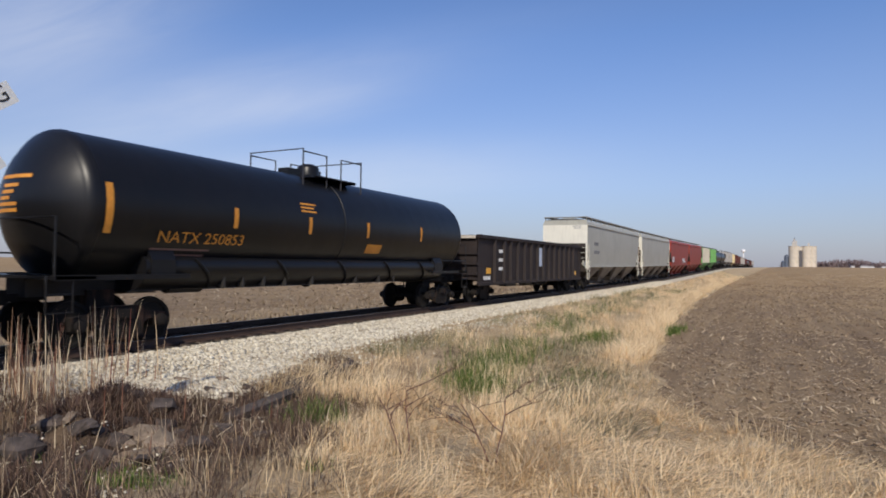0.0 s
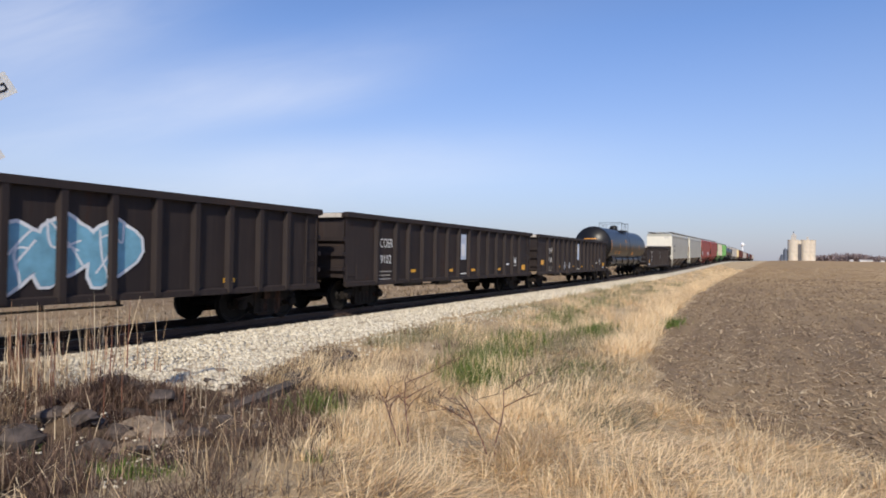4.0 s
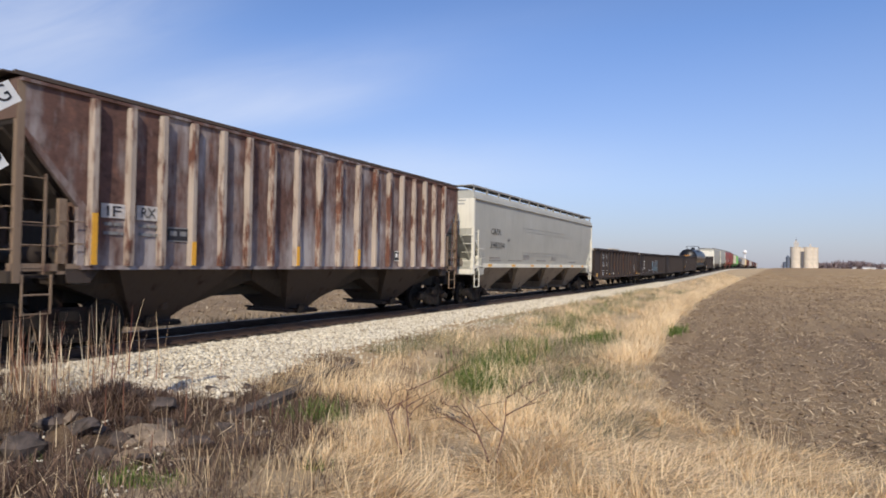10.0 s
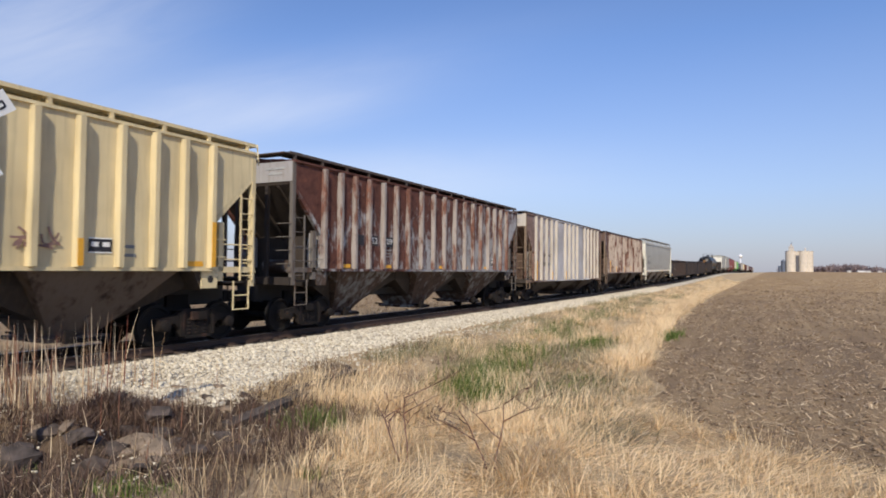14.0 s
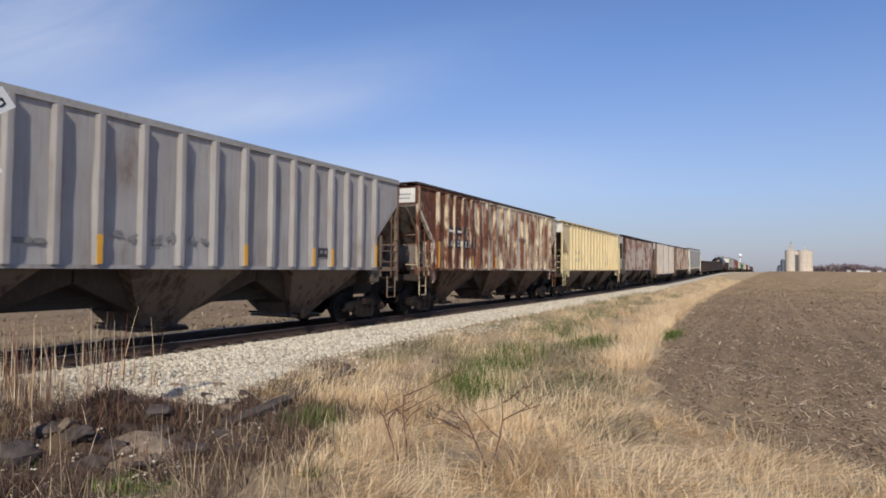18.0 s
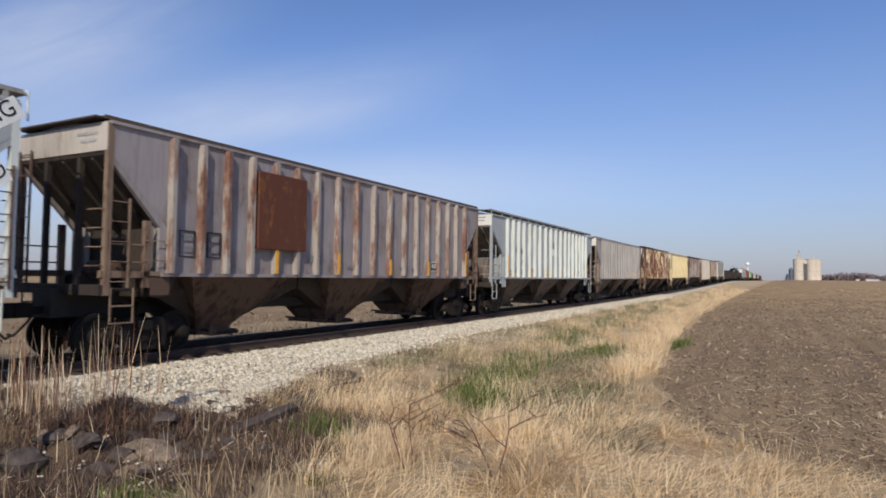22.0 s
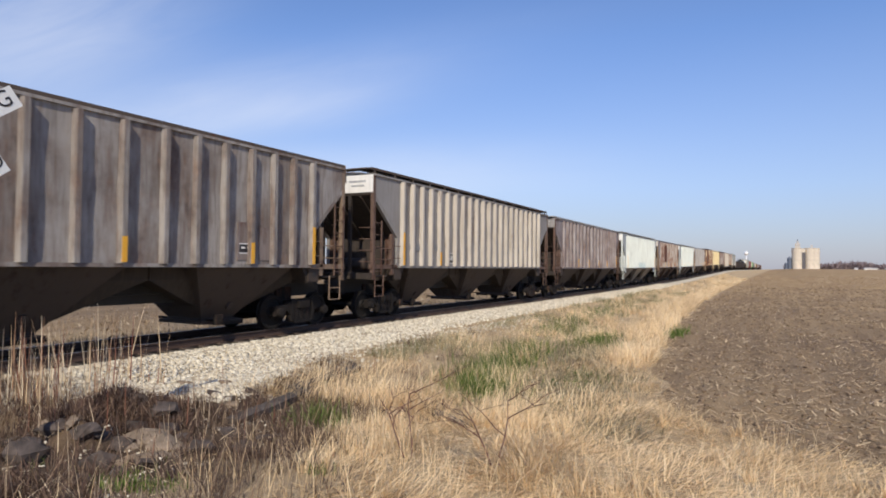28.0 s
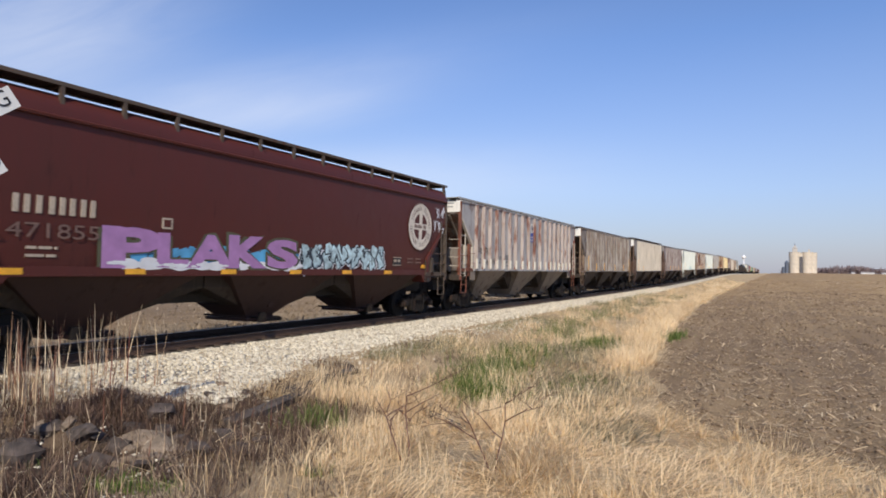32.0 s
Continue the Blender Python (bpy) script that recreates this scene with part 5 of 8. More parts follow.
def make_litter():
    # ballast: shoulders and cribs
    n = 42000
    y = spread(n, 2.0, 75.0, 1.9)
    foot = np.array([ballast_foot(v) for v in y])
    x = 1.26 + (foot - 1.1) * rng_np.uniform(0, 1, n)
    far = rng_np.uniform(0, 1, n) < np.clip((x - foot + 0.55) / 0.7, 0, 1) * 0.8
    pos = on_ground(np.stack([x, y], 1)[~far], 0.012)
    lumps("ballast", pos, rng_np.uniform(0.045, 0.11, len(pos)), STONES, "angular pale limestone ballast along the track", "ballast")
    # strays further down the bank
    n = 2200
    y = spread(n, 4.0, 26.0, 1.4)
    x = 3.2 + np.abs(rng_np.normal(0, 0.8, n)) * np.clip((y - 4.0) / 4.0, 0.1, 1)
    pos = on_ground(np.stack([x, y], 1), 0.015)
    lumps("stray_stones", pos, rng_np.uniform(0.025, 0.07, n), STONES, "stray pale stones strewn in the weeds", "stones")

    n = 2600
    xy = np.stack([3.4 + 5.0 * rng_np.uniform(0, 1, n), 3.0 + 5.2 * rng_np.uniform(0, 1, n)], 1)
    xy = np.array([q for q in xy if noise.noise((q[0] * 1.2, q[1] * 1.2, 33)) > rng_np.uniform(-0.4, 0.3) and q[0] < 8.3 - 0.3 * (q[1] - 3)])
    lumps("pebbles", on_ground(xy, 0.015), rng_np.uniform(0.012, 0.036, len(xy)), STONES, "small pale pebbles scattered among the rubble", "stones")

    def keep(xy, fn):
        return np.array([p for p in xy if fn(*p)])

    def grass_ok(x, y):
        return field_share(x, y) < rng_np.uniform(0.1, 0.6)

    def sway(xy, k, seed):
        return np.array([noise.noise((x * k, y * k, seed)) for x, y in xy])

    # green tufts: middle, spread, number of blades, how tall
    PATCHES = ((7.25, 6.65, 0.34, 0.30, 280, 1.25), (7.95, 10.3, 0.55, 0.65, 860, 0.95), (7.55, 11.3, 0.65, 0.9, 800, 1.05), (9.15, 12.6, 0.55, 1.2, 420, 0.4), (7.2, 13.2, 0.75, 1.2, 760, 1.1), (6.7, 15.8, 0.8, 1.5, 800, 1.15), (7.9, 19.0, 0.6, 1.6, 520, 1.1),
               (9.75, 22.6, 0.30, 1.0, 300, 1.0), (7.95, 3.42, 0.42, 0.16, 330, 0.42), (7.3, 3.75, 0.35, 0.18, 120, 0.4), (5.9, 22.0, 0.8, 2.4, 420, 1.1), (5.4, 27.0, 0.7, 2.4, 220, 1.0), (4.9, 33.0, 0.8, 3.4, 200, 1.0),
               (6.1, 3.6, 0.2, 0.1, 50, 0.4), (9.0, 4.5, 0.15, 0.1, 30, 0.5))

    def matted(x, y):
        """1 in the hollow where the grass lies thin, olive and flat."""
        return max(math.exp(-((abs(x - 9.2) / 1.15) ** 3 + (abs(y - 11.6) / 2.7) ** 3)), math.exp(-((abs(x - 8.1 + (y - 16) * 0.06) / 0.85) ** 3 + (abs(y - 17.0) / 3.4) ** 3)), 0.7 * math.exp(-(((x - 10.6) / 0.7) ** 2 + ((y - 8.9) / 1.2) ** 2)))

    def bare(x, y):
        """Where green tufts or rank weeds keep the blond grass down."""
        g = max(math.exp(-(((x - cx) / rx) ** 2 + ((y - cy) / ry) ** 2)) for cx, cy, rx, ry, k, tall in PATCHES)
        return rng_np.rand() < max(g * 0.62, 0.93 * matted(x, y))

    def rubble(x, y):
        """1 on the heap of rubble, where little grows."""
        return max(math.exp(-(((x - 6.3) / 1.35) ** 2 + ((y - 4.35) / 0.95) ** 2) * 1.2), math.exp(-(((x - 4.95) / 0.9) ** 2 + ((y - 5.3) / 0.6) ** 2)))

    def verge(y):
        """x at which the blond grass of the verge begins."""
        return 9.2 - 0.58 * max(0.0, min(4.0, y - 4.2))

    # blond grass of the verge: lodged and combed into swirls
    m = 84000
    xy = np.stack([rng_np.uniform(6.6, 19.0, m), spread(m, 2.4, 14.5, 1.25)], 1)
    xy = keep(xy, lambda x, y: grass_ok(x, y) and rng_np.rand() < 0.04 + smooth_step(-0.5, 0.5, x - verge(y) + noise.noise((x, y, 8)) * 0.5) and not bare(x, y))
    n = len(xy)
    comb, clump = sway(xy, 0.45, 2.0), sway(xy, 1.1, 31.0)
    ribbons("dry_grass", on_ground(xy, 0.0) + np.array([0, 0, 1]) * (0.05 * np.clip(clump, 0, 1))[:, None], -0.4 + comb * 3.4 + rng_np.normal(0, 0.75, n), rng_np.uniform(0.10, 0.38, n) * (1 + 0.7 * clump), rng_np.uniform(0.005, 0.013, n),
            np.clip(rng_np.normal(1.32, 0.22, n) - 0.6 * clump, 0.2, 1.55), rng_np.uniform(-0.15, 0.35, n), STRAW, "matted blond dry grass on the verge", "grass")
    # tussocks: blades that fan out from one root and hang over
    roots = []
    for i in range(2600):
        x, y = rng_np.uniform(5.6, 19.0), float(spread(1, 2.5, 34.0, 1.7)[0])
        if x < verge(y) - 0.3 + max(0.0, y - 12) * -0.12 or field_share(x, y) > 0.25 or x > field_edge(y) + 8 * (y < 10):
            continue
        if matted(x, y) < 0.3 and noise.noise((x * 0.55, y * 0.4, 52)) > -0.05 + 0.25 * rng_np.rand():
            roots.append((x, y, rng_np.uniform(0.55, 1.15) * (1 + 0.5 * smooth_step(10, 14, y))))
    for i in range(210):
        # the tall pale ones along the field
        y = float(spread(1, 11.0, 60.0, 1.5)[0])
        x = field_edge(y) - abs(rng_np.normal(0.2, 0.55)) - 0.2
        if matted(x, y) < 0.3:
            roots.append((x, y, rng_np.uniform(1.2, 1.9)))
    rows = np.repeat(np.array(roots), 34, 0)
    n = len(rows)
    reach = np.abs(rng_np.normal(0, 0.07, n)) * rows[:, 2]
    way = rng_np.uniform(0, 6.28, n)
    xy = rows[:, :2] + np.stack([np.cos(way), np.sin(way)], 1) * reach[:, None]
    ribbons("tussock_grass", on_ground(xy, -0.01), way + rng_np.normal(0, 0.5, n), rng_np.uniform(0.16, 0.40, n) * rows[:, 2], rng_np.uniform(0.005, 0.010, n) * (1 + rows[:, 1] / 45),
            np.clip(0.12 + reach * 5 + rng_np.normal(0, 0.14, n), 0.02, 1.2), rng_np.uniform(0.3, 1.5, n), STRAW, "tussocks of blond dry grass hanging over", "grass")
    # the same grass, thinner, round the standing place
    m = 16000
    xy = np.stack([rng_np.uniform(6.6, 21.0, m), rng_np.uniform(-6.0, 2.6, m)], 1)
    n = len(xy)
    comb = sway(xy, 0.45, 2.0)
    ribbons("standing_place_grass", on_ground(xy), -0.4 + comb * 3.4 + rng_np.normal(0, 0.8, n), rng_np.uniform(0.10, 0.35, n), rng_np.uniform(0.006, 0.014, n), np.clip(rng_np.normal(1.3, 0.2, n), 0.3, 1.55), rng_np.uniform(-0.1, 0.4, n), STRAW, "trodden blond dry grass by the crossing", "grass", 1)
    # upright wisps that stand out of the mat
    m = 9000
    xy = np.stack([rng_np.uniform(7.8, 19.0, m), spread(m, 2.6, 12.0, 1.1)], 1)
    xy = keep(xy, lambda x, y: grass_ok(x, y) and noise.noise((x * 0.9, y * 0.9, 44)) > 0.0 and matted(x, y) < 0.3)
    n = len(xy)
    ribbons("grass_wisps", on_ground(xy), rng_np.uniform(0, 6.28, n), rng_np.uniform(0.25, 0.5, n), rng_np.uniform(0.004, 0.007, n), np.abs(rng_np.normal(0.2, 0.2, n)), rng_np.uniform(0.1, 0.8, n), STRAW, "upright wisps of pale dry grass", "grass")
    # blond grass on the bank below the track, in tussocks, out to the distance
    m = 60000
    y = spread(m, 8.0, 150.0, 2.0)
    x = 3.1 + rng_np.uniform(0, 1, m) ** 0.8 * (np.array([field_edge(v) for v in y]) - 3.0)
    xy = keep(np.stack([x, y], 1), lambda x, y: x > 4.3 + noise.noise((x, y * 0.4, 7)) * 1.4 - (y - 10) * 0.10 and grass_ok(x, y) and noise.noise((x * 0.9, y * 0.55, 15)) > -0.22 + 0.3 * rng_np.rand() and not bare(x, y))
    n = len(xy)
    tuft = sway(xy, 0.5, 12.0)
    near_field = np.clip((xy[:, 0] - 6.5) / 2.0, 0, 1)
    grow = 1 + xy[:, 1] / 45
    ribbons("bank_grass", on_ground(xy, -0.01), tuft * 6 + rng_np.normal(0, 0.9, n), rng_np.uniform(0.16, 0.46, n) * (1 + 1.1 * np.clip(tuft, -0.6, 1) + 0.25 * near_field), rng_np.uniform(0.005, 0.009, n) * grow,
            np.clip(np.abs(rng_np.normal(0.9, 0.4, n)) - 0.5 * tuft, 0.02, 1.5), rng_np.uniform(0.1, 0.7, n), STRAW, "tussocky blond dry grass on the railway bank", "grass")
    # taller blond tussocks along the edge of the field
    m = 11000
    y = spread(m, 9.5, 120.0, 1.4)
    x = np.array([field_edge(v) for v in y]) - np.abs(rng_np.normal(0.15, 0.75, m))
    xy = keep(np.stack([x, y], 1), lambda x, y: field_share(x, y) < 0.5 and noise.noise((x * 0.8, y * 0.35, 61)) > 0.05 and not bare(x, y))
    n = len(xy)
    tuft = sway(xy, 0.7, 71.0)
    ribbons("edge_grass", on_ground(xy, -0.01), 0.6 + tuft * 2.5 + rng_np.normal(0, 0.6, n), rng_np.uniform(0.25, 0.6, n) * (1 + 0.6 * np.clip(tuft, -0.5, 1)), rng_np.uniform(0.006, 0.010, n) * (1 + xy[:, 1] / 40),
            np.clip(np.abs(rng_np.normal(0.35, 0.3, n)), 0.02, 1.3), rng_np.uniform(0.1, 0.9, n), STRAW, "taller pale dry grass along the field edge", "grass")
    # brown dead weeds between ballast and verge
    m = 84000
    xy = np.stack([rng_np.uniform(3.0, 9.6, m), spread(m, 2.4, 24.0, 1.55)], 1)
    xy = keep(xy, lambda x, y: noise.noise((x * 0.9, y * 0.7, 4)) > -0.34 + max(0, y - 7) * 0.075 and rng_np.rand() > smooth_step(-0.6, 0.8, x - verge(y)) and rng_np.rand() < 0.05 + smooth_step(-0.25, 0.8, x - ballast_foot(y)) and noise.noise((x * 1.6, y * 1.6, 77)) > -0.12 and rng_np.rand() > 0.93 * rubble(x, y) and rng_np.rand() > 0.45 * smooth_step(5.6, 4.4, y))
    n = len(xy)
    clump = sway(xy, 0.9, 17.0)
    ribbons("dead_weeds", on_ground(xy, -0.01), rng_np.uniform(0, 6.28, n), rng_np.uniform(0.08, 0.34, n) * (1 + 0.8 * np.clip(clump, -0.5, 1)), rng_np.uniform(0.004, 0.010, n),
            np.abs(rng_np.normal(0.6, 0.5, n)), rng_np.uniform(0, 1.1, n), WEED, "grey brown dead weeds beside the ballast", "weeds")
    # russet thatch over the mound and the foot of the ballast
    m = 11000
    ang, rad = rng_np.uniform(0, 6.28, m), rng_np.uniform(0, 1, m) ** 0.6
    xy = np.stack([4.95 + 1.1 * rad * np.cos(ang), 5.35 + 0.8 * rad * np.sin(ang)], 1)
    xy = np.concatenate([xy, np.stack([rng_np.uniform(1.9, 3.6, 5000), spread(5000, 4.6, 6.6, 1.3)], 1), np.stack([rng_np.uniform(3.2, 8.2, 26000), spread(26000, 2.6, 9.0, 1.4)], 1)])
    xy = keep(xy, lambda x, y: (x < 3.6 and y < 5.7) or (x > ballast_foot(y) + 0.1 and ((x - 4.95) ** 2 + (y - 5.35) ** 2 < 1.0 or noise.noise((x * 1.6, y * 1.6, 77)) > -0.05)) and rng_np.rand() > 0.7 * rubble(x, y) * (x > 5.6))
    n = len(xy)
    ribbons("thatch", on_ground(xy, 0.0), rng_np.uniform(0, 6.28, n), rng_np.uniform(0.06, 0.26, n), rng_np.uniform(0.004, 0.010, n),
            np.abs(rng_np.normal(0.9, 0.45, n)), rng_np.uniform(-0.2, 0.5, n), islands("russet_thatch", [(0.0, (0.026, 0.017, 0.015)), (0.45, (0.085, 0.050, 0.038)), (0.75, (0.17, 0.11, 0.075)), (0.9, (0.32, 0.23, 0.15)), (1.0, (0.58, 0.46, 0.31))], 0.85, 0.4), "russet and grey matted thatch of dead weeds", "weeds", 1)
    # tan grass at the foot of the ballast by the crossing
    m = 3600
    xy = np.stack([rng_np.uniform(1.75, 4.4, m), 4.2 + 2.3 * rng_np.uniform(0, 1, m) ** 1.3], 1)
    xy = keep(xy, lambda x, y: noise.noise((x * 1.3, y * 1.3, 64)) > -0.1 and y < 6.3 - 0.25 * max(0.0, x - 2.4))
    n = len(xy)
    ribbons("crossing_grass", on_ground(xy, -0.01), rng_np.uniform(0, 6.28, n), rng_np.uniform(0.08, 0.32, n), rng_np.uniform(0.005, 0.011, n), np.abs(rng_np.normal(0.5, 0.4, n)), rng_np.uniform(0.1, 1.0, n),
            islands("crossing_straw", [(0.0, (0.09, 0.052, 0.038)), (0.4, (0.21, 0.14, 0.085)), (0.75, (0.42, 0.31, 0.185)), (1.0, (0.66, 0.52, 0.34))], 0.8, 0.3, 0.2), "tan grass and weeds at the foot of the ballast", "grass")
    # loose pale stems lying across the rubble and the weeds
    m = 1900
    xy = np.stack([rng_np.uniform(3.6, 9.2, m), spread(m, 2.7, 10.5, 1.3)], 1)
    xy = keep(xy, lambda x, y: x > ballast_foot(y) + 0.3 and x < verge(y) + 0.9 and rng_np.rand() > 0.85 * rubble(x, y))
    n = len(xy)
    ribbons("loose_stems", on_ground(xy, 0.02), rng_np.uniform(0, 6.28, n), 0.12 + 0.45 * rng_np.uniform(0, 1, n) ** 1.6, rng_np.uniform(0.004, 0.009, n), np.clip(np.abs(rng_np.normal(0.75, 0.5, n)), 0.02, 1.5), rng_np.uniform(-0.2, 0.9, n),
            islands("pale_stems", [(0.0, (0.14, 0.085, 0.06)), (0.5, (0.34, 0.24, 0.15)), (1.0, (0.72, 0.59, 0.40))], 0.75, 0.2, 0.1), "loose pale dry stems among weeds and rubble", "weeds")
    # thin grass and weeds beyond the line
    m = 15000
    xy = np.stack([-3.3 - 9.0 * rng_np.uniform(0, 1, m) ** 1.3, spread(m, 5.0, 90.0, 1.6)], 1)
    xy = keep(xy, lambda x, y: noise.noise((x * 0.7, y * 0.25, 90)) > -0.25)
    n = len(xy)
    ribbons("far_side_weeds", on_ground(xy, -0.01), rng_np.uniform(0, 6.28, n), rng_np.uniform(0.08, 0.35, n), rng_np.uniform(0.006, 0.014, n) * (1 + xy[:, 1] / 40),
            np.abs(rng_np.normal(0.6, 0.45, n)), rng_np.uniform(0, 0.9, n), islands("far_side_straw", [(0.0, (0.10, 0.07, 0.045)), (0.5, (0.30, 0.22, 0.14)), (1.0, (0.58, 0.47, 0.31))], 0.8, 0.4), "sparse dead weeds beyond the track", "weeds")
    # standing stalks beside the ballast near the crossing
    heart = [(1.95 + 1.3 * rng_np.rand(), 5.1 + 2.3 * rng_np.rand() ** 1.2) for i in range(40)]
    spots = [(hx + rng_np.normal(0, 0.10), hy + rng_np.normal(0, 0.12)) for hx, hy in heart for i in range(7)] + [(3.4 + 4.0 * rng_np.rand(), 4.0 + 9.0 * rng_np.rand()) for i in range(200)]
    n = len(spots)
    first = np.arange(n) < 280
    ribbons("dry_stalks", on_ground(spots, -0.02), rng_np.uniform(0, 6.28, n), np.where(first, 0.3 + 1.05 * rng_np.uniform(0, 1, n) ** 1.5, rng_np.uniform(0.25, 0.6, n)), np.where(first, rng_np.uniform(0.006, 0.022, n), rng_np.uniform(0.006, 0.014, n)),
            np.abs(rng_np.normal(0.03, 0.12, n)), rng_np.uniform(-0.1, 0.3, n), islands("stalks", [(0.0, (0.15, 0.05, 0.035)), (0.35, (0.24, 0.12, 0.075)), (0.6, (0.46, 0.34, 0.21)), (1.0, (0.78, 0.67, 0.49))], 0.8, 0.1), "tall dry weed stalks by the ballast", "weeds")
    # fresh green tufts
    pts, high = [], []
    for cx, cy, rx, ry, k, tall in PATCHES:
        pts += [(cx + rng_np.normal(0, rx * 0.6), cy + rng_np.normal(0, ry * 0.6)) for i in range(k)]
        high += [tall] * k
    n = len(pts)
    base = on_ground(pts, -0.01)
    ribbons("green_grass", base, rng_np.uniform(0, 6.28, n), rng_np.uniform(0.12, 0.36, n) * np.array(high), rng_np.uniform(0.006, 0.012, n) * (1 + np.array(pts)[:, 1] / 30),
            np.abs(rng_np.normal(0.3, 0.25, n)), rng_np.uniform(0.2, 0.9, n), GREEN, "fresh green grass tufts among dry grass", "grass")
    # ploughed field: clods and corn litter
    m = 14000
    y = spread(m, 8.0, 90.0, 2.0)
    x = 8.0 + rng_np.uniform(0, 1, m) * (6 + y * 0.62)
    xy = keep(np.stack([x, y], 1), lambda x, y: field_share(x, y) > 0.6)
    pos = on_ground(xy, 0.01)
    n = len(pos)
    lumps("soil_clods", pos, rng_np.uniform(0.02, 0.075, n) * (1 + xy[:, 1] / 50), CLOD, "dark crumbled clods of ploughed soil", "soil", 0.5)
    m = 120000
    y = spread(m, 7.5, 220.0, 2.1)
    x = 8.0 + rng_np.uniform(0, 1, m) * (6 + y * 0.62)
    xy = keep(np.stack([x, y], 1), lambda x, y: field_share(x, y) > 0.35 and noise.noise((x * 0.35, y * 0.12, 20)) > -0.28)
    pos = on_ground(xy, 0.02)
    n = len(pos)
    grow = 1 + xy[:, 1] / 40
    ribbons("corn_litter", pos, rng_np.uniform(0, 6.28, n), 0.025 + 0.16 * rng_np.uniform(0, 1, n) ** 2.6 * grow, (0.005 + 0.015 * rng_np.uniform(0, 1, n) ** 2) * grow,
            rng_np.uniform(1.1, 1.6, n), rng_np.uniform(-0.4, 0.4, n), LITTER, "pale corn stubble strewn over the soil", "stubble", 1)
    # stubble of the field beyond the line
    m = 16000
    xy = np.stack([-3.5 - 45.0 * rng_np.uniform(0, 1, m) ** 1.5, spread(m, 6.0, 150.0, 1.5)], 1)
    n = len(xy)
    grow = 1 + xy[:, 1] / 40
    ribbons("far_stubble", on_ground(xy, 0.02), rng_np.uniform(0, 6.28, n), rng_np.uniform(0.06, 0.22, n) * grow, rng_np.uniform(0.02, 0.05, n) * grow,
            rng_np.uniform(1.0, 1.6, n), rng_np.uniform(-0.4, 0.4, n), islands("far_stubble", [(0.0, (0.08, 0.055, 0.04)), (0.5, (0.2, 0.145, 0.095)), (1.0, (0.62, 0.51, 0.35))], 0.8, 0.2), "dry stubble in the field beyond the track", "stubble", 1)
    # olive thatch in the hollow, and greying green grass along the bank
    olive = islands("olive_thatch", [(0.0, (0.10, 0.088, 0.048)), (0.45, (0.21, 0.182, 0.105)), (0.8, (0.33, 0.28, 0.17)), (1.0, (0.55, 0.45, 0.29))], 0.8, 0.3, 0.15)
    m = 40000
    xy = np.stack([rng_np.uniform(6.0, 12.0, m), spread(m, 6.5, 24.0, 1.2)], 1)
    xy = keep(xy, lambda x, y: matted(x, y) * 1.3 > rng_np.uniform(0.15, 1.0) and field_share(x, y) < 0.4)
    n = len(xy)
    ribbons("matted_grass", on_ground(xy, 0.005), rng_np.normal(0.6, 1.2, n), rng_np.uniform(0.08, 0.26, n), rng_np.uniform(0.006, 0.014, n) * (1 + xy[:, 1] / 40),
            np.clip(rng_np.normal(1.2, 0.3, n), 0.2, 1.55), rng_np.uniform(-0.1, 0.4, n), olive, "thin olive grass lying flat in a hollow", "grass")
    m = 15000
    y = spread(m, 12.5, 60.0, 1.5)
    x = 3.9 + rng_np.uniform(0, 1, m) * 3.6 - np.clip((y - 14) * 0.05, 0, 1.2)
    xy = keep(np.stack([x, y], 1), lambda x, y: noise.noise((x * 0.8, y * 0.3, 97)) > -0.12 + 0.25 * rng_np.rand())
    n = len(xy)
    ribbons("grey_green_grass", on_ground(xy, -0.01), rng_np.uniform(0, 6.28, n), rng_np.uniform(0.12, 0.42, n), rng_np.uniform(0.005, 0.010, n) * (1 + xy[:, 1] / 40),
            np.abs(rng_np.normal(0.45, 0.35, n)), rng_np.uniform(0.2, 0.9, n), islands("bank_olive", [(0.0, (0.10, 0.11, 0.045)), (0.4, (0.20, 0.195, 0.095)), (0.75, (0.36, 0.32, 0.19)), (1.0, (0.62, 0.52, 0.34))], 0.75, 0.3, 0.25), "greying green grass along the railway bank", "grass")


make_litter()


def rock_mesh(seed, sx, sy, sz, mat):
    """A broken lump: flat faces between sharp corners, slightly chipped."""
    bm = bmesh.new()
    r = random.Random(seed)
    for i in range(15):
        c = Vector((r.gauss(0, 1), r.gauss(0, 1), r.gauss(0, 1))).normalized()
        bm.verts.new(c * r.uniform(0.8, 1.05))
    bmesh.ops.convex_hull(bm, input=list(bm.verts))
    loose = [v for v in bm.verts if not v.link_faces]
    if loose:
        bmesh.ops.delete(bm, geom=loose, context="VERTS")
    bmesh.ops.subdivide_edges(bm, edges=list(bm.edges), cuts=2, use_grid_fill=True)
    bmesh.ops.recalc_face_normals(bm, faces=list(bm.faces))
    for v in bm.verts:
        v.co += v.co.normalized() * (0.07 * noise.noise(v.co * 2.3 + Vector((seed, 0, 0))) + 0.05 * noise.noise(v.co * 6 + Vector((seed, 3, 0))))
        v.co = Vector((v.co.x * sx, v.co.y * sy, v.co.z * sz))
    return mesh_of("rock", bm, mat)


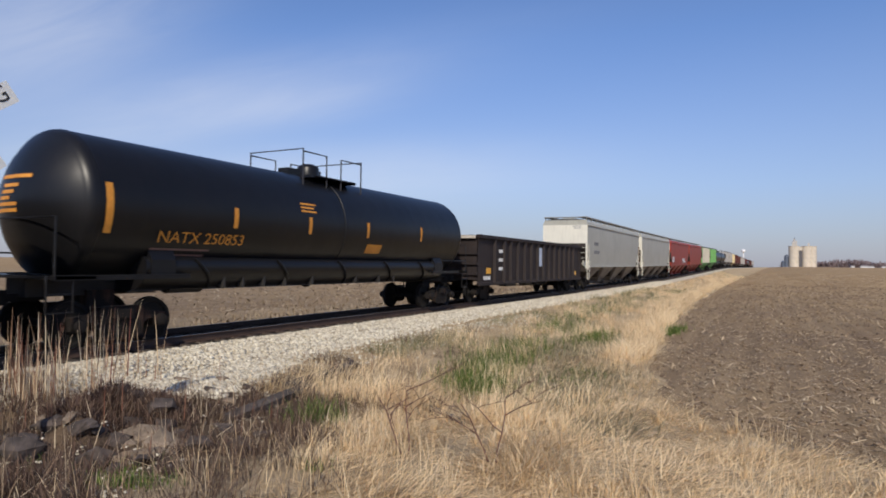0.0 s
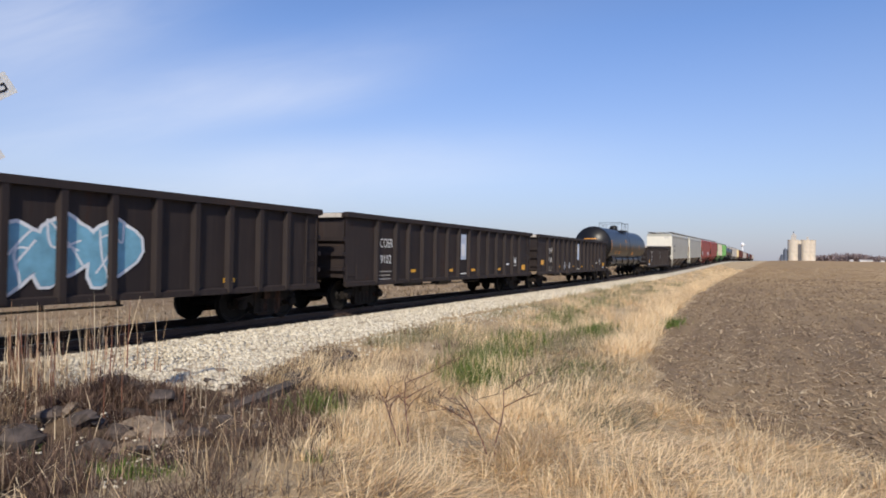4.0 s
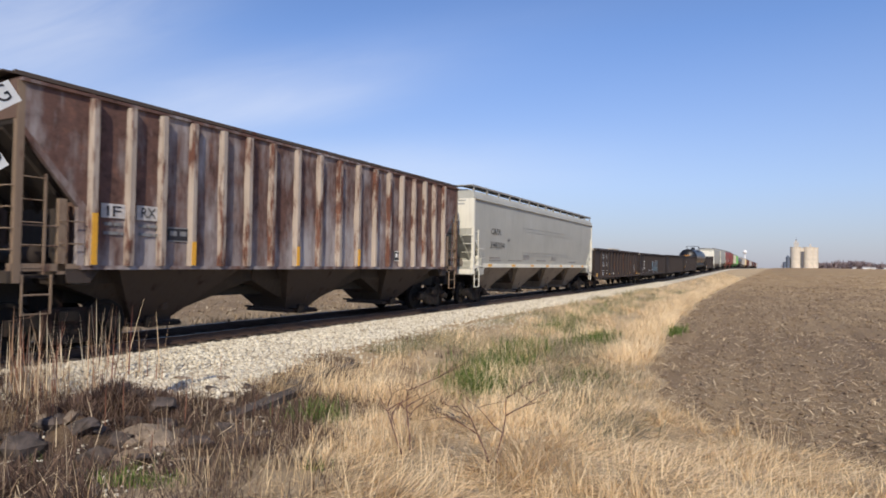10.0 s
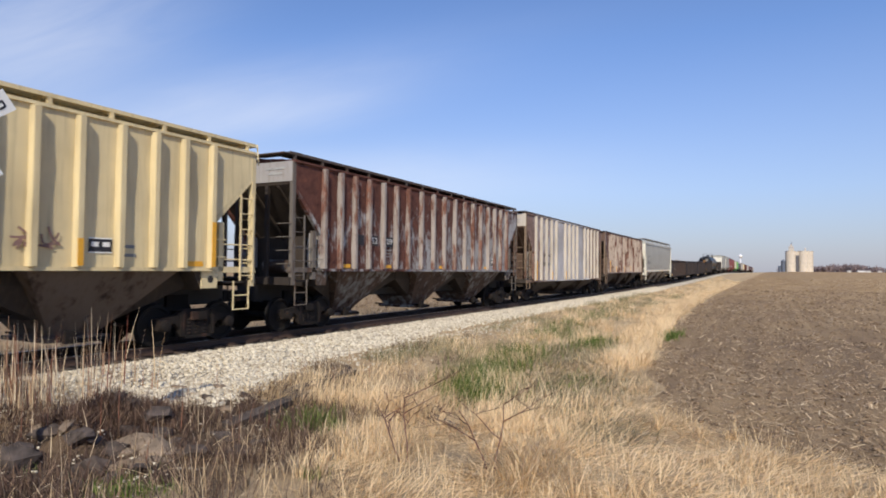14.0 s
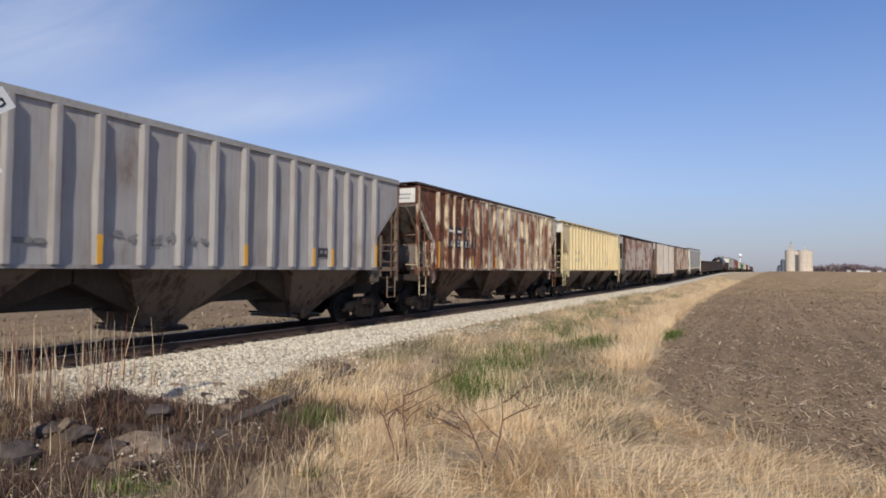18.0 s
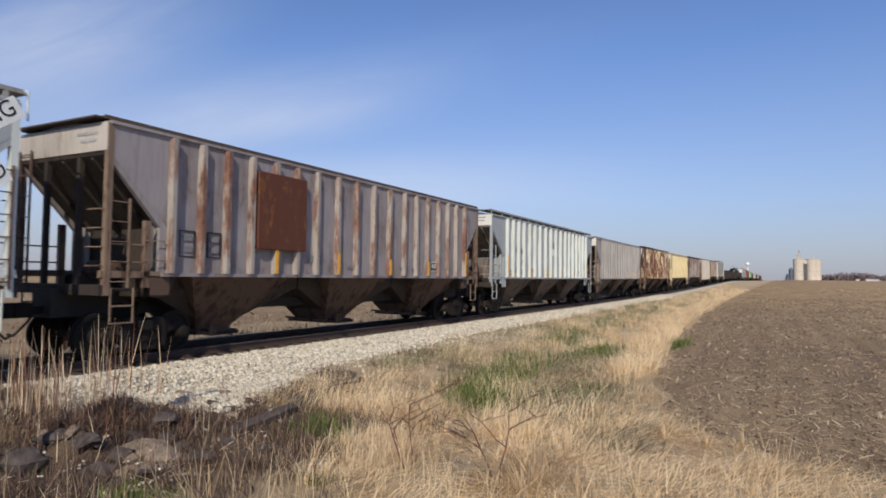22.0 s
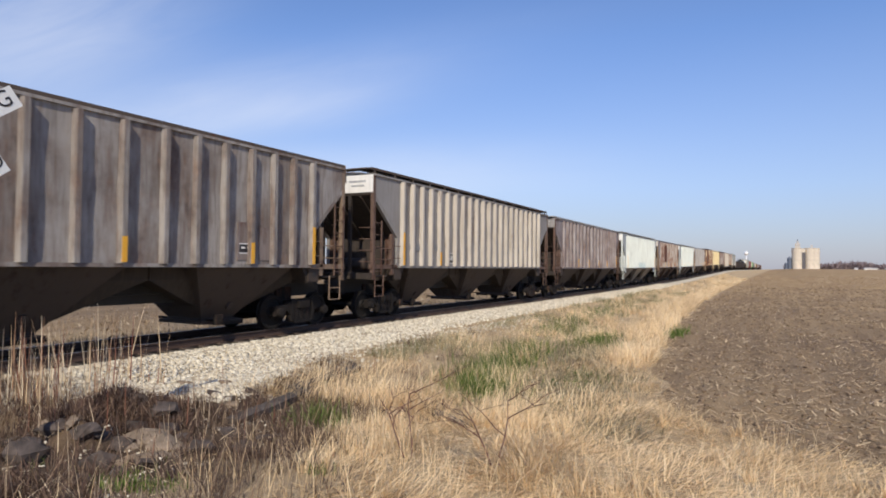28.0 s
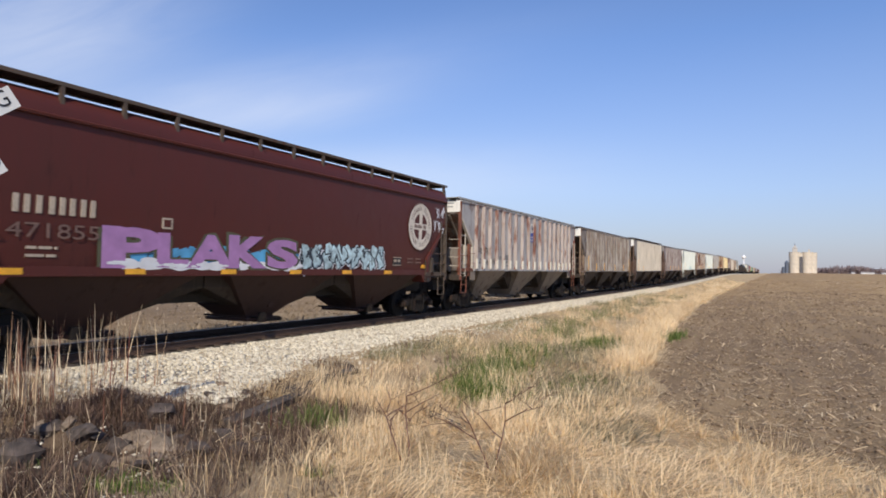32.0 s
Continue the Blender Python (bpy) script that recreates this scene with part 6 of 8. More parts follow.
def make_rubble():
    stone = plain("rubble_stone", (0.215, 0.165, 0.118), 0.95, 0, 0.5, 9.0, 0.8)
    # the dark stone also stands in for shaded gaps in the heap
    dark = plain("rubble_dark", (0.075, 0.058, 0.049), 0.95, 0, 0.6, 9.0, 0.8)
    rows = ((6.72, 4.66, 0.27, 0.20, 0.20, 25, 0), (6.02, 4.88, 0.42, 0.24, 0.17, 32, 0), (7.12, 4.14, 0.36, 0.17, 0.11, 28, 0), (6.72, 3.92, 0.22, 0.2, 0.17, 40, 1), (6.02, 3.62, 0.26, 0.2, 0.18, 10, 1),
            (6.35, 5.15, 0.30, 0.2, 0.13, 15, 1), (5.75, 4.4, 0.24, 0.18, 0.13, 70, 1), (5.3, 4.1, 0.22, 0.17, 0.13, 40, 1), (5.6, 5.5, 0.26, 0.2, 0.13, 10, 1), (4.7, 4.6, 0.2, 0.15, 0.1, -30, 0),
            (7.35, 4.6, 0.17, 0.12, 0.1, 55, 1), (7.6, 5.0, 0.2, 0.15, 0.11, 15, 1),
            (3.45, 7.65, 0.19, 0.11, 0.06, 35, 0), (4.0, 8.05, 0.17, 0.1, 0.06, 15, 0), (4.45, 7.4, 0.17, 0.10, 0.05, 60, 1), (5.1, 7.15, 0.16, 0.12, 0.07, 20, 0), (4.75, 7.95, 0.14, 0.1, 0.05, 0, 1), (4.6, 8.6, 0.16, 0.1, 0.05, 30, 0), (4.1, 9.7, 0.13, 0.1, 0.05, 30, 1), (4.4, 11.3, 0.18, 0.12, 0.08, 0, 1), (5.15, 8.7, 0.16, 0.12, 0.08, 70, 1))
    r = random.Random(8)
    more = []
    for i in range(26):
        k = r.uniform(0.45, 1.0)
        more.append((r.uniform(4.5, 7.4), r.uniform(3.4, 6.1), 0.24 * k, 0.19 * k, 0.13 * k, r.uniform(0, 180), r.random() < 0.7))
    for i, (x, y, sx, sy, sz, turn, d) in enumerate(rows + tuple(more)):
        ob = new("rock", rock_mesh(i * 7 + 3, sx, sy, sz, dark if d else stone))
        ob.matrix_basis = pose(x, y, ground_z(x, y) + sz * 0.42, r.uniform(-18, 18), r.uniform(-18, 18), turn)
        tagged(ob, "dark broken rock in the weeds" if d else "weathered tan broken rock in the weeds", "rock", "rubble by the crossing")
    # old sleepers lying half buried along the foot of the ballast
    wood = plain("old_timber", (0.075, 0.06, 0.05), 0.95, 0, 0.55, 12.0, 0.7)

    def timber(bm):
        box(bm, -0.11, 0.11, -1.25, 1.25, -0.08, 0.08)
        bmesh.ops.subdivide_edges(bm, edges=bm.edges[:], cuts=5, use_grid_fill=True)
        for v in bm.verts:
            v.co += Vector((1, 0, 1)) * 0.02 * noise.noise(v.co * 3.0)
    for x, y, turn in ((5.05, 9.6, 9), (5.72, 7.55, 13), (8.35, 8.2, 58)):
        ob = new("old_sleeper", shared("old_sleeper", timber, wood))
        s = 0.55 if turn > 50 else 1.0
        ob.matrix_basis = pose(x, y, ground_z(x, y) + (0.035 if turn > 50 else 0.03), 0, 4, turn) @ Matrix.Diagonal((s, s, s, 1))
        tagged(ob, "rotten dark timber sleeper half buried in weeds", "timber", "discarded sleepers")


make_rubble()


def make_shrub(x, y, tall, seed):
    """A bare low shrub: a few thin forking stems."""
    r = random.Random(seed)
    bark = plain("shrub_bark", (0.13, 0.065, 0.045), 0.8, 0, 0.3, 20.0)
    base = Vector((x, y, ground_z(x, y) - 0.03))
    shrub = empty("bare_shrub", "leafless reddish brown shrub in the dry grass", "shrub", "shrubs on the verge")
    shrub.matrix_basis = Matrix.Translation(base)

    def grow(bm, p, d, length, rad, depth):
        q = p
        for i in range(4):
            d2 = (d + Vector((r.uniform(-0.22, 0.22), r.uniform(-0.22, 0.22), r.uniform(-0.12, 0.16)))).normalized()
            nxt = q + d2 * length / 4
            rod(bm, q, nxt, rad * (1 - 0.17 * i), 5)
            q, d = nxt, d2
            if depth and i and r.random() < 0.8:
                a = r.uniform(0, 6.28)
                side = (d * 0.5 + Vector((math.cos(a), math.sin(a), r.uniform(-0.1, 0.5)))).normalized()
                grow(bm, q, side, length * r.uniform(0.45, 0.8), rad * 0.62, depth - 1)
    for i in range(2):
        bm = bmesh.new()
        a = r.uniform(0, 6.28)
        grow(bm, Vector((0.04 * math.cos(a), 0.04 * math.sin(a), 0)), Vector((math.cos(a) * 0.35, math.sin(a) * 0.35, 1)).normalized(), tall * 0.85, 0.011, 3)
        part("stem", bm, bark, shrub)


make_shrub(9.3, 5.6, 0.8, 4)
make_shrub(10.15, 5.9, 0.85, 9)
make_shrub(8.6, 6.6, 0.5, 12)


def make_crossbuck():
    """The crossing sign on its post beside the road; it faces the road's traffic, towards +x."""
    cx, cy, cz = 5.66, 3.12, 2.875
    white = plain("sign_white", (0.78, 0.79, 0.76), 0.35, 0, 0.06)
    sign = empty("crossing_sign", "white crossbuck railway crossing sign with black letters on a post", "crossing sign")
    sign.matrix_basis = Matrix.Translation((cx, cy, 0))
    bm = bmesh.new()
    turned(bm, [(ground_z(cx, cy) - 0.3, 0.045), (cz + 0.35, 0.045)], 12, "z")
    for v in bm.verts:
        v.co.x -= 0.075
    part("post", bm, plain("galvanised", (0.42, 0.42, 0.42), 0.4, 0.8), sign)
    for a, words, lift in ((37, "CROSSING", 0.012), (-53, "RAIL    ROAD", 0.0)):
        bm = bmesh.new()
        box(bm, -0.61, 0.61, -0.115, 0.115, -0.003, 0.003)
        m = on_side(-0.01 + lift, 0, cz) @ pose(0, 0, 0, 0, 0, a)
        blade = part("blade", bm, white, sign, "", False, m)
        w = 1.08
        lettering("lettering", words, 0.17, BLACK, blade, pose(-w / 2, -0.06, 0.006), "black letters", w)


make_crossbuck()

# ---- far things ----


def make_elevator():
    pale = plain("silo_concrete", (0.58, 0.51, 0.41), 0.9, 0, 0.16, 0.35, 0.1)
    grey = plain("silo_grey", (0.44, 0.41, 0.37), 0.85, 0, 0.15, 0.4, 0.1)
    steel = plain("bin_steel", (0.11, 0.13, 0.17), 0.6, 0.2, 0.15, 0.6, 0.1)
    el = empty("grain_elevator", "tall pale concrete grain elevator with silos and steel leg", "grain elevator")
    el.matrix_basis = Matrix.Translation((36.0, 610, ground_z(36, 610) - 0.1))
    top = 17.4

    def cyl(name, x, y, r, h, mat, cone=0.0):
        bm = bmesh.new()
        turned(bm, [(0, r), (h, r), (h, r + 0.15), (h + 0.4, r + 0.15), (h + 0.4 + cone, max(0.3, r * 0.15) if cone else r)], 28, "z")
        part(name, bm, mat, el, "", True, pose(x, y, 0))
    cyl("silo", -4.3, -2, 4.0, top, pale)
    cyl("silo", 1.0, 2.5, 3.2, top - 0.5, pale)
    cyl("silo", 5.2, 0, 4.0, top, pale)
    cyl("silo", 8.8, 1.5, 3.9, top - 0.2, pale)
    cyl("steel_bin", -9.9, -4, 1.7, 8.4, steel, 1.8)
    cyl("steel_bin", -12.5, -5, 1.2, 4.0, steel, 0.9)
    bm = bmesh.new()
    box(bm, -5.6, -1.9, -2.5, 1.0, top + 0.3, top + 3.4)
    prism(bm, [(-2.6, top + 3.4), (1.1, top + 3.4), (-0.8, top + 4.6)], -5.6, -1.9)
    box(bm, -4.5, -3.0, -1.6, 0.2, top + 3.6, top + 6.2)
    part("headhouse", bm, grey, el)
    bm = bmesh.new()
    box(bm, -4.1, -3.4, -1.0, -0.2, top + 6.2, top + 7.2)
    rod(bm, (-3.7, -0.6, top + 7.1), (-3.7, -0.6, top + 8.4), 0.12)
    part("leg", bm, steel, el)
    bm = bmesh.new()
    box(bm, -1.1, 1.9, -3.6, -0.4, 0, top - 3.4)
    part("stair_shaft", bm, plain("shaft_dark", (0.10, 0.095, 0.10), 0.8), el)
    bm = bmesh.new()
    box(bm, -1.1, 1.9, -3.4, -0.4, top - 3.4, top - 0.4)
    part("gallery", bm, pale, el)
    bm = bmesh.new()
    box(bm, 6.0, 7.4, 0, 1.4, top + 0.3, top + 2.4)
    prism(bm, [(-0.1, top + 2.4), (1.5, top + 2.4), (0.7, top + 3.1)], 6.0, 7.4)
    part("roof_vent", bm, grey, el)


make_elevator()


def make_water_tower():
    white = plain("tower_white", (0.80, 0.80, 0.80), 0.5, 0, 0.05, 0.3, 0.05)
    tower = empty("water_tower", "white water tower with a round tank", "water tower")
    tower.matrix_basis = Matrix.Translation((-22.5, 1090, 2.5))
    bm = bmesh.new()
    turned(bm, [(20.6, 0.8), (21.4, 1.9), (22.8, 2.9), (24.2, 3.1), (25.6, 2.6), (26.6, 1.5), (27.0, 0.3)], 24, "z")
    part("tank", bm, white, tower, "", True)
    bm = bmesh.new()
    turned(bm, [(-5, 2.0), (2, 1.1), (18, 0.9), (20.2, 0.9)], 16, "z")
    part("stem", bm, white, tower, "", True)


make_water_tower()


def make_far_woods():
    """Bare woods along the horizon: crowns of fanned twigs on short trunks."""
    rows = []
    for i in range(3600):
        a = rng_np.uniform(-0.30, 1.15)
        thick = noise.noise((a * 9, 0, 0)) + (0.62 if a > 0.068 else -0.10)
        if thick < rng_np.uniform(0.0, 0.45):
            continue
        d = rng_np.uniform(820, 980)
        x, y = 12.6 + d * math.sin(a), d * math.cos(a)
        h = (6.5 + 3.5 * math.exp(-((a - 0.095) / 0.03) ** 2) + 2.2 * noise.noise((a * 60, 1, 0))) * rng_np.uniform(0.8, 1.1)
        rows.append((x, y, ground_z(x, y), max(3.5, h)))
    rows = np.repeat(np.array(rows), 22, 0)
    n = len(rows)
    lean = np.abs(rng_np.normal(0, 0.55, n))
    base = rows[:, :3] + np.array([0, 0, 1]) * (rows[:, 3] * rng_np.uniform(-0.05, 0.35, n))[:, None]
    mat = islands("far_woods", [(0.0, (0.15, 0.115, 0.125)), (0.6, (0.225, 0.175, 0.175)), (1.0, (0.31, 0.25, 0.23))], 1.0, 0.3)
    ribbons("far_woods", base, rng_np.uniform(0, 6.28, n), rows[:, 3] * rng_np.uniform(0.35, 0.75, n), rng_np.uniform(0.35, 1.1, n), lean, rng_np.uniform(-0.2, 0.4, n), mat, "distant bare winter trees along the horizon", "trees", 1)
    walls = plain("house_white", (0.74, 0.73, 0.70), 0.7, 0, 0.05)
    roof = plain("house_roof", (0.30, 0.27, 0.26), 0.8)
    for a, w, h in ((0.100, 3, 1.3), (0.114, 8, 1.5), (0.121, 4, 1.3), (0.134, 3, 1.2), (0.152, 4, 1.4), (0.158, 5, 1.5), (0.182, 6, 1.7), (0.20, 8, 1.7), (0.235, 7, 1.9)):
        d = 790
        shed = empty("farm_shed", "low white farm shed far across the field", "shed", "far sheds")
        sx, sy = 12.6 + d * math.sin(a), d * math.cos(a)
        shed.matrix_basis = Matrix.Translation((sx, sy, ground_z(sx, sy) - 0.05))
        bm = bmesh.new()
        box(bm, -w / 2, w / 2, -4, 4, 0, h)
        part("wall", bm, walls, shed)
        bm = bmesh.new()
        prism(bm, [(-4.3, h), (4.3, h), (0, h + 1.1)], -w / 2 - 0.3, w / 2 + 0.3)
        part("roof", bm, roof, shed)


make_far_woods()

# ---- the train ----
RUSTY = (0.085, 0.03, 0.018)
GON = paint("gondola_brown", (0.021, 0.0155, 0.0155), (0.042, 0.024, 0.019), 0.22, 0.4, 0.7, dirt_col=(0.05, 0.036, 0.03))
GON2 = paint("gondola_warm_brown", (0.032, 0.022, 0.019), (0.062, 0.033, 0.023), 0.32, 0.4, 0.7, dirt_col=(0.05, 0.036, 0.03))
CREAM_GREY = paint("pale_grey_paint", (0.425, 0.42, 0.37), RUSTY, 0.0, 0.16, 0.5)
CREAM = paint("cream_white_paint", (0.76, 0.73, 0.62), RUSTY, 0.02, 0.15, 0.5)
TANKBLACK = paint("tank_black", (0.0075, 0.0075, 0.0085), (0.014, 0.011, 0.010), 0.1, 0.2, 0.36, dirt_col=(0.022, 0.018, 0.016))
P_IFRX = paint("brown_white_streaks", (0.40, 0.365, 0.355), (0.122, 0.067, 0.054), 0.56, 0.5, 0.6, 0.5, fall=0.25, crest=0.03, ends=0.008, soft=0.08, dirt_col=(0.13, 0.085, 0.068))
P_LAV = paint("chalky_grey", (0.56, 0.55, 0.555), (0.205, 0.137, 0.115), 0.20, 0.5, 0.6, 0.7, along=0.007, ends=0.085, soft=0.11)
P_PATCH = paint("rust_patched_grey", (0.36, 0.36, 0.355), (0.104, 0.042, 0.031), 0.56, 0.3, 0.6, 1.1, fall=1.0, crest=0.045, along=-0.009, soft=0.05)
P_TAN = paint("pale_yellow_paint", (0.72, 0.60, 0.35), RUSTY, 0.0, 0.26, 0.55)
P_CSX = paint("rust_cream", (0.68, 0.61, 0.48), (0.125, 0.050, 0.031), 0.45, 0.40, 0.65, 1.5, fall=0.6, along=-0.011, ends=0.004, dirt_col=(0.20, 0.12, 0.075))
P_GREY = paint("aged_grey", (0.385, 0.37, 0.355), (0.20, 0.15, 0.12), 0.18, 0.4, 0.6, soft=0.08, dirt_col=(0.16, 0.125, 0.105))
P_LIGHT = paint("light_blue_grey", (0.395, 0.425, 0.43), RUSTY, 0.0, 0.22, 0.55)
P_MAUVE = paint("mauve_brown_grey", (0.335, 0.305, 0.30), (0.16, 0.112, 0.10), 0.42, 0.5, 0.62, 0.7, soft=0.11, dirt_col=(0.13, 0.095, 0.08))
P_SLATE = paint("lavender_grey", (0.325, 0.30, 0.30), (0.20, 0.155, 0.14), 0.30, 0.35, 0.62, 0.7, soft=0.10, dirt_col=(0.15, 0.115, 0.10))
P_BROWN = paint("dull_brown_grey", (0.27, 0.225, 0.205), (0.14, 0.09, 0.075), 0.4, 0.45, 0.65)
P_BEIGE = paint("beige_grey", (0.29, 0.275, 0.26), (0.16, 0.115, 0.09), 0.25, 0.4, 0.6)
P_PLCX = paint("streaked_grey_brown", (0.34, 0.315, 0.29), (0.15, 0.105, 0.085), 0.40, 0.6, 0.62, soft=0.09)
P_CHALK = paint("chalk_grey", (0.43, 0.43, 0.43), (0.18, 0.105, 0.085), 0.27, 0.6, 0.6, 0.6, dirt_col=(0.17, 0.14, 0.125), crest=0.02)
P_OXIDE = paint("oxide_red", (0.088, 0.021, 0.0165), (0.058, 0.017, 0.014), 0.22, 0.25, 0.48, dirt_col=(0.055, 0.024, 0.018))
P_RED = paint("bright_red", (0.33, 0.045, 0.03), (0.15, 0.04, 0.03), 0.2, 0.3, 0.55)
P_GREEN = paint("bright_green", (0.16, 0.40, 0.12), (0.1, 0.14, 0.05), 0.1, 0.3, 0.55)
P_RUSTPLATE = paint("rust_plate", (0.115, 0.036, 0.02), (0.23, 0.095, 0.035), 0.34, 0.3, 0.8, fall=1.1)
RIBWHITE = paint("rib_cream", (0.72, 0.69, 0.60), RUSTY, 0.04, 0.2, 0.55)
RIBCREAM = paint("rib_dull_cream", (0.54, 0.49, 0.42), (0.16, 0.09, 0.06), 0.18, 0.3, 0.6)
RUSTPOST = paint("post_rust_red", (0.20, 0.07, 0.045), (0.11, 0.04, 0.028), 0.4, 0.3, 0.7)
RIBCOOL = paint("rib_cool_white", (0.66, 0.70, 0.655), RUSTY, 0.03, 0.2, 0.55)
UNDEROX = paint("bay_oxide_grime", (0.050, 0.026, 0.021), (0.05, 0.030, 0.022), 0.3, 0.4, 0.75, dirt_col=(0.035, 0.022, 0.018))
RIBSLATE = paint("rib_slate", (0.40, 0.355, 0.31), (0.20, 0.105, 0.075), 0.46, 0.35, 0.6)
RIBCSX = paint("rib_rust_yellow", (0.64, 0.54, 0.37), (0.14, 0.055, 0.032), 0.52, 0.3, 0.6)
FRAMETAN = paint("frame_tan", (0.25, 0.18, 0.125), (0.11, 0.06, 0.042), 0.35, 0.4, 0.7)
FRAMEGREY = paint("frame_grey", (0.15, 0.135, 0.12), (0.08, 0.05, 0.036), 0.35, 0.4, 0.7)
RIBPINK = paint("rib_rust_grey", (0.36, 0.32, 0.29), (0.15, 0.07, 0.05), 0.45, 0.35, 0.6)
RIBRED = paint("rib_rust_red", (0.42, 0.36, 0.33), (0.17, 0.075, 0.055), 0.42, 0.3, 0.6)
RIBRUST = paint("rib_rust_cream", (0.43, 0.36, 0.30), (0.12, 0.052, 0.036), 0.42, 0.35, 0.6)
# discharge bay paints, each darker than the body above it
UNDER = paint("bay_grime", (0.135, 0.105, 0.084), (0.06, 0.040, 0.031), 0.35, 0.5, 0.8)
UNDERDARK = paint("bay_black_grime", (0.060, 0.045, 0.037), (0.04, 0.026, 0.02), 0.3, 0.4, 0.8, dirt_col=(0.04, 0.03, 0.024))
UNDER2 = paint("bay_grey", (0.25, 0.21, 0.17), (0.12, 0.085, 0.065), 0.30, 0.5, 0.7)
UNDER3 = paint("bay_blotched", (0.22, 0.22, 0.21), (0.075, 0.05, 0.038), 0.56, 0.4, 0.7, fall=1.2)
P_CSXRED = paint("rib_red_brown", (0.115, 0.045, 0.032), (0.42, 0.34, 0.24), 0.22, 0.3, 0.65, fall=0.8)
UNDERRUST = paint("bay_brown_grime", (0.105, 0.066, 0.048), (0.055, 0.032, 0.024), 0.4, 0.5, 0.8)
FRAMEPALE = paint("slope_grey", (0.21, 0.185, 0.165), (0.10, 0.055, 0.04), 0.4, 0.4, 0.75)
ENDWHITE = paint("end_white", (0.78, 0.76, 0.70), (0.2, 0.12, 0.08), 0.08, 0.15, 0.6)
WALKGREY = paint("walk_grey", (0.36, 0.35, 0.32), RUSTY, 0.1, 0.4, 0.6)
WALKDARK = paint("walk_brown", (0.085, 0.065, 0.052), RUSTY, 0.3, 0.4, 0.7)
NAVY = plain("decal_navy", (0.012, 0.016, 0.05), 0.5, 0, 0.1)
BLUE = plain("decal_blue", (0.03, 0.075, 0.32), 0.5, 0, 0.1)
PALEBLUE = plain("poster_pale_blue", (0.50, 0.57, 0.68), 0.6, 0, 0.2, 3.0)
SPRAYBLUE = plain("spray_blue", (0.16, 0.36, 0.48), 0.6, 0, 0.25, 4.0)
SPRAYMAUVE = plain("spray_mauve", (0.40, 0.21, 0.44), 0.6, 0, 0.25, 3.0)
SPRAYPALE = plain("spray_pale_teal", (0.36, 0.49, 0.52), 0.6, 0, 0.3, 4.0)
SPRAYWHITE = plain("spray_white", (0.72, 0.74, 0.76), 0.6, 0, 0.15, 3.0)
SPRAYTEAL = plain("spray_teal", (0.42, 0.56, 0.60), 0.6, 0, 0.55, 6.0)
SPRAYDARK = plain("spray_dark", (0.025, 0.035, 0.05), 0.6, 0, 0.2)
SPRAYOLIVE = plain("spray_olive", (0.085, 0.085, 0.045), 0.6, 0, 0.2)
SPRAYCYAN = plain("spray_cyan", (0.10, 0.36, 0.62), 0.6, 0, 0.3, 3.0)
FAINT = plain("faded_stencil", (0.22, 0.13, 0.11), 0.7, 0, 0.3)
PALEPATCH = plain("dull_white_patch", (0.44, 0.42, 0.40), 0.7, 0, 0.3, 6.0)
FAINTWHITE = plain("faint_white", (0.30, 0.28, 0.26), 0.7, 0, 0.4)
PALETXT = plain("pale_print", (0.27, 0.25, 0.23), 0.7, 0, 0.3)
GREYTXT = plain("grey_stencil", (0.20, 0.20, 0.20), 0.7, 0, 0.3)
DULLTXT = plain("dull_stencil", (0.17, 0.105, 0.085), 0.7, 0, 0.3)
EMBLEM = plain("emblem_cream", (0.66, 0.61, 0.52), 0.6, 0, 0.15)
CREAMTXT = plain("cream_stencil", (0.44, 0.37, 0.29), 0.6, 0, 0.2)
WOOD = plain("plank_wood", (0.50, 0.44, 0.36), 0.85, 0, 0.3, 8.0)


def tall(*rows):
    """Upright reflectors on ribs: y, or (y, height)."""
    return [(r, 0.5) if not isinstance(r, tuple) else r for r in rows]


def flat(*ys):
    return [(y, 0.0) for y in ys]


def lines(y0, y1, z0, z1, n, mat):
    """Small print that cannot be read: n plain bars."""
    h = (z1 - z0) / (2.2 * n - 1.2)
    out = []
    for i in range(n):
        a, b = z0 + 2.2 * i * h, z0 + (2.2 * i + 0.8) * h
        end = y1 - 0.12 * (y1 - y0) * (i % 2)
        if (end - y0) < 5 * (b - a) or b - a > 0.16:
            out.append((y0, end, a, b, mat))
            continue
        # broken into word-long pieces
        y, k = y0, i
        while y < end - 0.04:
            run = min(end - y, (0.30, 0.16, 0.22, 0.10, 0.26)[k % 5])
            out.append((y, y + run, a, b, mat))
            y += run + 0.05
            k += 1
    return out


def outlined(y0, y1, z0, z1, mat=BLACK):
    """A stencilled box with two lines of small print in it."""
    t = 0.022
    return [(y0, y1, z0, z0 + t, mat), (y0, y1, z1 - t, z1, mat), (y0, y0 + t, z0 + t, z1 - t, mat), (y1 - t, y1, z0 + t, z1 - t, mat), (y0 + 0.08, y1 - 0.08, z0 + 0.1, z0 + 0.22, GREYTXT), (y0 + 0.08, y1 - 0.08, z1 - 0.22, z1 - 0.1, GREYTXT)]


def framed(y0, y1, z0, z1, mat=WHITE):
    """A lube plate: a dark plate with a pale frame and two boxes."""
    return [(y0, y1, z0, z1, BLACK), (y0, y1, z0, z0 + 0.025, mat), (y0, y1, z1 - 0.025, z1, mat), (y0 + 0.05, (y0 + y1) / 2 - 0.04, z0 + 0.12, z1 - 0.08, mat), ((y0 + y1) / 2 + 0.04, y1 - 0.05, z0 + 0.12, z1 - 0.08, mat)]


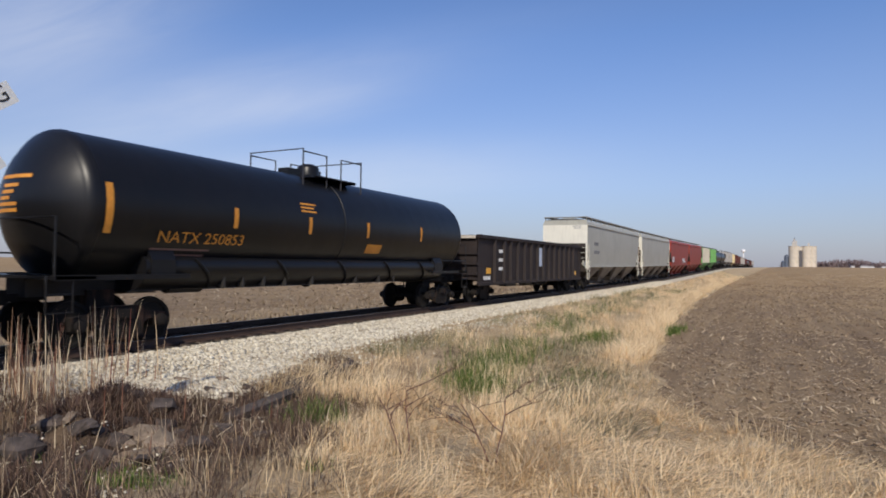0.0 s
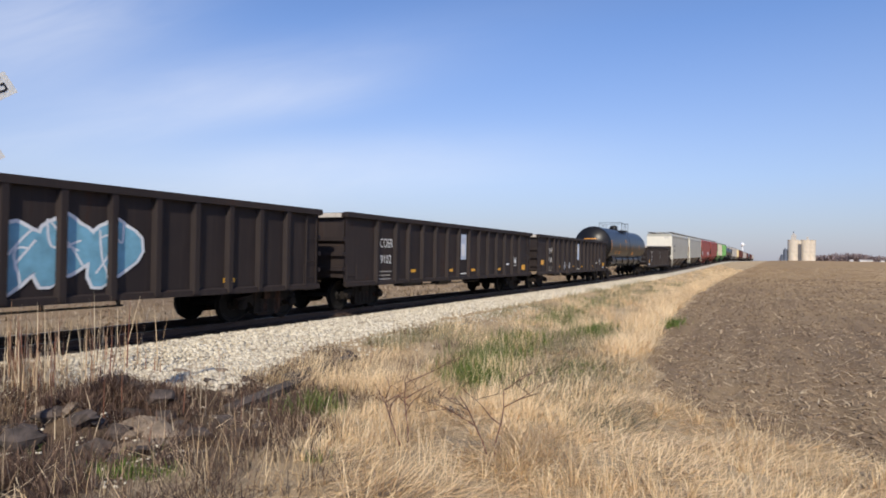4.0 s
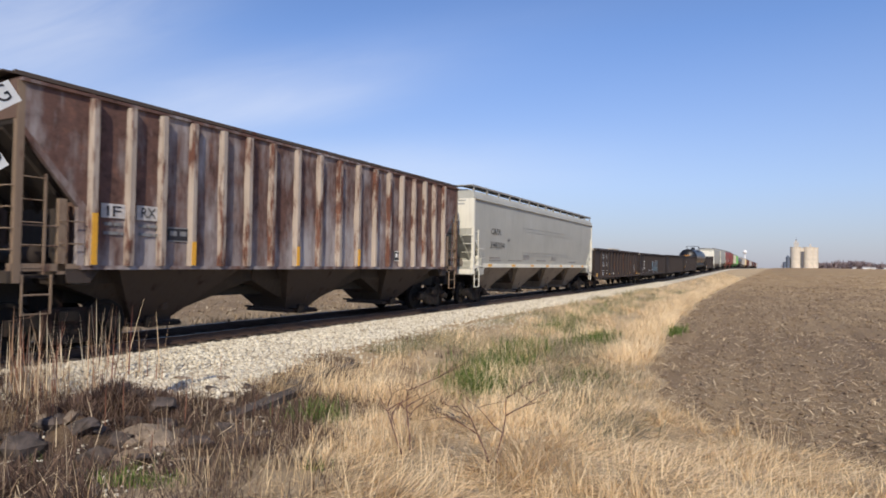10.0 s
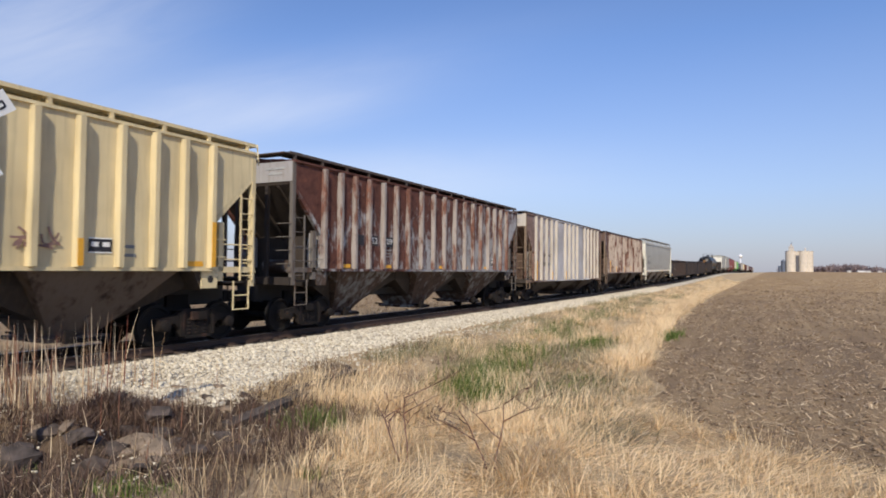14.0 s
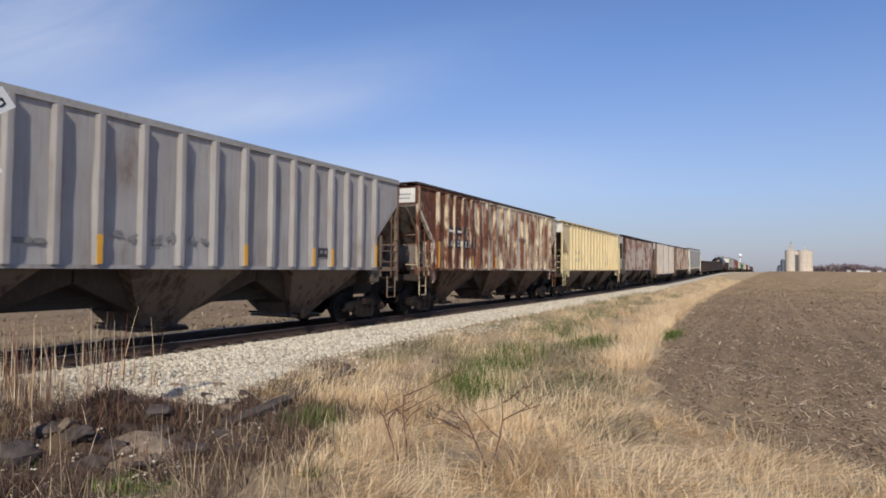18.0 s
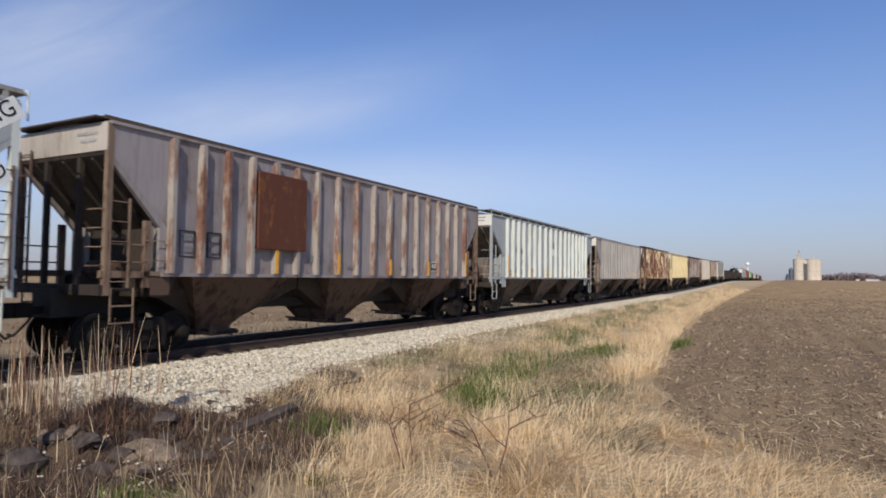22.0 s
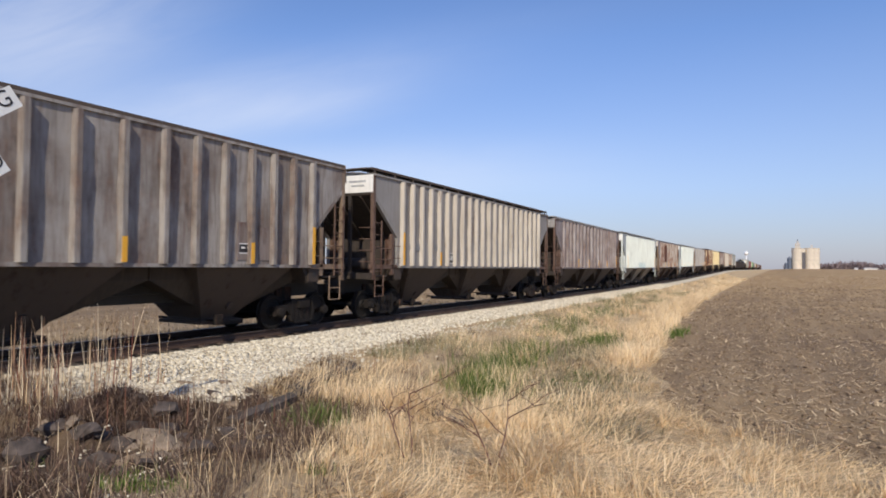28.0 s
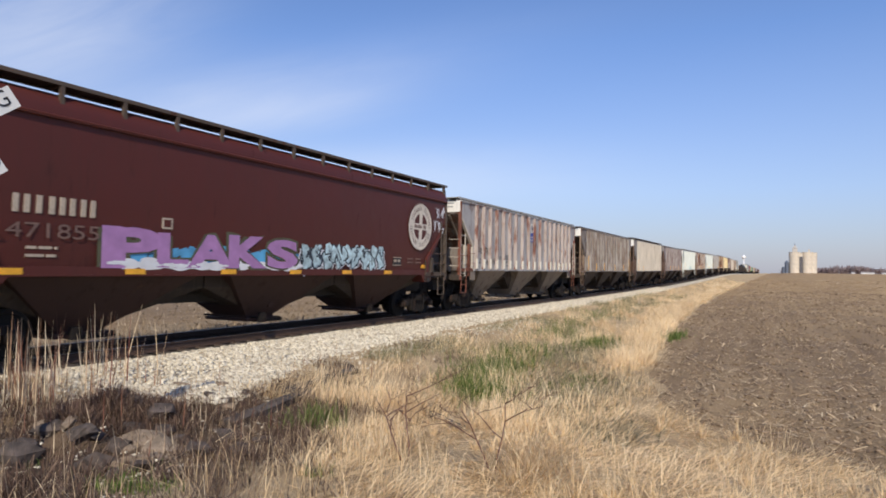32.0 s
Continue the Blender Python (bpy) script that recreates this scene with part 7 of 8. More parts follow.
GON_MARKS = [(-4.1, 0.90), (-1.1, 0.88), (1.0, 0.86), (3.9, 0.86)]
SMOOTH = dict(curved=True, ribs=0, zcut=2.75, zknee=1.75, cut=0.95, truck_cut=1.45, bays=4, wide=1.58, inset=0.75, walk_z=4.84, walk_x=1.22, walk_paint=WALKGREY, sill=1.42, eave=4.24, roof=4.72)
FAR_BLACK = dict(body=TANKBLACK, lite=True, label="black tank car far down the line")
FAR_GREY = dict(body=P_GREY, lite=True, label="grey covered hopper car far down the line")
FAR_TAN = dict(body=P_TAN, lite=True, label="tan covered hopper car far down the line")
FAR_OXIDE = dict(body=P_OXIDE, lite=True, label="brown red covered hopper car far down the line")

TRAIN = []
y_far = 168.8
for kind, spec in [("tank", FAR_BLACK)] * 2 + [("hop", FAR_GREY)] * 2 + [("hop", FAR_TAN)] + [("hop", FAR_OXIDE)] * 3 + [("hop", FAR_GREY)] * 3 + [("hop", FAR_OXIDE)] * 2 + [("tank", FAR_BLACK)] * 3 + [("hop", FAR_OXIDE)] * 3 + [("hop", FAR_GREY)] * 4:
    TRAIN.append((kind, y_far, y_far + 18.2, dict(spec)))
    y_far += 18.2
# kind, coupling behind and in front, spec
TRAIN += [
    ("hop", 150.2, 168.8, dict(body=P_GREEN, lite=True, label="bright green ribbed covered hopper car on the rails")),
    ("hop", 131.5, 150.2, dict(body=P_GREEN, lite=True, rib_paint=RIBCREAM, label="bright green ribbed covered hopper car on the rails")),
    ("hop", 110.3, 131.5, dict(SMOOTH, body=P_RED, lite=True, label="bright red smooth covered hopper car on the rails")),
    ("hop", 89.2, 110.3, dict(SMOOTH, body=P_RED, lite=True, label="bright red smooth covered hopper car with white graffiti", tags=[(-8.5, 2.1, 2.4, 0.9, SPRAYWHITE, P_RED, 3, 5), (2.5, 2.0, 3.5, 0.8, SPRAYWHITE, P_RED, 4, 6)])),
    ("hop", 68.4, 89.2, dict(SMOOTH, body=CREAM_GREY, end_paint=CREAM, under=UNDER2, label="pale grey smooth covered hopper car with cream ends")),
    ("hop", 47.6, 68.4, dict(SMOOTH, body=CREAM_GREY, end_paint=CREAM, under=UNDER2, label="pale grey smooth covered hopper car with cream ends", bars=lines(-7.6, -6.4, 2.9, 3.2, 1, GREYTXT) + lines(-7.6, -6.0, 2.3, 2.6, 1, GREYTXT))),
    ("gon", 29.8, 47.6, dict(body=GON, top=2.75, label="dark brown ribbed steel gondola car with a pale poster", marks=[(-7.1, 1.15), (6.9, 0.95)], bars=lines(-5.9, -5.2, 1.2, 2.2, 3, WHITE) + [(-0.4, 0.3, 1.4, 2.4, PALEBLUE)] + lines(-7.7, -6.9, 0.78, 0.98, 1, WHITE))),
    ("tank", 12.0, 29.8, dict(body=TANKBLACK, label="glossy black tank car with orange stencils and reflectors",
                              stripes=[(-7.5, 2.0, 2.97, 0.15), (-4.32, 2.26, 2.74, 0.13), (-1.63, 2.25, 2.71, 0.13), (1.14, 2.26, 2.73, 0.13), (4.5, 2.28, 2.77, 0.13), (1.62, 1.78, 2.06, 0.85)],
                              texts=[("NATX 250853", -6.4, -4.06, 1.86, 2.12, ORANGE)],
                              print_lines=[(-2.0, -1.35, 2.84, 0.05), (-2.0, -1.45, 2.94, 0.05), (-2.0, -1.35, 3.04, 0.05), (-6.45, -4.9, 1.70, 0.045), (-6.45, -5.0, 1.58, 0.045)],
                              end_bars=[(-0.55, 3.05, 1.0), (-0.35, 2.88, 0.5), (-0.42, 2.76, 0.45), (-0.5, 2.64, 0.4), (-0.55, 2.52, 0.7), (-0.6, 2.40, 0.75)])),
    ("gon", -5.4, 12.0, dict(body=GON, top=2.75, label="dark brown ribbed steel gondola car with a pale poster",
                             texts=[("COER", -6.26, -5.50, 1.74, 2.05, WHITE), ("9166", -6.23, -5.58, 1.22, 1.52, WHITE)],
                             marks=[(-7.26, 1.19), (7.2, 1.0)] + GON_MARKS,
                             bars=[(-0.37, 0.35, 1.36, 2.41, PALEBLUE), (-0.25, 0.1, 1.75, 2.3, SPRAYWHITE)] + lines(-6.36, -5.5, 0.72, 0.98, 3, PALETXT) + framed(5.45, 6.1, 1.08, 1.46) + lines(4.9, 5.3, 1.1, 1.2, 1, WHITE) + lines(-0.4, 0.4, 0.76, 0.82, 1, WHITE) + lines(6.9, 7.4, 0.78, 0.86, 1, WHITE),
                             tags=[(-3.15, 1.0, 1.4, 0.7, None, SPRAYWHITE, 3, 21)])),
    ("gon", -22.9, -5.4, dict(body=GON, top=2.75, label="dark brown ribbed steel gondola car with white numbers",
                              texts=[("COER", -6.27, -5.50, 1.74, 2.04, WHITE), ("9102", -6.24, -5.58, 1.22, 1.50, WHITE)],
                              marks=[(7.15, 0.95)] + GON_MARKS,
                              bars=[(-0.41, 0.25, 1.36, 2.40, PALEBLUE), (-0.2, 0.1, 1.5, 2.0, SPRAYWHITE)] + lines(-6.36, -5.54, 0.69, 0.99, 3, PALETXT) + framed(5.47, 6.1, 1.06, 1.46) + lines(4.75, 5.1, 1.1, 1.2, 1, WHITE) + lines(-0.4, 0.3, 0.76, 0.82, 1, WHITE))),
    ("gon", -40.4, -22.9, dict(body=GON, top=2.72, label="dark brown steel gondola car with pale blue graffiti", ribs=15, rib_span=(-6.8, 6.8),
                               marks=[(-3.6, 0.8), (4.9, 0.8)], bars=lines(-6.1, -5.3, 1.2, 2.0, 3, WHITE),
                               tags=[(-1.2, 1.45, 3.6, 1.7, SPRAYBLUE, SPRAYWHITE, 4, 31), (-4.1, 1.05, 2.0, 0.8, None, SPRAYWHITE, 3, 32), (-7.3, 1.05, 0.8, 0.9, None, SPRAYWHITE, 1, 33)])),
    ("gon", -58.1, -40.4, dict(body=GON2, top=2.74, label="warm brown ribbed steel gondola car with white numbers", ribs=13, rib_span=(-6.45, 6.83),
                               texts=[("TZ", -5.98, -5.5, 2.02, 2.33, WHITE), ("PR", -5.08, -4.55, 2.02, 2.33, WHITE), ("323", -6.25, -5.48, 1.43, 1.74, WHITE), ("154", -5.05, -4.43, 1.43, 1.74, WHITE)],
                               marks=[(-7.55, 0.76), (-3.7, 0.79), (-0.45, 0.79), (1.8, 0.79), (4.05, 0.79), (7.75, 0.75)],
                               bars=[(-6.3, -5.45, 1.96, 2.38, BLACK), (-5.15, -4.42, 1.96, 2.38, BLACK), (-6.32, -5.42, 1.38, 1.80, BLACK), (-5.12, -4.38, 1.38, 1.80, BLACK)] + lines(-6.25, -5.6, 0.78, 1.15, 3, WHITE) + lines(-5.0, -4.5, 0.85, 1.15, 2, WHITE) + framed(5.97, 6.43, 0.97, 1.58) + lines(5.9, 6.4, 1.7, 1.8, 1, WHITE) + lines(-2.4, -2.0, 0.85, 0.95, 1, WHITE),
                               plank=(-3.66, -1.0))),
    ("hop", -79.1, -58.1, dict(SMOOTH, body=CREAM_GREY, end_paint=CREAM, sill_paint=CREAM, under=UNDER2, eave=4.24, roof=4.72, bead_paint=CREAM_GREY, deck_paint=CREAM, pad_paint=CREAM_GREY, web_paint=CREAM_GREY, slope_paint=CREAM_GREY, front_paint=CREAM,
                               label="pale grey smooth-sided covered hopper with cream end frames",
                               texts=[("CBFX", -7.9, -6.77, 2.84, 3.10, BLACK), ("398354", -7.93, -6.24, 2.22, 2.50, BLACK)], text_lift=0.02,
                               marks=flat(-7.9, -5.0, -2.3, 0.25, 2.8, 5.2, 7.6),
                               bars=lines(-7.9, -6.5, 1.64, 1.82, 2, PALETXT) + lines(-5.6, -3.9, 1.66, 1.71, 1, PALETXT) + lines(-1.5, 0.0, 1.70, 1.75, 1, PALETXT) + lines(-3.6, -2.6, 1.74, 1.96, 4, PALETXT) + lines(1.0, 1.9, 1.74, 1.93, 4, PALETXT) + lines(4.6, 6.0, 1.66, 1.71, 1, GREYTXT) + lines(-5.9, -5.55, 2.6, 2.72, 3, PALETXT),
                               seams=True)),
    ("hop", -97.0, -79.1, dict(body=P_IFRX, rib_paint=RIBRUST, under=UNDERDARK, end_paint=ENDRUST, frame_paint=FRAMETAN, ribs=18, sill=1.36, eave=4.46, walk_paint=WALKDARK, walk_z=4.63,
                               label="brown and white streaked ribbed covered hopper car",
                               marks=tall((-6.85, 0.95), -4.6, -1.15, 1.62), texts=[("IF", -6.66, -6.36, 2.30, 2.50, BLACK), ("RX", -5.93, -5.6, 2.32, 2.52, BLACK)],
                               bars=[(-6.76, -6.25, 2.27, 2.54, PALEPATCH), (-6.02, -5.51, 2.27, 2.56, PALEPATCH)] + lines(-6.7, -6.3, 1.95, 2.2, 2, GREYTXT) + lines(-5.95, -5.5, 1.95, 2.2, 2, GREYTXT) + framed(-5.29, -4.78, 1.87, 2.17, GREYTXT) + framed(3.55, 4.0, 1.55, 1.88))),
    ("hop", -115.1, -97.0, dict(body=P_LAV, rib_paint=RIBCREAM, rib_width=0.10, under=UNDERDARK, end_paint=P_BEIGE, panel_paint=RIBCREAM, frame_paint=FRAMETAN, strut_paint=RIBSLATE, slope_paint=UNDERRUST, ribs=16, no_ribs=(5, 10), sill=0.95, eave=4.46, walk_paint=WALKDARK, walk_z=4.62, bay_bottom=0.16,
                                label="chalky lavender grey ribbed hopper car with cream ribs",
                                marks=tall((-6.9, 1.05), -4.0, -1.3), texts=[("NA", -5.6, -5.1, 2.28, 2.47, BLACK), ("HX", -4.7, -4.22, 2.28, 2.47, BLACK), ("240", -5.78, -5.1, 1.76, 1.99, BLACK)],
                                bars=lines(-4.7, -4.3, 1.78, 1.97, 1, GREYTXT) + framed(5.36, 5.8, 1.30, 1.62, GREYTXT) + [(1.50, 1.63, 1.13, 1.62, YELLOW), (3.68, 3.82, 1.13, 1.62, YELLOW), (6.44, 6.60, 1.15, 1.95, YELLOW)])),
    ("hop", -133.25, -115.1, dict(body=P_PATCH, rib_paint=RIBPINK, under=UNDER3, end_paint=P_GREY, frame_paint=FRAMEGREY, ribs=18, sill=1.5, eave=4.34, walk_paint=WALKDARK,
                                 label="grey covered hopper car with large rust patches",
                                 marks=flat(-6.0, -3.7, 0.2, 2.3, 4.5), rib_shift=-0.16, texts=[("52", -4.66, -4.35, 2.31, 2.50, WHITE), ("09", -3.80, -3.47, 2.31, 2.50, WHITE)],
                                 bars=[(-4.69, -4.32, 2.25, 2.56, BLACK), (-3.86, -3.40, 2.23, 2.56, BLACK)] + lines(-3.82, -3.47, 1.9, 2.15, 3, FAINTWHITE) + framed(5.03, 5.43, 1.65, 2.0) + [(-5.5, -5.1, 2.25, 2.56, BLACK)])),
    ("hop", -151.6, -133.25, dict(body=P_TAN, rib_paint=P_TAN, under=UNDER, end_paint=P_TAN, frame_paint=P_TAN, panel_paint=CREAM, front_paint=P_TAN, pad_paint=P_TAN, ribs=18, walk_paint=P_TAN, eave=4.28, walk_z=4.55, label="pale yellow ribbed covered hopper car", rib_shift=0.15,
                                 marks=tall(3.78, (6.92, 1.0)) + flat(6.7), bars=framed(4.28, 4.74, 1.76, 2.05) + lines(5.0, 5.25, 1.7, 1.95, 2, GREYTXT) + lines(-5.8, -4.6, 2.5, 2.8, 1, GREYTXT) + lines(-5.8, -4.6, 2.0, 2.3, 1, GREYTXT),
                                 tags=[(2.3, 2.0, 1.5, 0.7, None, FAINT, 3, 41)])),
    ("hop", -169.7, -151.6, dict(body=P_CSX, frame_paint=RIBCSX, rib_paint=RIBCSX, under=UNDERRUST, end_paint=RIBCREAM, panel_paint=P_RUSTPLATE, sign_paint=ENDWHITE, slope_paint=FRAMEPALE, ribs=18, walk_paint=WALKDARK, eave=4.43, walk_z=4.63, label="rust-eaten cream ribbed covered hopper car",
                                 marks=tall((-6.85, 1.0), -3.7, -1.1),
                                 rib_bands=[(-5.9, -4.5, 2.84, 3.17, BLACK), (-5.9, -3.85, 2.34, 2.68, BLACK), (-5.9, -3.85, 1.53, 2.34, P_CSXRED), (-5.9, -3.85, 2.68, 2.84, P_CSXRED), (-4.4, -3.85, 2.84, 3.17, P_CSXRED), (-5.9, -3.85, 3.17, 4.38, P_CSXRED)], bars=[(-6.12, -4.60, 2.84, 3.17, BLACK), (-6.12, -3.80, 2.34, 2.68, BLACK)] + lines(-5.95, -5.5, 2.95, 3.07, 1, WHITE) + lines(-5.2, -4.75, 2.95, 3.07, 1, WHITE) + framed(4.9, 5.3, 1.7, 2.05) + lines(2.0, 3.0, 2.9, 3.1, 1, GREYTXT),
                                 texts=[("2", -6.07, -5.90, 2.39, 2.63, WHITE), ("6", -5.75, -5.58, 2.39, 2.63, WHITE), ("0", -5.22, -5.02, 2.39, 2.63, WHITE), ("1", -4.90, -4.80, 2.39, 2.63, WHITE), ("1", -4.42, -4.32, 2.39, 2.63, WHITE), ("2", -4.18, -3.99, 2.39, 2.63, WHITE)])),
    ("hop", -188.1, -169.7, dict(body=P_GREY, rib_paint=P_GREY, under=UNDER, end_paint=P_BEIGE, frame_paint=FRAMETAN, ladder_paint=RIBCREAM, panel_paint=RIBWHITE, ribs=18, walk_paint=WALKGREY, eave=4.34, walk_z=4.49, label="aged grey ribbed covered hopper car with faint tags",
                                 marks=tall((-2.25, 0.55), 1.48, 4.02, 4.92, (7.0, 0.7)), bars=lines(-3.74, -3.24, 1.86, 1.98, 1, GREYTXT) + framed(4.25, 4.65, 1.75, 2.05, GREYTXT) + lines(-6.2, -5.2, 2.4, 2.6, 1, GREYTXT),
                                 tags=[(-2.06, 2.05, 0.7, 0.45, None, GREYTXT, 2, 51), (-1.2, 2.05, 0.75, 0.45, None, GREYTXT, 2, 52), (-0.3, 2.05, 0.7, 0.4, None, GREYTXT, 2, 53)])),
    ("hop", -206.8, -188.1, dict(body=P_LIGHT, pad_paint=P_LIGHT, rib_paint=RIBCOOL, under=UNDER, end_paint=P_LIGHT, slope_paint=FRAMEPALE, panel_paint=ENDWHITE, ribs=18, walk_paint=WALKGREY, eave=4.28, walk_z=4.55, label="light grey ribbed covered hopper with white ribs",
                                 marks=tall((-6.88, 1.05), -3.68, -1.1, 1.69, 4.25, (7.0, 0.95)) + flat(-5.78, -3.3, -0.8, 0.16),
                                 texts=[("IT", -5.89, -5.62, 2.70, 2.89, NAVY), ("FX", -5.15, -4.76, 2.70, 2.91, NAVY), ("8", -5.95, -5.80, 2.10, 2.34, GREYTXT), ("47", -5.2, -4.78, 2.10, 2.34, GREYTXT)],
                                 bars=[(-0.04, 0.60, 3.22, 3.46, NAVY), (0.02, 0.54, 3.28, 3.32, WHITE), (0.02, 0.54, 3.37, 3.41, WHITE), (0.05, 0.54, 2.76, 3.11, WHITE)] + framed(5.31, 5.72, 1.70, 2.0) + lines(-6.6, -6.1, 1.62, 1.85, 2, GREYTXT) + lines(-5.2, -4.7, 1.7, 1.9, 2, GREYTXT) + lines(-3.4, -3.1, 1.8, 1.95, 2, FAINT) + lines(-5.95, -5.6, 1.75, 1.95, 2, GREYTXT))),
    ("hop", -225.2, -206.8, dict(inset=0.86, body=P_SLATE, rib_paint=RIBSLATE, under=UNDERRUST, end_paint=P_BEIGE, frame_paint=FRAMETAN, panel_paint=RIBCREAM, ribs=18, walk_paint=WALKDARK, eave=4.34, walk_z=4.49, label="mauve brown ribbed hopper car with a rusty patch plate",
                                 marks=tall((-3.8, 0.6), (-1.23, 0.62), 1.57, 4.1, (7.0, 0.95)), plate=(-4.59, -2.84, 2.11, 4.01), bars=framed(4.3, 4.66, 1.68, 2.02) + outlined(-6.72, -6.32, 1.85, 2.42) + outlined(-5.98, -5.6, 1.85, 2.42),
                                 tags=[(-2.6, 1.9, 0.7, 0.4, None, GREYTXT, 2, 61), (-0.9, 1.75, 0.8, 0.35, None, GREYTXT, 2, 62), (2.0, 1.75, 1.2, 0.35, None, GREYTXT, 3, 63)])),
    ("hop", -243.8, -225.2, dict(inset=0.79, body=P_LIGHT, pad_paint=P_LIGHT, rib_paint=RIBCOOL, under=UNDER2, end_paint=P_LIGHT, slope_paint=FRAMEPALE, panel_paint=ENDWHITE, frame_paint=RIBCOOL, ribs=18, walk_paint=WALKGREY, eave=4.30, walk_z=4.56, label="light grey ribbed covered hopper with blue graffiti",
                                 marks=tall((-6.9, 1.05), (7.0, 1.05)) + flat(-1.9, 0.9, 4.4, -4.2), bars=[(-6.01, -5.6, 2.56, 2.86, SPRAYDARK), (-5.35, -4.77, 2.56, 2.86, SPRAYDARK), (-6.0, -5.65, 2.94, 3.16, GREYTXT), (-5.33, -4.85, 2.94, 3.16, GREYTXT)] + framed(4.91, 5.32, 1.7, 2.04) + lines(-5.3, -4.8, 2.2, 2.5, 2, GREYTXT),
                                 tags=[(-1.43, 1.78, 3.6, 0.62, SPRAYPALE, NAVY, 5, 71)], rib_tag=(-1.6, 2.2, SPRAYPALE))),
    ("hop", -262.25, -243.8, dict(body=P_MAUVE, rib_paint=P_MAUVE, under=UNDERDARK, end_paint=ENDRUST, panel_paint=P_BEIGE, ribs=18, walk_paint=WALKGREY, eave=4.30, walk_z=4.48, label="dull brown grey ribbed covered hopper car",
                                 marks=tall(-3.9, -1.37, 1.37, 3.9, (7.0, 0.95)), texts=[("83", -5.30, -4.90, 2.33, 2.66, BLACK), ("38", -4.5, -4.09, 2.31, 2.64, BLACK), ("96", -3.66, -3.25, 2.31, 2.64, BLACK)], bars=framed(4.12, 4.53, 1.77, 2.07))),
    ("hop", -280.9, -262.25, dict(body=P_BEIGE, rib_paint=RIBCREAM, under=UNDERDARK, end_paint=ENDRUST, panel_paint=ENDWHITE, ribs=22, eave=4.36, walk_paint=WALKDARK, label="beige grey closely ribbed covered hopper car",
                                 marks=tall((-6.74, 1.1), -4.5), bars=lines(-6.4, -5.4, 2.05, 2.32, 1, GREYTXT) + lines(-4.95, -3.95, 2.08, 2.36, 1, GREYTXT) + framed(-3.46, -3.1, 1.6, 2.0))),
    ("hop", -299.5, -280.9, dict(inset=0.86, body=P_PLCX, rib_paint=P_PLCX, under=UNDERDARK, end_paint=ENDRUST, frame_paint=FRAMETAN, panel_paint=ENDWHITE, ribs=18, walk_paint=WALKDARK, eave=4.30, walk_z=4.45, label="beige brown ribbed covered hopper car with orange strips",
                                 marks=tall((-6.9, 1.0), -4.62, (-2.1, 0.57), 1.53, 4.97, (7.0, 1.0)),
                                 texts=[("PL", -6.61, -6.36, 2.14, 2.33, NAVY), ("CX", -6.07, -5.71, 2.14, 2.36, NAVY), ("19", -6.61, -6.36, 1.72, 1.92, NAVY), ("398", -6.09, -5.68, 1.72, 1.92, NAVY)],
                                 bars=[(4.34, 4.9, 1.6, 2.5, P_BROWN), (5.05, 5.6, 1.6, 2.4, P_BROWN), (-1.95, -1.45, 1.6, 2.0, FAINT)] + framed(4.4, 4.8, 1.75, 2.0, WHITE), tags=[(-7.9, 3.55, 0.9, 0.5, None, GREYTXT, 2, 81), (-3.6, 1.95, 0.5, 0.4, None, GREYTXT, 1, 82)])),
    ("hop", -317.7, -299.5, dict(texts=[("DJ", -6.72, -6.3, 2.18, 2.44, BLACK), ("TX", -5.95, -5.57, 2.18, 2.44, BLACK), ("47", -6.72, -6.35, 1.70, 1.96, BLACK), ("56", -5.96, -5.58, 1.70, 1.96, BLACK), ("49", -5.20, -4.84, 1.70, 1.96, BLACK)], body=P_CHALK, rib_paint=RIBRED, rib_feet=RIBWHITE, under=UNDER2, end_paint=ENDRUST, frame_paint=RUSTPOST, ladder_paint=RIBCREAM, knee_paint=RIBCREAM, strut_paint=RIBCREAM, slope_paint=FRAMEPALE, front_paint=RIBCREAM, panel_paint=ENDWHITE, ribs=18, walk_paint=WALKGREY, eave=4.25, walk_z=4.43, diamond=(0.18, 3.71, 0.17), label="pale grey ribbed hopper car with a blue sign",
                                 bars=[(-0.13, 0.49, 3.45, 3.91, WHITE), (-0.14, 0.49, 2.97, 3.44, BLUE), (-0.05, 0.40, 3.05, 3.09, WHITE), (-0.05, 0.40, 3.2, 3.24, WHITE), (-3.73, -3.05, 2.02, 2.19, GREYTXT)] + [(-0.02, 0.37, 3.505, 3.53, NAVY)] + framed(5.13, 5.57, 1.6, 1.95) + lines(-4.3, -2.95, 1.95, 2.15, 1, GREYTXT) + lines(-3.7, -3.1, 1.65, 1.9, 2, GREYTXT))),
    ("hop", -336.5, -317.7, dict(SMOOTH, body=P_OXIDE, rib_paint=P_OXIDE, under=UNDEROX, frame_paint=WALKDARK, front_paint=WALKDARK, web_paint=P_OXIDE, zcut=3.3, zknee=1.8, cut=1.5, bays=3, inset=0.72, eave=4.04, roof=4.60, sill=1.34, walk_paint=WALKDARK, walk_z=4.70, walk_x=1.26, label="dark oxide red smooth covered hopper with bright graffiti",
                                 marks=flat(-6.88, -4.55, -2.15, 0.15, 2.42, 4.66), emblem=(6.66, 2.98, 0.84), spiky=0.10, text_lift=0.02,
                                 texts=[("471855", -6.95, -5.33, 1.93, 2.19, DULLTXT)],
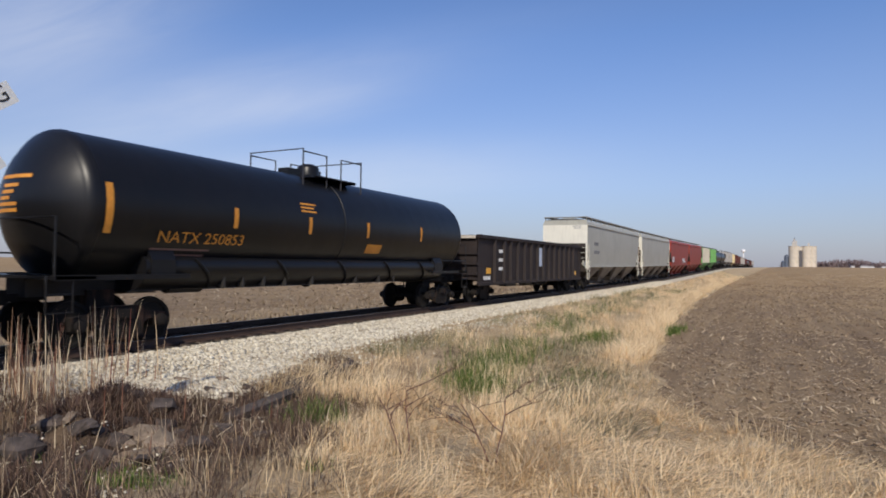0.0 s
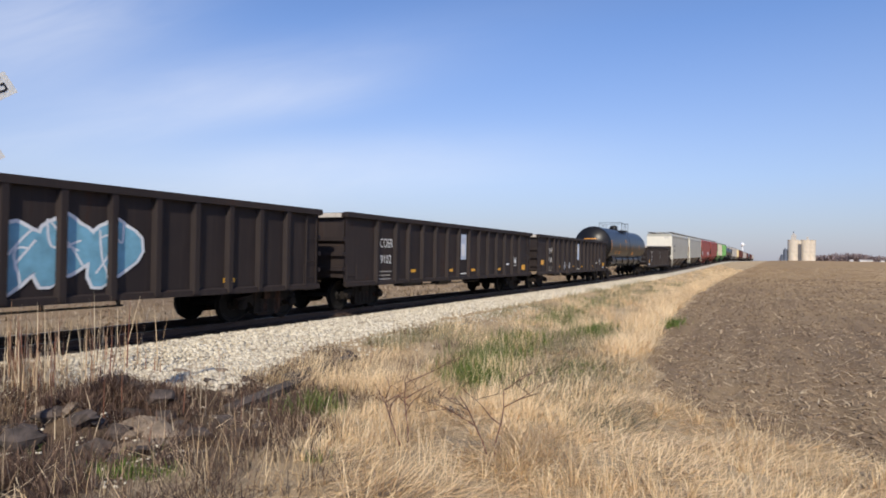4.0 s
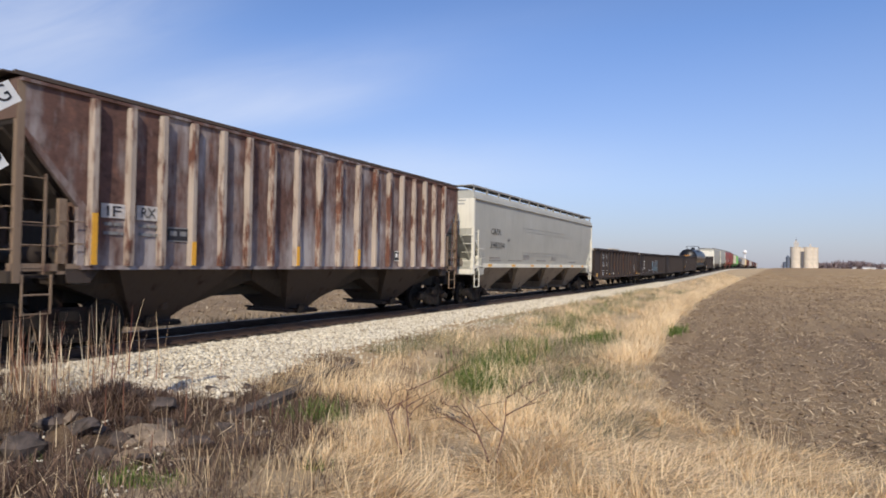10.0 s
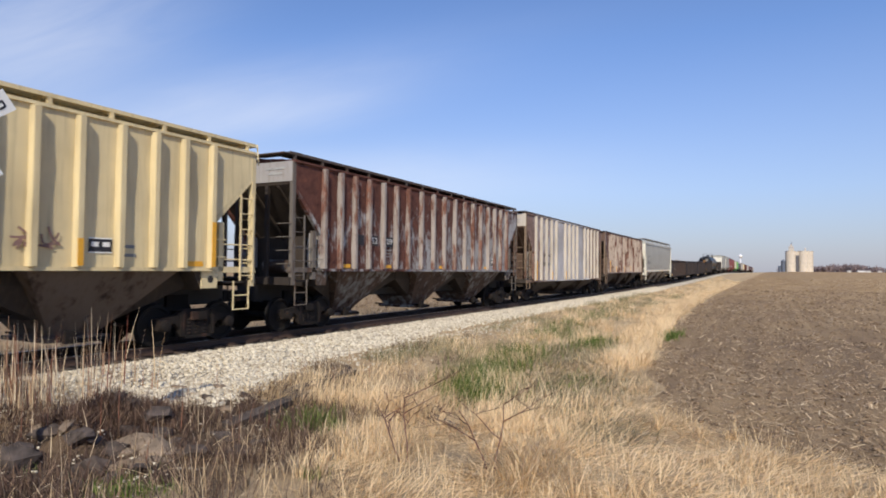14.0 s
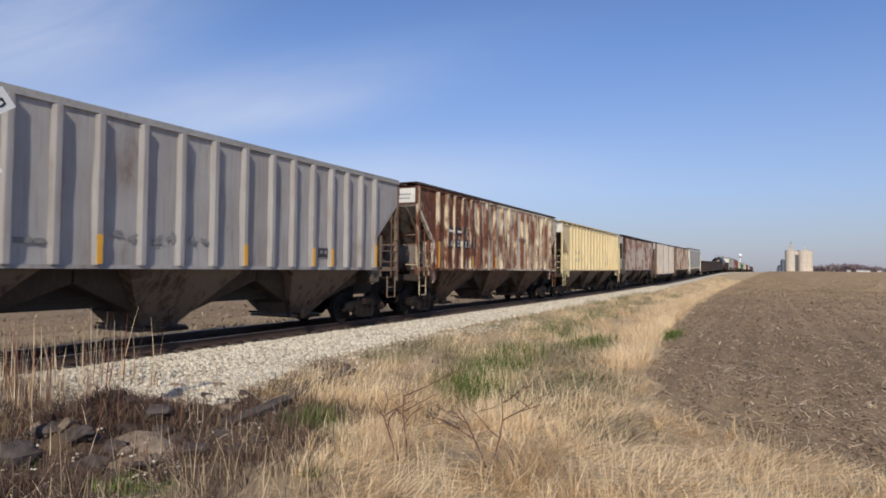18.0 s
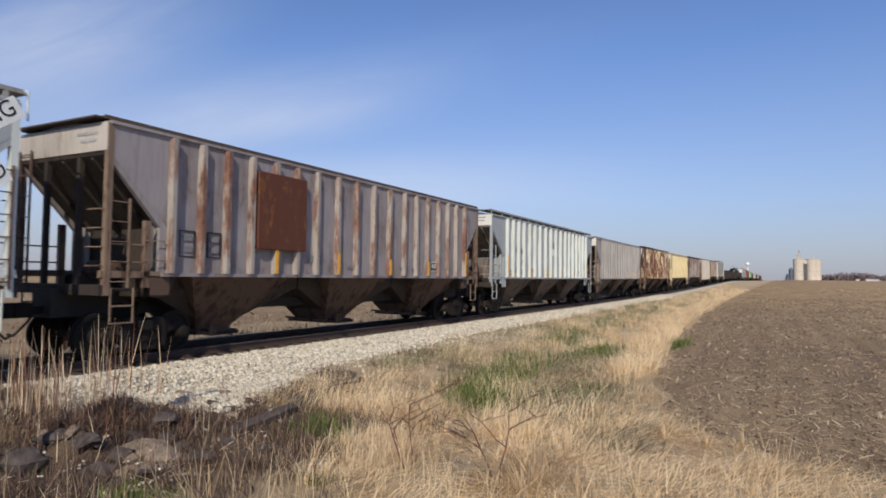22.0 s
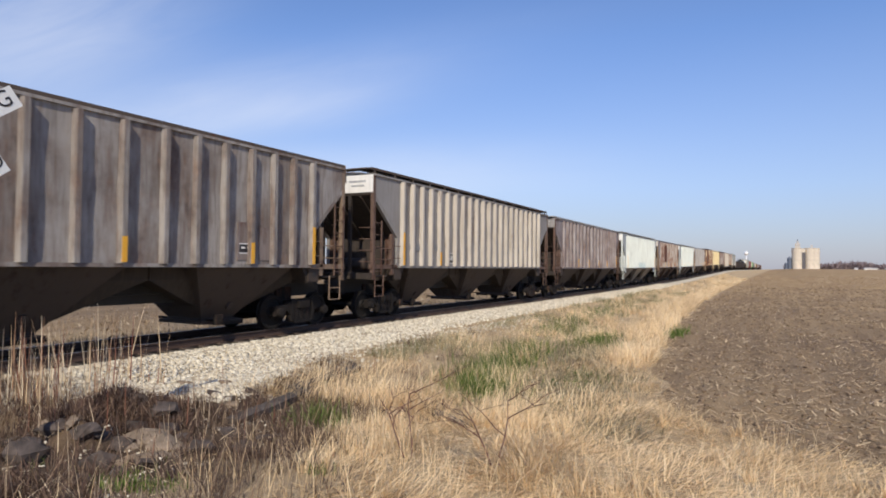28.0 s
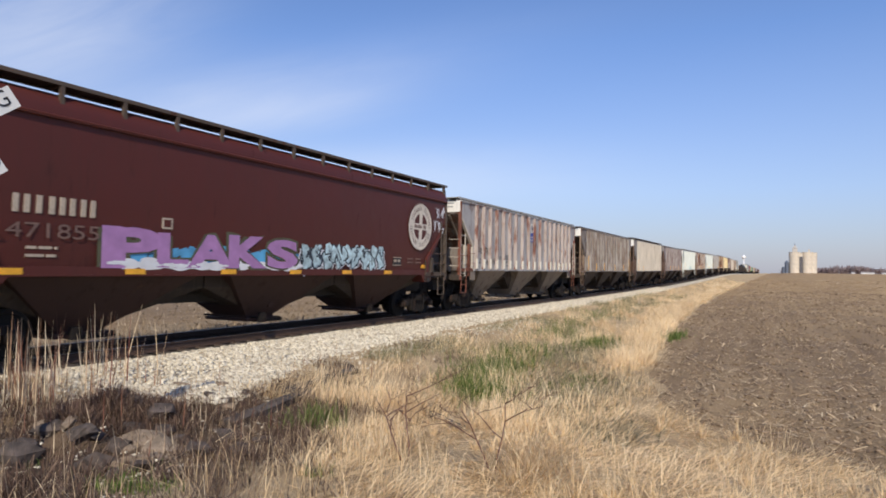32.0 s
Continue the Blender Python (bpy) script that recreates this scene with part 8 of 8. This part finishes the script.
                                 bars=[*[(a, a + 0.09, 2.35, 2.66, CREAMTXT) for a in (-6.86, -6.68, -6.48, -6.26, -6.08, -5.90, -5.70, -5.52)], (-5.2, 0.45, 1.35, 1.52, SPRAYWHITE)] + lines(-6.6, -6.0, 1.6, 1.8, 2, CREAMTXT) + lines(5.92, 6.32, 1.68, 1.86, 2, DULLTXT) + lines(6.5, 6.9, 1.68, 1.86, 2, DULLTXT) + framed(5.0, 5.5, 1.58, 1.86, CREAMTXT) + [(6.96, 7.44, 1.50, 1.63, YELLOW), (-3.98, -3.73, 2.24, 2.47, CREAMTXT), (-3.94, -3.77, 2.28, 2.43, P_OXIDE)],
                                 bubble=[("P", -5.35, -3.85, 1.38, 2.30), ("L", -4.15, -3.2, 1.40, 2.22), ("A", -3.4, -1.95, 1.40, 2.24), ("K", -2.25, -0.85, 1.40, 2.28), ("S", -1.0, 0.3, 1.40, 2.24)],
                                 tags=[(0.35, 1.82, 4.1, 0.92, SPRAYTEAL, (SPRAYWHITE, SPRAYDARK), 9, 91), (7.75, 3.6, 0.8, 0.7, None, SPRAYWHITE, 2, 92), (7.6, 3.1, 0.9, 0.7, None, SPRAYWHITE, 3, 93), (4.95, 1.34, 1.3, 0.17, None, SPRAYWHITE, 6, 94)])),
]


def extra_marks(car, spec):
    """Signs of single cars: patch plate, plank, emblem, swollen letters, pressed seams."""
    g = spec.get
    if "plate" in spec:
        y0, y1, z0, z1 = spec["plate"]
        bm = bmesh.new()
        box(bm, 1.49, 1.66, y0, y1, z0, z1)
        bmesh.ops.bevel(bm, geom=bm.edges[:], offset=0.015, segments=1, affect="EDGES")
        part("patch_plate", bm, P_RUSTPLATE, car, "rusty red brown patch plate")
    if "diamond" in spec:
        y, z, r = spec["diamond"]
        bm = bmesh.new()
        x = side_x(spec, z) + 0.024
        ring = [[bm.verts.new((x, y + r * q * a, z + r * q * b)) for a, b in ((0, -1), (1, 0), (0, 1), (-1, 0))] for q in (1.0, 0.45)]
        for i in range(4):
            bm.faces.new((ring[0][i], ring[0][(i + 1) % 4], ring[1][(i + 1) % 4], ring[1][i]))
        part("sign_diamond", bm, NAVY, car)
    if "plank" in spec:
        y0, y1 = spec["plank"]
        bm = bmesh.new()
        box(bm, 1.36, 1.66, y0, y1, spec["top"] + 0.02, spec["top"] + 0.10)
        part("plank", bm, WOOD, car, "pale bare plank")
    if g("seams"):
        for z in (3.36, 3.18, 2.12, 1.99):
            bm = bmesh.new()
            x = side_x(spec, z)
            for i in range(5):
                y0 = -3.74 + 1.62 * i
                box(bm, x - 0.03, x + 0.014, y0, y0 + 1.52, z - 0.012, z + 0.012)
            part("pressed_seam", bm, CREAM_GREY, car)
        for y in (-3.8, 4.35):
            bm = bmesh.new()
            for i in range(6):
                za, zb = 1.55 + 0.45 * i, 1.55 + 0.45 * (i + 1)
                xa, xb = side_x(spec, za), side_x(spec, zb)
                v = [bm.verts.new(p) for p in ((xa + 0.012, y - 0.015, za), (xa + 0.012, y + 0.015, za), (xb + 0.012, y + 0.015, zb), (xb + 0.012, y - 0.015, zb))]
                bm.faces.new(v)
            part("weld_seam", bm, CREAM_GREY, car)
    if "emblem" in spec:
        y, z, r = spec["emblem"]
        x = side_x(spec, z) + 0.03

        def disc(bm, radius, lift, a0=0.0, a1=2 * math.pi, inner=0.0, n=36):
            k = max(3, int(n * (a1 - a0) / 6.283))
            out = [(radius * math.cos(a0 + (a1 - a0) * i / k), radius * math.sin(a0 + (a1 - a0) * i / k)) for i in range(k + 1)]
            for (ya, za), (yb, zb) in zip(out, out[1:]):
                s = inner / radius
                bm.faces.new([bm.verts.new((lift, p, q)) for p, q in ((ya * s, za * s), (ya, za), (yb, zb), (yb * s, zb * s))])
        tilt = pose(x, y, z, 0, 2, 0)
        bm = bmesh.new()
        disc(bm, r, 0.0, inner=0.01)
        part("emblem_disc", bm, EMBLEM, car, "round cream railway emblem", False, tilt)
        bm = bmesh.new()
        disc(bm, r * 0.995, 0.004, inner=r * 0.975)
        gap, reach = 0.13 * r, 0.56 * r
        turn = math.asin(gap / reach)
        for i in range(4):
            # a quarter of the wheel between the arms of the cross
            arc = [(reach * math.cos(a), reach * math.sin(a)) for a in [turn + (math.pi / 2 - 2 * turn) * k / 9 for k in range(10)]]
            c, q = (1, 0, -1, 0)[i], (0, 1, 0, -1)[i]
            bm.faces.new([bm.verts.new((0.004, c * p - q * v, q * p + c * v)) for p, v in [(gap, gap)] + arc])
        for i in range(8):
            if i != 5:
                p = (-0.50 + 0.125 * i) * r
                bm.faces.new([bm.verts.new((0.005, p + u * r, v * r)) for u, v in ((0, -0.07), (0.085, -0.07), (0.085, 0.06 if i % 3 else 0.09), (0, 0.06 if i % 3 else 0.09))])
        for i in range(44):
            if i % 11 < 9:
                a = 360 / 44 * i
                tall = 0.90 if i % 4 == 0 else 0.84
                disc(bm, r * tall, 0.004, math.radians(a), math.radians(a + 2.0), r * 0.68)
                if i % 3:
                    disc(bm, r * 0.72, 0.004, math.radians(a), math.radians(a + 4.4), r * 0.68)
                if i % 2:
                    disc(bm, r * 0.82, 0.004, math.radians(a), math.radians(a + 4.4), r * 0.78)
        part("emblem_print", bm, P_OXIDE, car, "", False, tilt)
    if "bubble" in spec:
        scrawl(car, side_x(spec, 1.75) + 0.004, -4.9, 1.80, 5.1, 0.74, SPRAYCYAN, SPRAYCYAN, 7, 95)
        scrawl(car, side_x(spec, 1.55) + 0.05, -5.1, 1.50, 5.4, 0.17, SPRAYWHITE, SPRAYWHITE, 9, 96)
    for k, (ch, y0, y1, z0, z1) in enumerate(g("bubble", ())):
        x = side_x(spec, (z0 + z1) / 2) + 0.02 + 0.003 * k
        lean = pose(0, 0, 0, 0, 0, 0)
        lettering("graffiti_letter", ch, z1 - z0, SPRAYOLIVE, car, on_side(x, y0, z0) @ lean, "", y1 - y0, 0.09)
        lettering("graffiti_letter", ch, (z1 - z0) * 0.88, SPRAYMAUVE, car, on_side(x + 0.006, y0 + 0.08, z0 + 0.04), "", (y1 - y0) - 0.16, 0.05)
    for y0, y1, z, h in g("print_lines", ()):
        bm = bmesh.new()
        R, zc = 1.515, 2.56
        xa, xb = math.sqrt(R * R - (z - zc) ** 2), math.sqrt(R * R - (z + h - zc) ** 2)
        bm.faces.new([bm.verts.new(p) for p in ((xa, y0, z), (xa, y1, z), (xb, y1, z + h), (xb, y0, z + h))])
        part("stencil", bm, FAINT if z < 2 else ORANGE, car)


OFFSET = -5.87   # the couplings above are numbered from a mark 5.87 m up the line
CARS = []
for kind, back, front, spec in TRAIN:
    spec["length"] = front - back
    car = {"hop": covered_hopper, "gon": gondola, "tank": tank_car}[kind](spec)
    extra_marks(car, spec)
    CARS.append((car, (back + front) / 2 + OFFSET))


def rail_pose(y, half=6.5):
    za, zb = rise(y - half), rise(y + half)
    return pose(0, y, (za + zb) / 2, math.degrees(math.atan2(zb - za, 2 * half)))


def motions():
    """The train rolls away along +y; its wheels turn at the same pace."""
    times = [i * 1.0 for i in range(33)]
    for car, y in CARS:
        walk(car, [(t, rail_pose(y + SPEED * t)) for t in times])
    # wheels: one turn in 2.871 m, keyed step by step; all wheelsets share the two sets of keys
    steps = int(CLIP * FPS)
    for group, yw in zip(WHEELS, (-0.89, 0.89)):
        walk(group[0], [(i / FPS, pose(0, yw, 0.457, -math.degrees(SPEED * i / FPS / 0.457))) for i in range(steps + 1)])
        lead = group[0].animation_data
        for w in group[1:]:
            w.rotation_mode = "QUATERNION"
            keys = w.animation_data_create()
            keys.action = lead.action
            keys.action_slot = lead.action_slot


motions()
